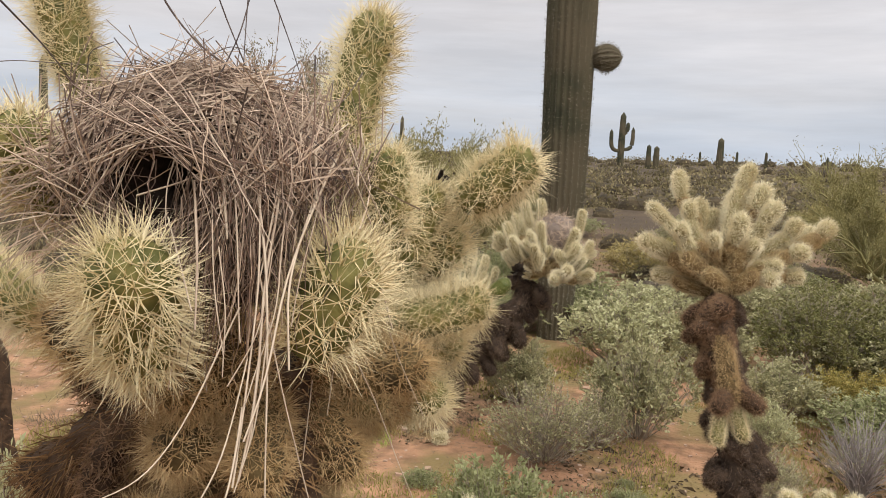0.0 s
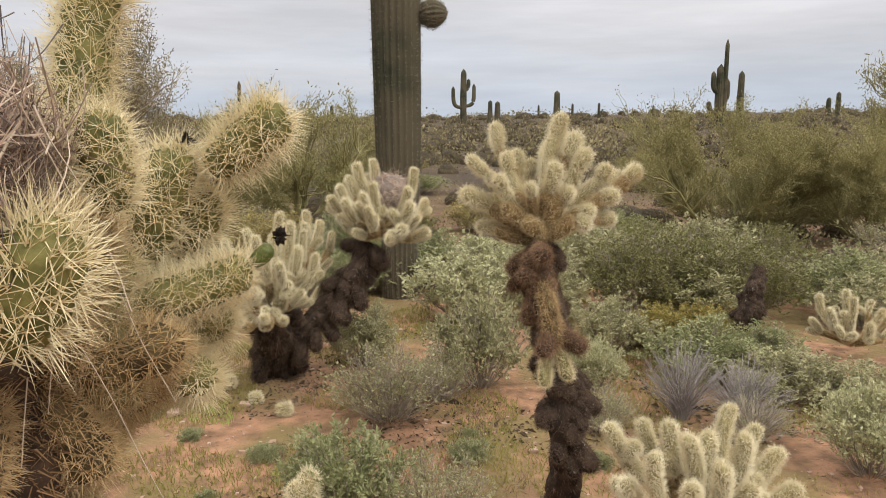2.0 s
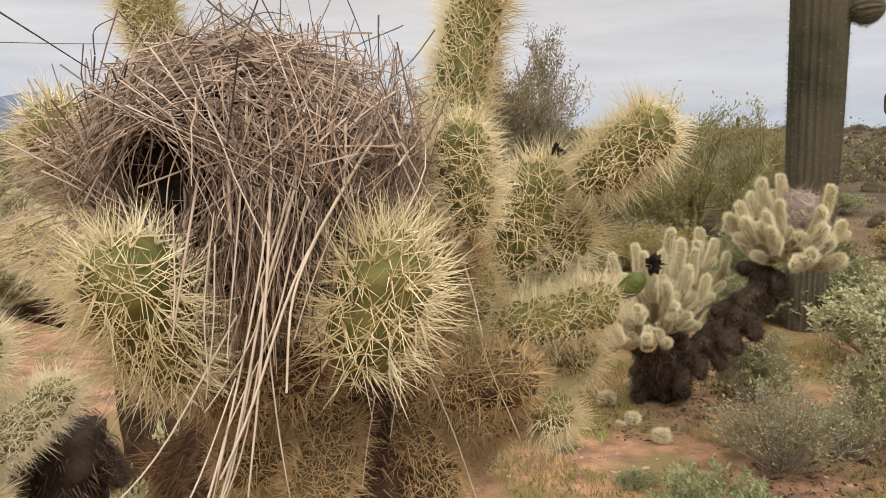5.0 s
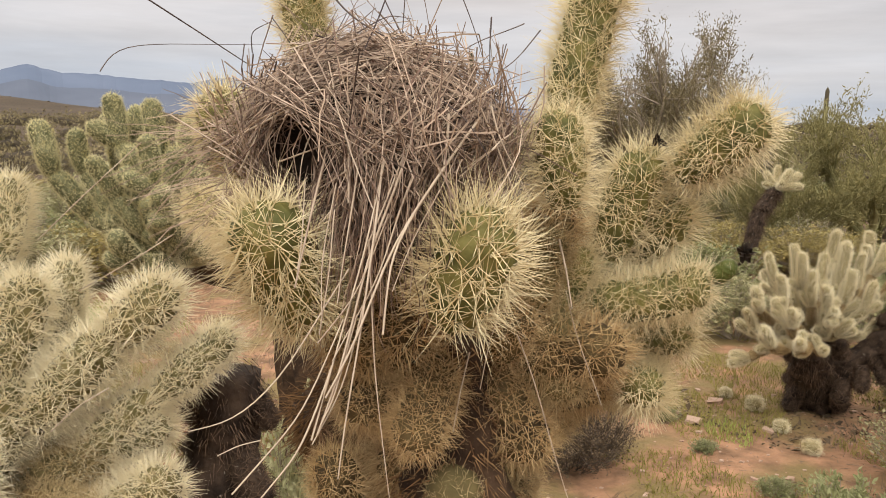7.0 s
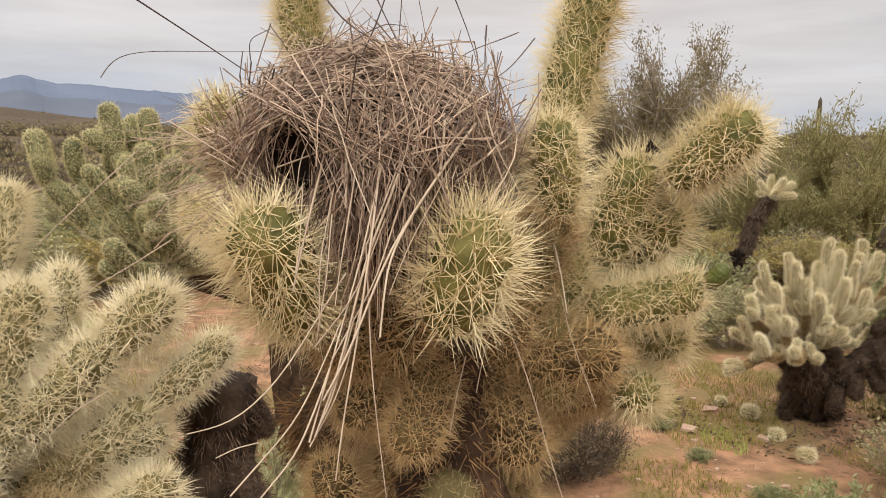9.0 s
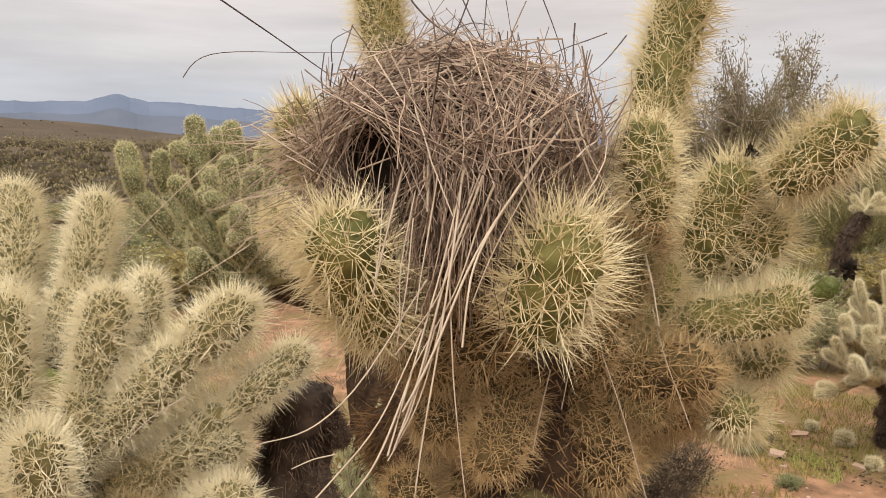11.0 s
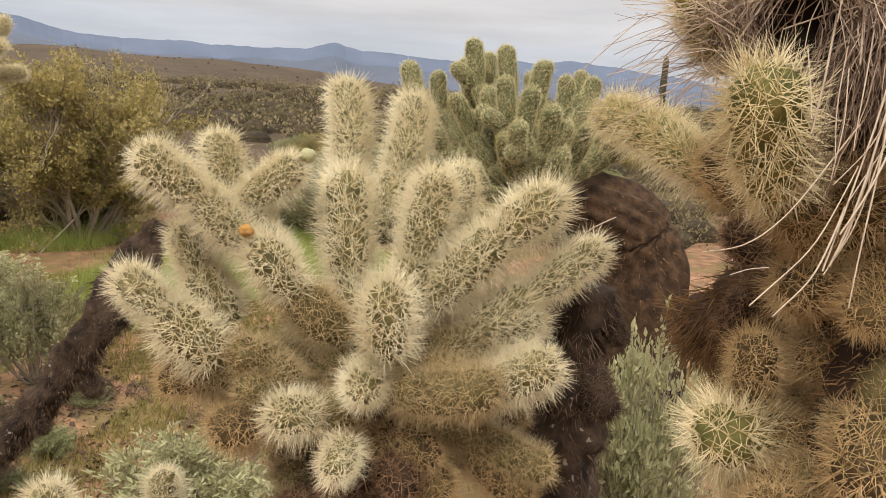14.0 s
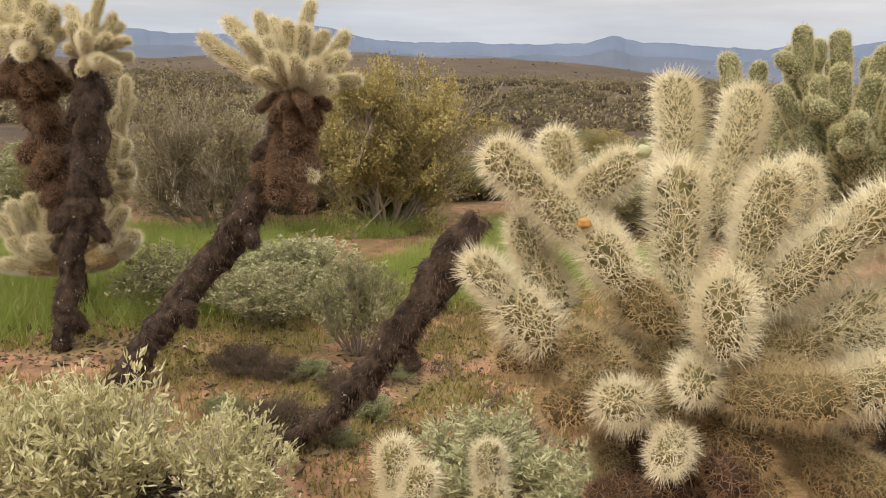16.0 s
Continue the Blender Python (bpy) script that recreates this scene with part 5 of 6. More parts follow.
# the ragged foot of the nest, stuffed down between the joints
nest_grass(700, M_STRAW, "lower_grass", "ragged brown grass below the nest", 36, 0.04, 0.13, 0.00055, 1.3, (0.7, 1.15), (0.085, 0.07, 0.075), (0.012, 0.0, -0.075))
nest_grass(700, M_STRAW_DARK, "lower_twigs", "dark twigs below the nest", 37, 0.04, 0.12, 0.0006, 1.3, (0.65, 1.05), (0.085, 0.07, 0.075), (0.012, 0.0, -0.075))
# near-black filler body: paints the shade behind the ragged grass
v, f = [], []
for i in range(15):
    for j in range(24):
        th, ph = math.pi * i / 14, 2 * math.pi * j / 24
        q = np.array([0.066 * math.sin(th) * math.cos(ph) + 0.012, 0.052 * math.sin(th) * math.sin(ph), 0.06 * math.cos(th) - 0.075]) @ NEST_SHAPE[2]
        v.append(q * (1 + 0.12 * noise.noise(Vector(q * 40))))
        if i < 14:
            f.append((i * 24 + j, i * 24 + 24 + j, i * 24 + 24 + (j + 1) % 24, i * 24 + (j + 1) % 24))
part("lower_shade_body", mesh_of("lower_shade_body", v, f, M_NEST_SHADE, smooth=True), nest, "near-black body for the shade in the nest foot")


def hanging_grass(count, seed, mat, name):
    """A loose tail of grass that hangs from the nest's front between the two joints."""
    r = np.random.default_rng(seed)
    s0 = np.stack([r.normal(0.020, 0.034, count), r.normal(-0.085, 0.012, count), r.uniform(-0.055, 0.035, count)], 1)
    ln = r.uniform(0.05, 0.15, (count, 1))
    down = unit(np.stack([r.normal(-0.10, 0.16, count), r.normal(0.05, 0.10, count), -np.ones(count)], 1))
    t = np.linspace(0, 1, 7)[None, :, None]
    line = s0[:, None] + down[:, None] * ln[:, None] * t + np.array([0, -0.03, 0]) * np.sin(t * 3.1) * 0.4
    line += r.normal(0, 0.0022, line.shape)
    v, f = strands(line @ NEST_SHAPE[2], 0.0006 * r.uniform(0.6, 1.3, count), 0.0004 * r.uniform(0.6, 1.2, count))
    part(name, mesh_of(name, v, f, mat), nest, "tail of grass hanging from the nest")["kind"] = "stuff"


hanging_grass(150, 34, M_STRAW, "hanging_grass")
hanging_grass(170, 39, M_STRAW_DARK, "hanging_twigs")


def swept_grass(count, seed):
    """Wisps that sweep out from the nest's open side, down past the left joint."""
    r = np.random.default_rng(seed)
    s0 = np.stack([r.normal(-0.105, 0.014, count), r.normal(0.0, 0.03, count), r.uniform(-0.06, 0.035, count)], 1)
    way = unit(np.stack([-np.ones(count), r.normal(-0.1, 0.35, count), r.normal(-0.35, 0.4, count)], 1))
    ln = r.uniform(0.05, 0.14, (count, 1))
    t = np.linspace(0, 1, 7)[None, :, None]
    line = s0[:, None] + way[:, None] * ln[:, None] * t - np.array([0, 0, 0.02]) * t * t * r.uniform(-0.5, 1.5, (count, 1, 1))
    line += r.normal(0, 0.0014, line.shape)
    v, f = strands(line @ NEST_SHAPE[2], 0.00055 * r.uniform(0.6, 1.3, count), 0.00035 * r.uniform(0.6, 1.2, count))
    part("swept_grass", mesh_of("swept_grass", v, f, M_STRAW), nest, "wisps of grass sweeping off the nest")["kind"] = "stuff"


swept_grass(80, 35)

stalk(nest, "stalk", [(0.061, 0.309, 1.500), (0.070, 0.275, 1.442), (0.080, 0.237, 1.382), (0.086, 0.200, 1.314), (0.080, 0.177, 1.261)], 0.00110, M_STRAW_PALE)
stalk(nest, "stalk", [(0.081, 0.314, 1.495), (0.082, 0.274, 1.428), (0.086, 0.234, 1.378), (0.088, 0.201, 1.314), (0.082, 0.179, 1.267)], 0.00120, M_STRAW_PALE)
stalk(nest, "stalk", [(0.119, 0.348, 1.491), (0.099, 0.298, 1.435), (0.095, 0.246, 1.386), (0.096, 0.215, 1.334), (0.084, 0.189, 1.290)], 0.00110, M_STRAW_PALE)
stalk(nest, "stalk", [(0.106, 0.323, 1.460), (0.097, 0.276, 1.415), (0.096, 0.246, 1.382), (0.105, 0.226, 1.332)], 0.00110, M_STRAW_PALE)
stalk(nest, "stalk", [(0.062, 0.294, 1.474), (0.081, 0.253, 1.411), (0.092, 0.221, 1.345), (0.099, 0.198, 1.290), (0.103, 0.180, 1.238)], 0.00110, M_STRAW_PALE)
stalk(nest, "stalk", [(0.079, 0.250, 1.398), (0.106, 0.218, 1.313), (0.141, 0.189, 1.218)], 0.00070, M_STRAW_PALE)
stalk(nest, "stalk", [(0.067, 0.240, 1.375), (0.044, 0.191, 1.301), (0.027, 0.153, 1.273), (0.003, 0.132, 1.267)], 0.00070, M_STRAW_PALE)
stalk(nest, "stalk", [(0.078, 0.218, 1.344), (0.075, 0.170, 1.277), (0.051, 0.125, 1.233)], 0.00080, M_STRAW_PALE)
stalk(nest, "stalk", [(0.079, 0.202, 1.312), (0.080, 0.164, 1.258), (0.067, 0.134, 1.228)], 0.00080, M_STRAW_PALE)
stalk(nest, "stalk", [(0.046, 0.162, 1.261), (0.036, 0.150, 1.259), (0.027, 0.138, 1.253)], 0.00060, M_STRAW_PALE)
stalk(nest, "stalk", [(0.042, 0.273, 1.473), (0.045, 0.267, 1.450), (0.049, 0.260, 1.424)], 0.00180, M_STRAW_PALE)
stalk(nest, "stalk", [(0.041, 0.300, 1.519), (0.052, 0.282, 1.474), (0.057, 0.273, 1.436)], 0.00110, M_STRAW_PALE)
stalk(nest, "stalk", [(0.019, 0.273, 1.468), (0.038, 0.228, 1.411), (0.045, 0.201, 1.365)], 0.00100, M_STRAW_PALE)
stalk(nest, "stalk", [(0.035, 0.268, 1.450), (0.054, 0.221, 1.381), (0.064, 0.210, 1.344)], 0.00080, M_STRAW_PALE)
stalk(nest, "stalk", [(0.102, 0.326, 1.496), (0.105, 0.319, 1.473), (0.107, 0.312, 1.456)], 0.00130, M_STRAW_PALE)
stalk(nest, "stalk", [(-0.054, 0.255, 1.480), (0.000, 0.274, 1.509), (0.037, 0.300, 1.535)], 0.00110, M_STRAW_PALE)
stalk(nest, "stalk", [(-0.020, 0.259, 1.453), (0.022, 0.269, 1.469), (0.044, 0.287, 1.499)], 0.00080, M_STRAW_PALE)
stalk(nest, "stalk", [(0.060, 0.346, 1.556), (0.049, 0.313, 1.531), (0.033, 0.294, 1.514)], 0.00100, M_STRAW_PALE)
stalk(nest, "stalk", [(0.116, 0.348, 1.508), (0.141, 0.355, 1.455), (0.161, 0.353, 1.408)], 0.00100, M_STRAW_PALE)
stalk(nest, "stalk", [(0.127, 0.354, 1.503), (0.140, 0.346, 1.475), (0.164, 0.353, 1.427)], 0.00080, M_STRAW_PALE)
stalk(nest, "stalk", [(-0.056, 0.248, 1.443), (-0.039, 0.251, 1.472), (-0.034, 0.256, 1.489)], 0.00080, M_STRAW_PALE)
stalk(nest, "stalk", [(0.087, 0.318, 1.498), (0.078, 0.288, 1.451), (0.079, 0.243, 1.390)], 0.00090, M_STRAW_PALE)
stalk(nest, "stalk", [(0.047, 0.279, 1.474), (0.065, 0.243, 1.402), (0.074, 0.217, 1.353)], 0.00070, M_STRAW_PALE)
stalk(nest, "stalk", [(0.086, 0.297, 1.446), (0.096, 0.246, 1.382), (0.086, 0.222, 1.344), (0.082, 0.198, 1.314)], 0.00090, M_STRAW_PALE)
stalk(nest, "stalk", [(0.001, 0.264, 1.439), (0.027, 0.231, 1.396), (0.039, 0.211, 1.377)], 0.00080, M_STRAW_PALE)
stalk(nest, "stalk", [(0.112, 0.341, 1.474), (0.103, 0.279, 1.411), (0.104, 0.242, 1.361)], 0.00080, M_STRAW_PALE)
stalk(nest, "stalk", [(0.092, 0.229, 1.362), (0.091, 0.201, 1.297), (0.082, 0.172, 1.260)], 0.00100, M_STRAW_PALE)
stalk(nest, "stalk", [(0.087, 0.223, 1.344), (0.091, 0.194, 1.290), (0.087, 0.182, 1.273)], 0.00100, M_STRAW_PALE)
stalk(nest, "stalk", [(0.081, 0.267, 1.419), (0.084, 0.224, 1.362), (0.069, 0.198, 1.329)], 0.00070, M_STRAW_PALE)
stalk(nest, "stalk", [(0.048, 0.247, 1.419), (0.062, 0.225, 1.377), (0.064, 0.208, 1.331)], 0.00070, M_STRAW_PALE)
stalk(nest, "stalk", [(0.067, 0.313, 1.507), (0.081, 0.305, 1.474), (0.092, 0.300, 1.441)], 0.00080, M_STRAW_PALE)
stalk(nest, "stalk", [(0.003, 0.278, 1.488), (0.001, 0.261, 1.463), (0.004, 0.253, 1.433)], 0.00080, M_STRAW_PALE)
stalk(nest, "stalk", [(0.112, 0.324, 1.441), (0.131, 0.339, 1.427), (0.145, 0.354, 1.431)], 0.00070, M_STRAW_PALE)
stalk(nest, "stalk", [(0.125, 0.367, 1.519), (0.105, 0.334, 1.496), (0.091, 0.310, 1.469)], 0.00090, M_STRAW_PALE)
stalk(nest, "stalk", [(-0.128, 0.209, 1.469), (-0.143, 0.171, 1.433), (-0.164, 0.132, 1.390)], 0.00070, M_STRAW_PALE)
stalk(nest, "stalk", [(-0.114, 0.228, 1.389), (-0.139, 0.198, 1.365), (-0.165, 0.168, 1.343)], 0.00060, M_STRAW_PALE)
stalk(nest, "stalk", [(-0.087, 0.252, 1.437), (-0.117, 0.233, 1.429), (-0.130, 0.212, 1.423)], 0.00060, M_STRAW_PALE)
stalk(nest, "stalk", [(-0.086, 0.134, 1.284), (-0.098, 0.114, 1.272), (-0.103, 0.096, 1.256)], 0.00070, M_STRAW_PALE)
stalk(nest, "stalk", [(0.132, 0.406, 1.294), (0.163, 0.392, 1.237), (0.198, 0.377, 1.160)], 0.00070, M_STRAW_PALE)
stalk(nest, "stalk", [(0.153, 0.471, 1.329), (0.175, 0.464, 1.276), (0.197, 0.457, 1.224)], 0.00060, M_STRAW_PALE)
stalk(nest, "stalk", [(0.138, 0.482, 1.378), (0.152, 0.473, 1.346), (0.163, 0.463, 1.312)], 0.00140, M_STRAW_PALE)
stalk(nest, "stalk", [(0.122, 0.406, 1.325), (0.115, 0.385, 1.296), (0.110, 0.374, 1.248)], 0.00060, M_STRAW_PALE)
stalk(nest, "stalk", [(0.096, 0.383, 1.280), (0.094, 0.365, 1.248), (0.090, 0.357, 1.211)], 0.00060, M_STRAW_PALE)
stalk(nest, "twig", [(-0.066, 0.161, 1.577), (-0.067, 0.212, 1.557), (-0.081, 0.283, 1.539)], 0.00075, M_TWIG)
stalk(nest, "twig", [(-0.056, 0.123, 1.519), (-0.057, 0.132, 1.533), (-0.069, 0.162, 1.542), (-0.066, 0.223, 1.550), (-0.054, 0.278, 1.552)], 0.00045, M_TWIG)
stalk(nest, "twig", [(-0.066, 0.281, 1.545), (-0.062, 0.275, 1.563), (-0.047, 0.285, 1.573)], 0.00052, M_TWIG)
stalk(nest, "twig", [(-0.047, 0.285, 1.573), (-0.038, 0.289, 1.560), (-0.035, 0.300, 1.546)], 0.00045, M_TWIG)
stalk(nest, "twig", [(0.009, 0.310, 1.515), (0.021, 0.323, 1.555), (0.037, 0.326, 1.587), (0.043, 0.334, 1.616)], 0.00075, M_TWIG)
stalk(nest, "twig", [(0.007, 0.329, 1.647), (0.020, 0.342, 1.604), (0.030, 0.355, 1.575), (0.040, 0.368, 1.546)], 0.00082, M_TWIG)
stalk(nest, "twig", [(-0.025, 0.306, 1.622), (-0.017, 0.320, 1.603), (0.007, 0.329, 1.573), (0.042, 0.370, 1.550)], 0.00082, M_TWIG)
stalk(nest, "twig", [(0.034, 0.371, 1.663), (0.030, 0.370, 1.598), (0.030, 0.363, 1.554)], 0.00075, M_TWIG)
stalk(nest, "twig", [(0.002, 0.336, 1.563), (0.021, 0.362, 1.581), (0.034, 0.381, 1.579)], 0.00060, M_TWIG)
stalk(nest, "twig", [(0.078, 0.444, 1.589), (0.079, 0.441, 1.564), (0.081, 0.439, 1.540)], 0.00075, M_TWIG)
stalk(nest, "twig", [(0.036, 0.429, 1.649), (0.048, 0.431, 1.616), (0.063, 0.444, 1.571), (0.073, 0.445, 1.541)], 0.00068, M_TWIG)
stalk(nest, "twig", [(0.031, 0.619, 1.606), (0.032, 0.521, 1.577), (0.045, 0.443, 1.555)], 0.00068, M_TWIG)
stalk(nest, "twig", [(0.126, 0.456, 1.576), (0.112, 0.434, 1.546), (0.102, 0.414, 1.531)], 0.00090, M_TWIG)
stalk(nest, "twig", [(0.097, 0.440, 1.562), (0.097, 0.431, 1.544), (0.097, 0.423, 1.530)], 0.00060, M_TWIG)
stalk(nest, "twig", [(-0.008, 0.316, 1.546), (0.017, 0.332, 1.554), (0.051, 0.374, 1.541)], 0.00068, M_TWIG)
stalk(nest, "twig", [(0.040, 0.371, 1.564), (0.047, 0.373, 1.551), (0.057, 0.375, 1.531)], 0.00068, M_TWIG)
stalk(nest, "twig", [(-0.040, 0.275, 1.482), (-0.051, 0.273, 1.507), (-0.054, 0.275, 1.532)], 0.00052, M_TWIG)
stalk(nest, "twig", [(0.094, 0.324, 1.507), (0.116, 0.334, 1.489), (0.135, 0.340, 1.460)], 0.00075, M_TWIG)
stalk(nest, "twig", [(-0.032, 0.313, 1.544), (-0.016, 0.325, 1.560), (-0.007, 0.334, 1.583)], 0.00052, M_TWIG)

# ---- small things on the chollas ----


def lump(name, at, size, mat, label, category, parent=None, rough_=0.25, seed=0):
    """A small knobbly body."""
    bm = bmesh.new()
    bmesh.ops.create_icosphere(bm, subdivisions=3, radius=1)
    for vert in bm.verts:
        k = 1 + rough_ * noise.noise(vert.co * 2.3 + Vector((seed, 0, 0))) + 0.5 * rough_ * noise.noise(vert.co * 6 + Vector((0, seed, 0)))
        vert.co = Vector((vert.co.x * size[0], vert.co.y * size[1], vert.co.z * size[2])) * k
    me = bpy.data.meshes.new(name)
    bm.to_mesh(me)
    bm.free()
    me.materials.append(mat)
    me.polygons.foreach_set("use_smooth", [True] * len(me.polygons))
    ob = new(name, me)
    if parent:
        ob.parent = parent
        ob.location = Vector(at) - parent.location
        return tagged(ob, label)
    ob.location = at
    return tagged(ob, label, category)


joint(nest_cholla, FRUIT_AT, FRUIT_TIP, 0.0112, "fruit", "bare knobbly green fruit")


def withered_flower(at, size, seed, parent):
    r = np.random.default_rng(seed)
    d = unit(r.normal(0, 1, (26, 3)) + np.array([0.2, -0.2, 0.5]))
    v, f = leaf_blades(np.zeros((26, 3)), d, size * r.uniform(0.6, 1.2, 26), 0.5 * size * np.ones(26))
    ob = part("withered_flower", mesh_of("withered_flower", v, f, M_BUD), parent, "shrivelled black flower")
    ob.location = Vector(at) - parent.location


withered_flower(BUD_AT, 0.013, 4, nest_cholla)
withered_flower(DARK_BUD_AT, 0.010, 5, nest_cholla)
lump("flower_bud", ORANGE_AT, (0.012, 0.012, 0.010), M_FLOWER, "orange flower bud", "", cream_cholla, 0.3, 5)
lump("new_bud", PALE_BUD_AT, (0.014, 0.014, 0.012), M_LEAF_PALE, "pale green new bud", "", cream_cholla, 0.2, 6)
old_nest = lump("old_nest", OLD_NEST_AT, (0.12, 0.12, 0.13), M_LUMP, "round felted grey-brown old bird nest in a cholla crown", "nest", None, 0.2, 7)

r_ = np.random.default_rng(81)
q = unit(r_.normal(0, 1, (1500, 3)))
d_ = unit(np.cross(q, r_.normal(0, 1, (1500, 3))) + 0.25 * q)
v, f = needles(q * 0.118, q * 0.118 + d_ * r_.uniform(0.03, 0.11, (1500, 1)), 0.0016)
part("matted_grass", mesh_of("matted_grass", v, f, M_STRAW), old_nest)["kind"] = "stuff"

# fallen joints on the ground
for fx, fy, size in ((-0.15, 3.87, 0.055), (0.01, 3.62, 0.045), (-0.32, 4.02, 0.04), (0.16, 3.42, 0.05), (1.62, 3.1, 0.04)):
    fz = ground_height(fx, fy)
    ball = root("fallen_joint", (fx, fy, fz), "pale fallen cholla joint lying on the soil", "cactus joint", "fallen cholla joints")
    joint(ball, (fx - size * 0.6, fy, fz + size * 0.55), (fx + size * 0.9, fy - 0.02, fz + size * 0.75), size, "far")

# ---- saguaros ----


def saguaro_column(line, radii, ribs, rows=60):
    """A ribbed column along a line: vertices, faces and the rib crests."""
    line, radii = np.asarray(line, float), np.asarray(radii, float)
    s, u = np.linspace(0, 1, len(line)), np.linspace(0, 1, rows)
    axis = np.stack([np.interp(u, s, line[:, k]) for k in range(3)], 1)
    for _ in range(6):
        axis[1:-1] = (axis[:-2] + axis[1:-1] * 2 + axis[2:]) / 4
    rad = np.interp(u, s, radii)
    end = np.clip((u - 1) / (radii[-1] / max(1e-6, np.linalg.norm(np.diff(line, axis=0), axis=1).sum())) + 1, 0, 1)
    rad = rad * np.sqrt(np.clip(1 - end**2, 0.0004, 1))
    a, b = across(np.gradient(axis, axis=0))
    cols = ribs * 4
    ang = 2 * math.pi * np.arange(cols) / cols
    prof = 1 - 0.13 * (0.5 - 0.5 * np.cos(ang * ribs)) ** 0.7
    wob = 1 + 0.02 * np.sin(ang * 3 + 1)
    ring = (prof * wob)[None, :, None] * rad[:, None, None] * (np.cos(ang)[None, :, None] * a[:, None] + np.sin(ang)[None, :, None] * b[:, None])
    v = (axis[:, None] + ring).reshape(-1, 3)
    f = [(i * cols + j, i * cols + (j + 1) % cols, (i + 1) * cols + (j + 1) % cols, (i + 1) * cols + j) for i in range(rows - 1) for j in range(cols)]
    crest = (axis[:, None] + ring)[:, ::4].reshape(-1, 3)
    nor = unit(ring[:, ::4].reshape(-1, 3))
    return v, f, crest, nor


def spine_rows(crest, nor, per, length, width, seed):
    r = np.random.default_rng(seed)
    at, nn = np.repeat(crest, per, 0), np.repeat(nor, per, 0)
    at = at + r.normal(0, length * 0.4, at.shape) * np.array([0.15, 0.15, 1])
    d = unit(nn + r.normal(0, 0.7, at.shape))
    return needles(at, at + d * length * r.uniform(0.4, 1.2, (len(at), 1)), width)


sag = root("saguaro", (1.03, 6.05, 0.09), "tall ribbed saguaro cactus with one round budding arm", "cactus")
v, f, crest, nor = saguaro_column([(0, 0, -0.05), (0.0, 0, 0.5), (0.0, 0, 1.2), (-0.005, 0, 2.6), (0, 0, 5.2)], [0.135, 0.15, 0.185, 0.20, 0.19], 22, 120)
column = part("column", mesh_of("column", v, f, M_SAGUARO, smooth=True), sag, "dark green ribbed column")
keep = rng.uniform(0, 1, len(crest)) < 0.9
v, f = spine_rows(crest[keep], nor[keep], 5, 0.028, 0.0013, 41)
part("thorn_coat", mesh_of("spines", v, f, M_SAG_SPINE), column)
v, f, crest, nor = saguaro_column([(0.17, -0.02, 2.24), (0.23, -0.03, 2.26), (0.30, -0.035, 2.27), (0.405, -0.04, 2.275)], [0.05, 0.10, 0.112, 0.10], 16, 30)
bud = part("arm", mesh_of("arm", v, f, M_SAGUARO, smooth=True), sag, "round young arm")
v, f = spine_rows(crest, nor, 5, 0.022, 0.0012, 42)
part("thorn_coat", mesh_of("spines", v, f, M_SAG_SPINE), bud)


def far_saguaro(x, y, height, r, arms=(), label="distant saguaro cactus on the plain"):
    z = ground_height(x, y) - 0.2
    ob = root("saguaro", (x, y, z), label, "cactus", "distant saguaros")
    v, f, _, _ = saguaro_column([(0, 0, 0), (0, 0, height * 0.5), (0.01 * height, 0, height + 0.2)], [r * 0.85, r, r * 0.8], 12, 16)
    part("column", mesh_of("column", v, f, M_SAGUARO, smooth=True), ob)
    for side, low, high, reach in arms:
        s = np.array([math.copysign(1, side), 0.2 * side, 0])
        pts = [s * r * 0.3 + (0, 0, low), s * reach * 0.7 + (0, 0, low + 0.05), s * reach + (0, 0, low + 0.35), s * reach + (0, 0, high)]
        v, f, _, _ = saguaro_column(pts, [r * 0.5, r * 0.55, r * 0.6, r * 0.5], 10, 16)
        part("arm", mesh_of("arm", v, f, M_SAGUARO, smooth=True), ob)


far_saguaro(11.03, 54.52, 4.0, 0.24, ((-1, 1.5, 3.0, 0.75), (1, 1.6, 3.2, 0.8), (1, 2.7, 3.5, 0.4)), "distant saguaro cactus with raised side arms")
far_saguaro(19.09, 58.30, 2.5, 0.26)
far_saguaro(14.03, 59.16, 1.8, 0.2)
far_saguaro(14.59, 59.06, 1.75, 0.24)
far_saguaro(23.63, 42.1, 3.6, 0.26, ((-1, 2.2, 3.4, 0.45), (-1, 1.0, 1.7, 0.7), (1, 1.6, 3.0, 0.55)), "distant tall saguaro cactus with several arms")
far_saguaro(23.9, 42.0, 5.0, 0.14)
far_saguaro(24.83, 41.9, 3.2, 0.2)
far_saguaro(39.7, 54.8, 1.6, 0.2)
far_saguaro(40.44, 54.7, 2.0, 0.2)
far_saguaro(27.8, 72.3, 1.5, 0.14, ((1, 0.7, 1.1, 0.4),))
far_saguaro(-3.2, 41.4, 2.7, 0.11)
far_saguaro(-19.0, 35.0, 4.4, 0.2)
far_saguaro(-18.5, 26.4, 3.0, 0.14)
far_saguaro(23.6, 67.8, 1.5, 0.12)
far_saguaro(2.0, 61.2, 1.4, 0.15)
far_saguaro(23.50, 78.13, 1.3, 0.12)
far_saguaro(30.5, 66.0, 1.3, 0.12)

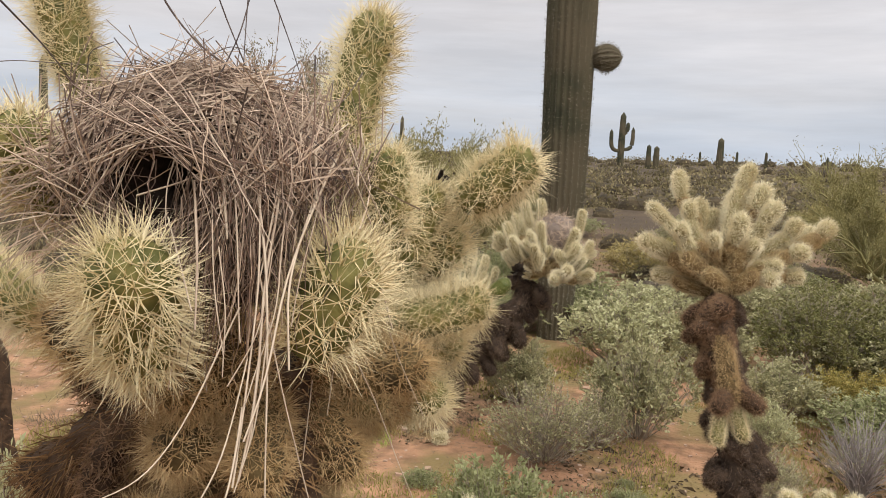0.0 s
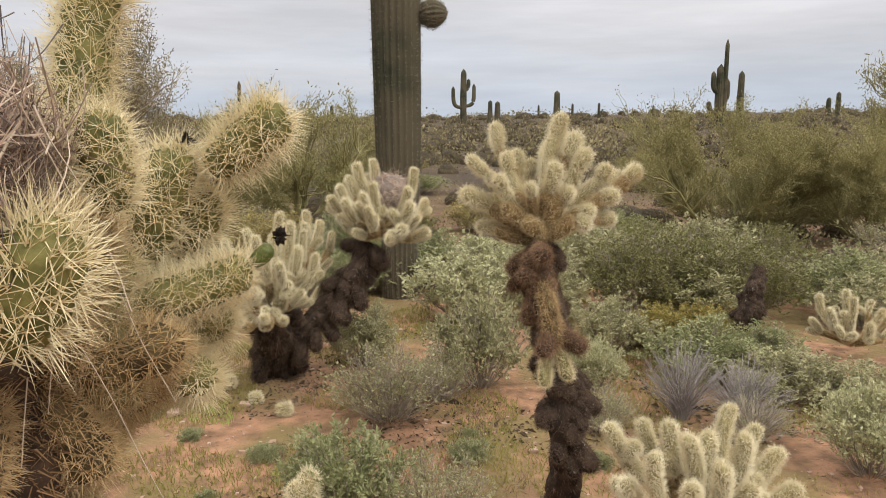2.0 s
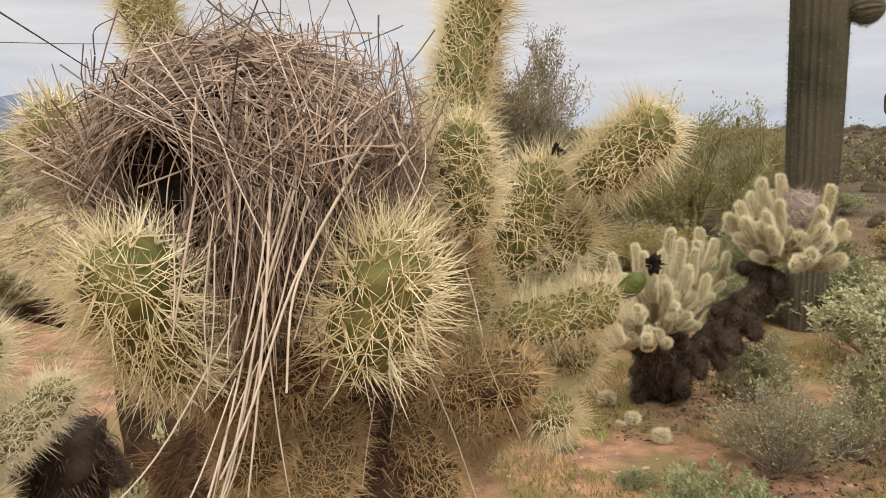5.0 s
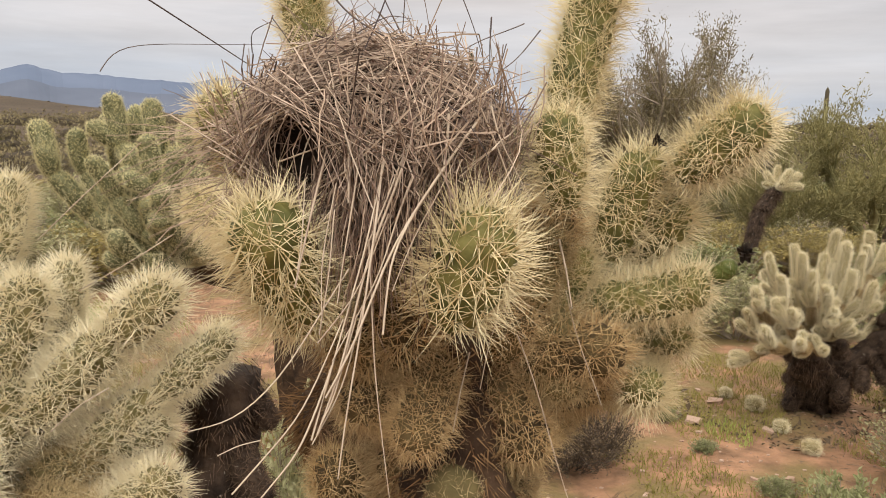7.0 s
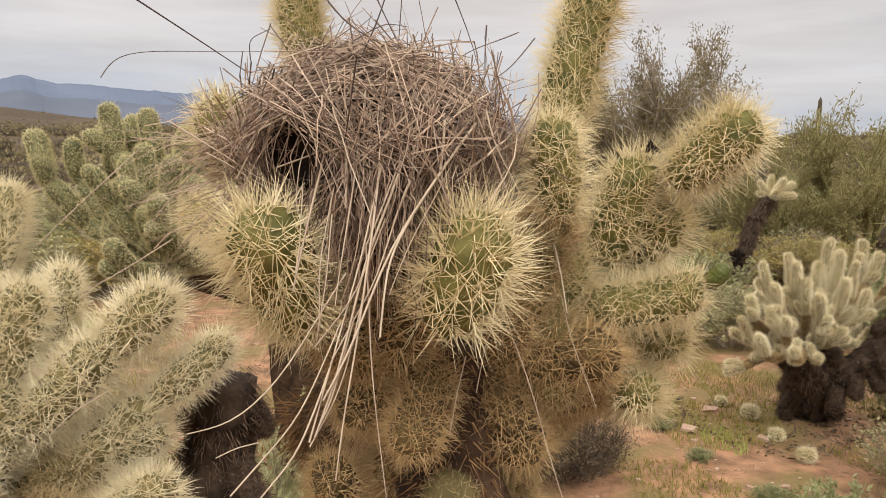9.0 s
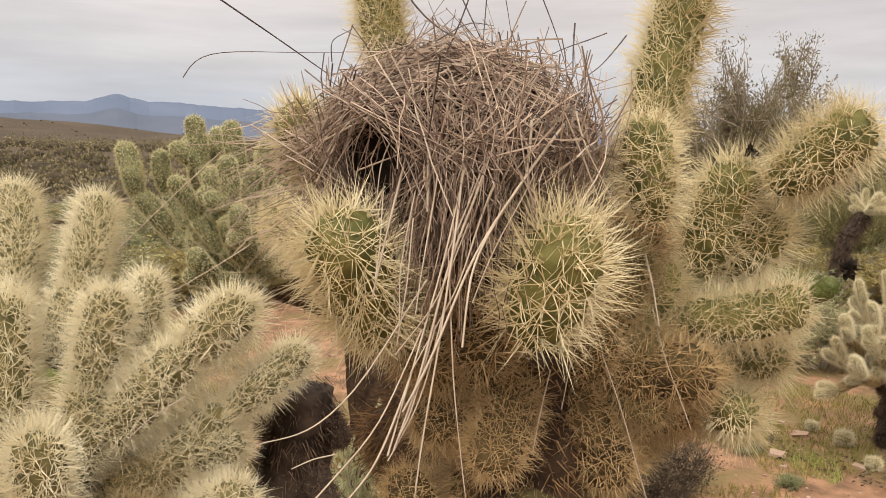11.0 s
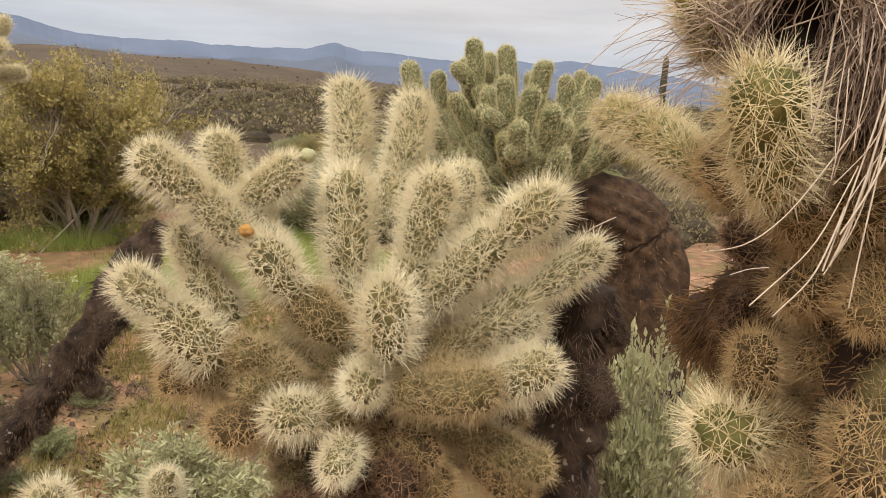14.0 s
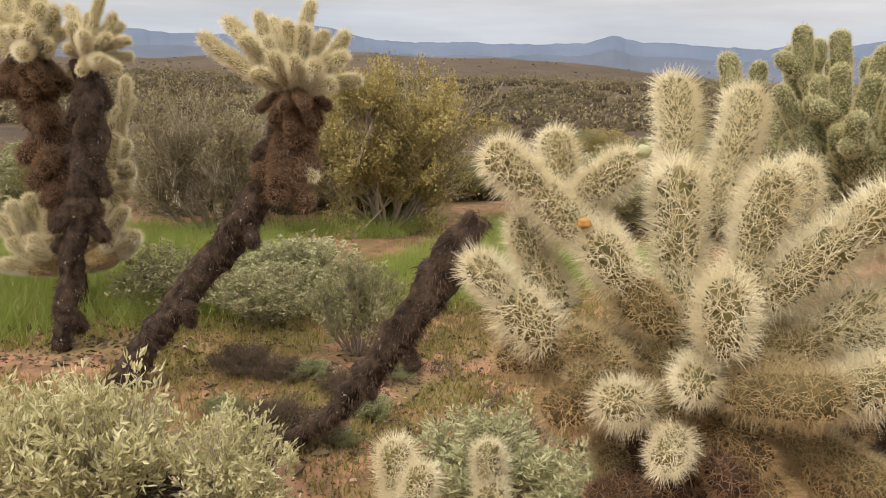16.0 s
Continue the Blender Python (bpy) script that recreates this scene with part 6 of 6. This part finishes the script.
# ---- shrubs ----
SH = "shrubs"
S1 = "grey-green sage-like shrub with small leaves"
shrub("shrub", (0.66, 3.25), 0.42, 0.58, "twiggy", M_STEM_GREY, M_LEAF_SAGE, "grey twiggy shrub with tiny pale leaves", seed=1)
shrub("shrub", (0.95, 3.45), 0.34, 0.4, "twiggy", M_STEM_GREY, M_LEAF_SAGE, "grey twiggy shrub with tiny pale leaves", seed=2)
shrub("shrub", (1.19, 3.63), 0.60, 0.62, "sage", M_STEM_GREY, M_LEAF_SAGE, S1, seed=1)
shrub("shrub", (0.60, 4.14), 0.42, 0.55, "sage", M_STEM_GREY, M_LEAF_SAGE, S1, seed=2)
shrub("shrub", (1.40, 5.05), 0.58, 0.95, "sage", M_STEM_GREY, M_LEAF_PALE, "broad pale sage shrub", seed=3)
shrub("shrub", (1.95, 4.95), 0.55, 0.8, "sage", M_STEM_GREY, M_LEAF_SAGE, S1, seed=4)
shrub("shrub", (1.7, 6.0), 0.6, 1.0, "sage", M_STEM_GREY, M_LEAF_PALE, "broad pale sage shrub", seed=1)
shrub("shrub", (2.75, 4.95), 0.72, 1.0, "big", M_STEM_GREY, M_LEAF_OLIVE, "dark olive shrub, dense and rounded", seed=1)
shrub("shrub", (3.35, 4.85), 0.70, 1.0, "big", M_STEM_GREY, M_LEAF_OLIVE, "dark olive shrub, dense and rounded", seed=2)
shrub("shrub", (3.0, 4.75), 0.55, 0.9, "sage", M_STEM_GREY, M_LEAF_SAGE, S1, seed=2)
shrub("shrub", (2.75, 4.12), 0.34, 0.5, "dense", M_STEM_GREEN, M_LEAF_YELLOW, "low yellow-green leafy shrub", seed=3)
shrub("shrub", (2.45, 4.2), 0.32, 0.45, "dense", M_STEM_GREEN, M_LEAF_YELLOW, "low rusty yellow shrub", seed=4)
shrub("shrub", (2.12, 4.12), 0.42, 0.6, "sage", M_STEM_GREY, M_LEAF_SAGE, S1, seed=1)
shrub("shrub", (1.78, 3.5), 0.34, 0.38, "sage", M_STEM_GREY, M_LEAF_PALE, "small pale sage shrub", seed=2)
shrub("shrub", (1.62, 3.0), 0.26, 0.36, "twiggy", M_STEM_GREY, M_LEAF_SAGE, "grey twiggy shrub with tiny pale leaves", seed=3)
shrub("shrub", (2.05, 3.05), 0.42, 0.5, "broom", M_STEM_PURPLE, M_LEAF_GREYGREEN, "mauve-grey shrub of bare upright stems", seed=1)
shrub("shrub", (2.35, 3.0), 0.36, 0.5, "broom", M_STEM_PURPLE, M_LEAF_GREYGREEN, "mauve-grey shrub of bare upright stems", seed=2)
shrub("shrub", (2.7, 3.2), 0.33, 0.6, "sage", M_STEM_GREY, M_LEAF_SAGE, S1, seed=3)
shrub("shrub", (3.0, 3.05), 0.28, 0.6, "sage", M_STEM_GREY, M_LEAF_SAGE, S1, seed=4)
shrub("shrub", (2.45, 3.65), 0.38, 0.7, "sage", M_STEM_GREY, M_LEAF_GREYGREEN, S1, seed=2)
shrub("shrub", (2.9, 3.75), 0.30, 0.55, "dense", M_STEM_GREY, M_LEAF_GREYGREEN, "rounded grey-green leafy shrub", seed=1)
shrub("shrub", (2.50, 2.32), 0.46, 0.5, "sage", M_STEM_GREY, M_LEAF_PALE, "pale sage shrub with dark stems", seed=1)
shrub("shrub", (2.25, 2.75), 0.24, 0.45, "broom", M_STEM_GREY, M_LEAF_GREYGREEN, "dry dark twiggy shrub", seed=3)
shrub("shrub", (0.40, 2.22), 0.46, 0.52, "sage", M_STEM_GREY, M_LEAF_GREYGREEN, "grey-green leafy shrub by the path", seed=4)
shrub("shrub", (0.72, 2.15), 0.36, 0.42, "twiggy", M_STEM_GREY, M_LEAF_SAGE, "grey twiggy shrub with tiny pale leaves", seed=4)
shrub("shrub", (3.8, 5.6), 0.5, 1.0, "sage", M_STEM_GREY, M_LEAF_SAGE, S1, seed=1)
shrub("shrub", (4.3, 4.9), 0.55, 0.9, "sage", M_STEM_GREY, M_LEAF_GREYGREEN, S1, seed=3)
shrub("shrub", (4.1, 4.4), 0.40, 0.8, "sage", M_STEM_GREY, M_LEAF_SAGE, S1, seed=2)
shrub("shrub", (-0.72, 2.8), 0.36, 0.56, "thorny", M_STEM_DARK, M_CHIP, "small dark twiggy shrub on bare soil", seed=4)
shrub("shrub", (-0.84, 1.30), 0.84, 0.40, "sage", M_STEM_GREY, M_LEAF_PALE, "upright pale sage shrub with small silvery leaves", seed=1)
shrub("shrub", (-0.90, 1.52), 0.70, 0.40, "twiggy", M_STEM_GREY, M_LEAF_PALE, "upright pale sage shrub with small silvery leaves", seed=2)
shrub("shrub", (-1.75, 0.42), 0.36, 0.55, "narrow", M_STEM_GREY, M_LEAF_PALE, "low shrub with silvery leaves", seed=1)
shrub("shrub", (-1.45, 0.62), 0.30, 0.5, "narrow", M_STEM_GREY, M_LEAF_PALE, "low shrub with silvery leaves", seed=2)
shrub("shrub", (-1.98, -0.72), 0.52, 0.50, "narrow", M_STEM_GREY, M_LEAF_STRAW, "leafy sage shrub with narrow yellow-green leaves", seed=3)
shrub("shrub", (-1.85, -0.40), 0.40, 0.42, "narrow", M_STEM_GREY, M_LEAF_STRAW, "leafy sage shrub with narrow yellow-green leaves", seed=1)
shrub("shrub", (-2.05, -0.98), 0.50, 0.45, "narrow", M_STEM_GREY, M_LEAF_STRAW, "leafy sage shrub with narrow yellow-green leaves", seed=2)
shrub("shrub", (-3.25, 0.33), 0.56, 0.48, "sage", M_STEM_GREY, M_LEAF_SAGE, S1, seed=3)
shrub("shrub", (-3.85, -0.02), 0.38, 0.6, "sage", M_STEM_GREY, M_LEAF_SAGE, S1, seed=4)
shrub("shrub", (-4.4, 0.25), 0.45, 0.8, "sage", M_STEM_GREY, M_LEAF_PALE, S1, seed=1)
shrub("shrub", (-4.3, -0.5), 0.42, 0.7, "sage", M_STEM_GREY, M_LEAF_SAGE, S1, seed=2)
shrub("shrub", (-6.5, -2.2), 0.7, 1.2, "big", M_STEM_GREY, M_LEAF_SAGE, "grey twiggy desert shrub", seed=2)
shrub("shrub", (-6.2, 3.4), 0.85, 1.7, "big", M_STEM_GREY, M_LEAF_SAGE, "grey twiggy desert shrub", seed=3)
shrub("shrub", (-5.6, 4.4), 0.8, 1.6, "big", M_STEM_GREY, M_LEAF_BROWN, "rounded brown-olive desert shrub", seed=3)
shrub("shrub", (-7.2, 5.0), 1.0, 1.9, "big", M_STEM_GREY, M_LEAF_SAGE, "grey twiggy desert shrub", seed=4)
shrub("shrub", (-4.6, 5.6), 0.7, 1.4, "big", M_STEM_GREY, M_LEAF_SAGE, "grey twiggy desert shrub", seed=1)
shrub("shrub", (-0.9, 6.4), 0.6, 1.0, "sage", M_STEM_GREY, M_LEAF_GREYGREEN, S1, seed=3)
shrub("shrub", (0.2, 5.9), 0.55, 0.9, "sage", M_STEM_GREY, M_LEAF_GREYGREEN, S1, seed=1)
shrub("shrub", (-0.5, 5.3), 0.5, 0.8, "sage", M_STEM_GREY, M_LEAF_SAGE, S1, seed=2)


# looser shrubs that fill the middle distance
fill = random.Random(91)
for n in range(106):
    if n < 24 or n >= 78:
        az, far_ = radians(fill.uniform(-48, 26)), fill.uniform(6.6, 9.5) if n < 24 else fill.uniform(9.0, 19.0)
    else:
        az, far_ = radians(fill.uniform(36, 102)), fill.uniform(7.4, 11.0) if n < 46 else fill.uniform(9.5, 17.0)
    kind, leaf_mat, words = fill.choice((("sage", M_LEAF_SAGE, S1), ("twiggy", M_LEAF_SAGE, "grey twiggy desert shrub"), ("big", M_LEAF_OLIVE, "rounded olive-green desert shrub"), ("big", M_LEAF_BROWN, "rounded brown-olive desert shrub"), ("sage", M_LEAF_GREYGREEN, S1)))
    shrub("shrub", (0.3 - math.sin(az) * far_, math.cos(az) * far_ - 0.3), fill.uniform(0.4, 0.75), fill.uniform(0.7, 1.3), kind, M_STEM_GREY, leaf_mat, words, seed=n)

# low dead bushes between the leaning trunks
for wx, wy, wh in ((-3.03, -0.07, 0.13), (-3.15, -0.23, 0.16), (-2.81, 0.17, 0.12), (-2.51, -0.16, 0.15), (-2.35, -0.02, 0.11), (-2.24, -0.31, 0.12), (-2.98, 0.45, 0.13), (-2.06, -0.62, 0.16), (-2.1, -0.45, 0.13)):
    shrub("dead_bush", (wx, wy), wh, wh * 2.0, "thorny", M_STEM_DARK, M_CHIP, "low dead dark-brown bush on bare soil", "dead bush", 1, "dead bushes")

# seedlings on the open soil
for wx, wy, wh in ((0.1, 2.9, 0.10), (-0.25, 3.2, 0.08), (0.95, 2.75, 0.12), (1.45, 2.6, 0.10), (0.35, 3.0, 0.07), (-0.5, 3.5, 0.09), (1.0, 3.0, 0.06), (-2.5, 0.2, 0.12), (-2.7, -0.35, 0.10), (-2.3, 0.05, 0.08), (-3.0, 0.05, 0.12), (-2.9, 0.45, 0.10), (-0.1, 2.6, 0.06)):
    shrub("seedling", (wx, wy), wh, wh * 1.8, "sage", M_STEM_GREY, M_LEAF_GREYGREEN, "small grey-green seedling on bare soil", "seedling", 1, "seedlings")


# ---- palo verde trees ----


def branch_tree(name, at, height, width, label, seed, twig_mat, leaf_mat, airy=1.0, limbs=7, category="tree", girth=1.0, leaf=0.034):
    r = np.random.default_rng(seed)
    z = ground_height(*at)
    ob = root(name, (at[0], at[1], z - 0.03), label, category)
    k = 8
    t = np.linspace(0, 1, k)[None, :, None]
    az = np.arange(limbs) * 2.4 + r.uniform(0, 0.6, limbs)
    tip = np.stack([0.36 * width * np.cos(az) * r.uniform(0.4, 1, limbs), 0.36 * width * np.sin(az) * r.uniform(0.4, 1, limbs), height * r.uniform(0.35, 0.86, limbs)], 1)
    main = tip[:, None] * np.concatenate([t**0.75, t**0.75, t**1.1], 2) + r.normal(0, 0.03 * height, (limbs, k, 3)) * t
    part("trunk", mesh_of("trunk", *strands(main, 0.035 * girth * height * np.ones(limbs), 0.008 * girth * height * np.ones(limbs), 6), twig_mat, smooth=True), ob, "forked bare stems")

    def shoots(lines, n, lo, hi, spread, lift):
        base = np.repeat(lines[:, 2:].reshape(-1, 3), n, 0)
        d = np.repeat(unit(np.gradient(lines, axis=1)[:, 2:].reshape(-1, 3)), n, 0)
        d = unit(d + r.normal(0, spread, d.shape) + np.array([0, 0, lift]))
        ln = height * r.uniform(lo, hi, (len(d), 1))
        tt = np.linspace(0, 1, 5)[None, :, None]
        return base[:, None] + (d * ln)[:, None] * tt + r.normal(0, 0.012 * height, (len(d), 5, 3)) * tt

    second = shoots(main, 3, 0.18, 0.42, 0.5, 0.25)
    third = shoots(second, 3, 0.08, 0.22, 0.45, 0.35)
    part("branchwork", mesh_of("branches", *merge(strands(second, 0.007 * height * np.ones(len(second)), 0.003 * height * np.ones(len(second)), 4), strands(third, 0.003 * height * np.ones(len(third)), 0.0012 * height * np.ones(len(third)))), twig_mat), ob)
    hosts = third[:, 1:].reshape(-1, 3)
    hosts = np.repeat(hosts, int(3 * airy) or 1, 0)
    d = unit(r.normal(0, 0.8, hosts.shape) + np.array([0, 0, 0.8]))
    clump = np.array([noise.noise(Vector(p) * 3.2 / height + Vector((seed, 0, 0))) for p in hosts])
    keep = clump > r.normal(-0.12, 0.12, len(hosts))
    hosts, d = hosts[keep], d[keep]
    ln = leaf * height * r.uniform(0.5, 1.3, len(hosts))
    part("crown", mesh_of("crown", *leaf_blades(hosts + r.normal(0, 0.02 * height, hosts.shape), d, ln, ln * (0.3 if category == "tree" else 0.55)), leaf_mat), ob, "fine haze of twigs and tiny leaves")
    return ob


PV = "olive-green palo verde tree with fine twiggy crown"
branch_tree("palo_verde_tree", (5.2, 8.1), 1.42, 3.3, PV, 51, M_STEM_GREEN, M_LEAF_PV, 6.0, 11, "tree", 0.7, 0.022)
branch_tree("palo_verde_tree", (6.6, 7.6), 1.4, 3.2, PV, 52, M_STEM_GREEN, M_LEAF_PV, 6.0, 11, "tree", 0.7, 0.022)
branch_tree("palo_verde_tree", (0.15, 10.4), 1.5, 2.4, PV, 53, M_STEM_GREEN, M_LEAF_PV, 1.4, 8)
branch_tree("palo_verde_tree", (-0.8, 9.6), 1.3, 2.0, PV, 54, M_STEM_GREEN, M_LEAF_PV, 1.4, 8)
branch_tree("palo_verde_tree", (1.3, 11.5), 1.4, 2.2, PV, 55, M_STEM_GREEN, M_LEAF_PV, 1.4, 8)
branch_tree("mesquite_tree", (-2.4, 9.6), 2.2, 2.6, "dusky brown mesquite tree with open feathery branches", 56, M_STEM_THORN, M_LEAF_DUSK, 5.0, 11, "tree", 0.6, 0.02)
branch_tree("palo_verde_tree", (12.0, 12.5), 2.2, 3.6, PV, 57, M_STEM_GREEN, M_LEAF_PV, 1.4, 8)

# large gnarled shrubs at the edge of the clearing
branch_tree("shrub", (-6.45, 1.38), 1.2, 2.3, "large brown-olive shrub with gnarled branches and yellowing leaves", 58, M_STEM_THORN, M_LEAF_BROWN, 3.4, 15, "shrub", 0.5, 0.026)
branch_tree("shrub", (-6.75, -0.15), 1.15, 2.0, "large half-bare grey shrub with bleached branches", 59, M_STEM_THORN, M_LEAF_DUSK, 1.6, 14, "shrub", 0.6, 0.024)
branch_tree("shrub", (-7.9, 0.75), 1.2, 1.6, "large half-bare grey shrub with bleached branches", 60, M_STEM_THORN, M_LEAF_SAGE, 2.4, 13, "shrub", 0.5, 0.024)

# ---- scrub of the plain and the hills ----


DOME = np.array([[math.cos(e) * math.cos(a), math.cos(e) * math.sin(a), math.sin(e)] for e in (0.0, 0.42, 0.85, 1.25, 1.56) for a in np.arange(9) * 2 * math.pi / 9])
DOME_FACES = [(i * 9 + j, i * 9 + (j + 1) % 9, i * 9 + 9 + (j + 1) % 9, i * 9 + 9 + j) for i in range(4) for j in range(9)]


def scrub(name, label, count, near, far, seed, size, leaf, blades, slim=0.4):
    """Many low shrubs as tufts of small leaf blades, on the side that is looked at."""
    r = np.random.default_rng(seed)
    pieces, cores = [], []
    for _ in range(count):
        az = radians(r.uniform(-60, 115))
        d = near * (far / near) ** r.uniform(0, 1)
        x, y = -math.sin(az) * d, math.cos(az) * d
        if noise.noise(Vector((x * 0.11, y * 0.11, 11))) < -0.7:
            continue
        tuft = unit(r.normal(0, 1, (blades, 3)) * np.array([1, 1, 0.7]))
        tuft[:, 2] = np.abs(tuft[:, 2])
        h, w = r.uniform(*size), r.uniform(1.1, 2.1)
        rad = r.uniform(0.5, 1.0, (blades, 1)) * (1 + 0.10 * r.normal(0, 1, (blades, 1)))
        p = tuft * rad * np.array([h * w * 0.7, h * w * 0.7, h])
        p = np.stack([p[:, 0], p[:, 1], np.abs(p[:, 2])], 1) + np.array([x, y, ground_height(x, y)])
        ld = unit(0.6 * tuft + r.normal(0, 0.7, tuft.shape) + np.array([0, 0, 0.6]))
        pieces.append((p, ld, h * leaf * r.uniform(0.5, 1.4, blades)))
        # a dark dome, its colour standing in for shade inside the bush
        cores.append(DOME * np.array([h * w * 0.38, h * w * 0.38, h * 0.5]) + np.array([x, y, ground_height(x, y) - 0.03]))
    p, ld, ln = (np.concatenate([q[k] for q in pieces]) for k in range(3))
    v, f = leaf_blades(p, ld, ln, ln * slim)
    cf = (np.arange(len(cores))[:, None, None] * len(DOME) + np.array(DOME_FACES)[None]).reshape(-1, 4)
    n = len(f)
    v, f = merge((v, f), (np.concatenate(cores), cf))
    me = mesh_of(name, v, f, M_SCRUB, M_SCRUB_SHADE)
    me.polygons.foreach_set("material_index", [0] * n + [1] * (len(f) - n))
    tagged(new(name, me), label, "scrub", kind="stuff")


scrub("desert_scrub", "brown-green desert scrub covering the plain", 460, 7.6, 28, 61, (0.28, 0.62), 0.075, 260, 0.55)
scrub("desert_scrub", "brown-green desert scrub covering the plain", 2300, 21, 85, 63, (0.4, 0.95), 0.14, 66, 0.7)
scrub("far_scrub", "distant dark scrub on the slopes", 2100, 75, 720, 62, (0.5, 1.3), 0.17, 30, 1.0)

# ---- grass, stones and litter on the soil ----


def patch_points(count, seed, box, scale, cut, z=0.0):
    r = np.random.default_rng(seed)
    x, y = r.uniform(box[0], box[1], count), r.uniform(box[2], box[3], count)
    keep = np.array([noise.noise(Vector((a * scale, b * scale, z))) > cut for a, b in zip(x, y)])
    # thins out towards its borders
    rim = np.minimum(np.minimum(x - box[0], box[1] - x), np.minimum(y - box[2], box[3] - y))
    ragged = np.array([0.5 + noise.noise(Vector((a * 1.1, b * 1.1, 4))) for a, b in zip(x, y)])
    keep &= rim > 0.22 * min(box[1] - box[0], box[3] - box[2]) * (0.6 * r.uniform(0, 1, count) + 0.7 * ragged)
    x, y = x[keep], y[keep]
    return np.stack([x, y, [ground_height(a, b) for a, b in zip(x, y)]], 1), r


def grass(name, label, count, seed, box, mat, height, cut=0.12, scale=1.3):
    p, r = patch_points(count, seed, box, scale, cut, seed)
    d = unit(r.normal(0, 0.4, p.shape) + np.array([0, 0, 1]))
    v, f = needles(p - d * 0.004, p + d * height * r.uniform(0.4, 1.3, (len(p), 1)), 0.0024)
    tagged(new(name, mesh_of(name, v, f, mat)), label, "grass", kind="stuff")


grass("short_grass", "short yellow-green grass on red soil", 110000, 71, (-2.5, 3.5, 1.8, 6.5), M_GRASS, 0.035, -0.02, 1.7)
grass("short_grass", "short yellow-green grass on red soil", 110000, 72, (-6.4, -0.9, -2.9, 3.2), M_GRASS, 0.05, -0.25, 1.5)
grass("green_grass", "bright green grass under shrubs", 70000, 73, (-7.2, -3.5, -3.3, 3.6), M_GRASS_GREEN, 0.19, -0.25, 0.8)
grass("green_grass", "bright green grass under shrubs", 9000, 74, (3.6, 6.0, 4.8, 7.2), M_GRASS_GREEN, 0.08, 0.0, 0.8)
grass("green_grass", "small bright green clumps on red soil", 9000, 70, (-0.6, 1.2, 2.4, 3.9), M_GRASS_GREEN, 0.035, 0.28, 2.6)

p, r = patch_points(8000, 75, (-5, 4.5, -1.5, 6.0), 0.5, -0.7)
k = len(p)
cube = np.array([[a, b, c] for a in (-1, 1) for b in (-1, 1) for c in (-1, 1)], float)
size = 0.0045 * np.exp(r.normal(0, 0.6, (k, 1, 1)))
sv = (p[:, None] + cube[None] * size * r.uniform(0.5, 1.2, (k, 8, 3)) * np.array([1, 1, 0.6])).reshape(-1, 3)
quad = np.array([[0, 1, 3, 2], [4, 6, 7, 5], [0, 4, 5, 1], [2, 3, 7, 6], [0, 2, 6, 4], [1, 5, 7, 3]])
sf = (np.arange(k)[:, None, None] * 8 + quad[None]).reshape(-1, 4)
tagged(new("gravel", mesh_of("gravel", sv, sf, M_STONE)), "small pale gravel on red soil", "gravel", kind="stuff")

p, r = patch_points(16000, 76, (-5, 4.5, -1.5, 6.0), 0.9, -0.05, 5)
d = unit(r.normal(0, 1, p.shape) * np.array([1, 1, 0.18]))
v, f = needles(p + (0, 0, 0.004), p + d * 0.05 * r.uniform(0.3, 1.2, (len(p), 1)) + (0, 0, 0.006), 0.0016)
tagged(new("dry_litter", mesh_of("dry_litter", v, f, M_LITTER)), "dry twigs and dead spines scattered on soil", "litter", kind="stuff")

# low dead clumps and dry tufts between the shrubs
p, r = patch_points(1000, 77, (-5.5, 4.0, -1.8, 5.5), 0.8, -0.1, 9)
keep = np.hypot(p[:, 0] - 0.3, p[:, 1] + 0.3) > 1.3
p = p[keep]
base = np.repeat(p, 46, 0)
base[:, :2] += r.normal(0, 0.05, (len(base), 2))
d = unit(r.normal(0, 0.8, base.shape) + np.array([0, 0, 0.7]))
ln = np.repeat(r.uniform(0.02, 0.10, len(p)), 46)[:, None] * r.uniform(0.4, 1.2, (len(base), 1))
v, f = needles(base - (0, 0, 0.005), base + d * ln, 0.0018)
tagged(new("dry_tuft", mesh_of("dry_tuft", v, f, M_LITTER)), "low dead brown tufts on the soil", "litter", kind="stuff")


def chips(count, seed, box, cut, scale):
    """Dark scraps of bark, dead spines and leaves lying in drifts."""
    p, r = patch_points(count, seed, box, scale, cut, seed)
    d = unit(r.normal(0, 1, p.shape) * np.array([1, 1, 0.25]))
    ln = 0.017 * np.exp(r.normal(0, 0.55, len(p)))
    v, f = leaf_blades(p + (0, 0, 0.003), d, ln, ln * 0.55)
    tagged(new("leaf_litter", mesh_of("leaf_litter", v, f, M_CHIP)), "dark scraps of dead plants in drifts on soil", "litter", kind="stuff")


chips(46000, 78, (-5.6, -0.8, -2.4, 3.0), -0.12, 1.7)
chips(26000, 79, (-1.6, 3.6, 1.7, 5.2), 0.05, 1.5)
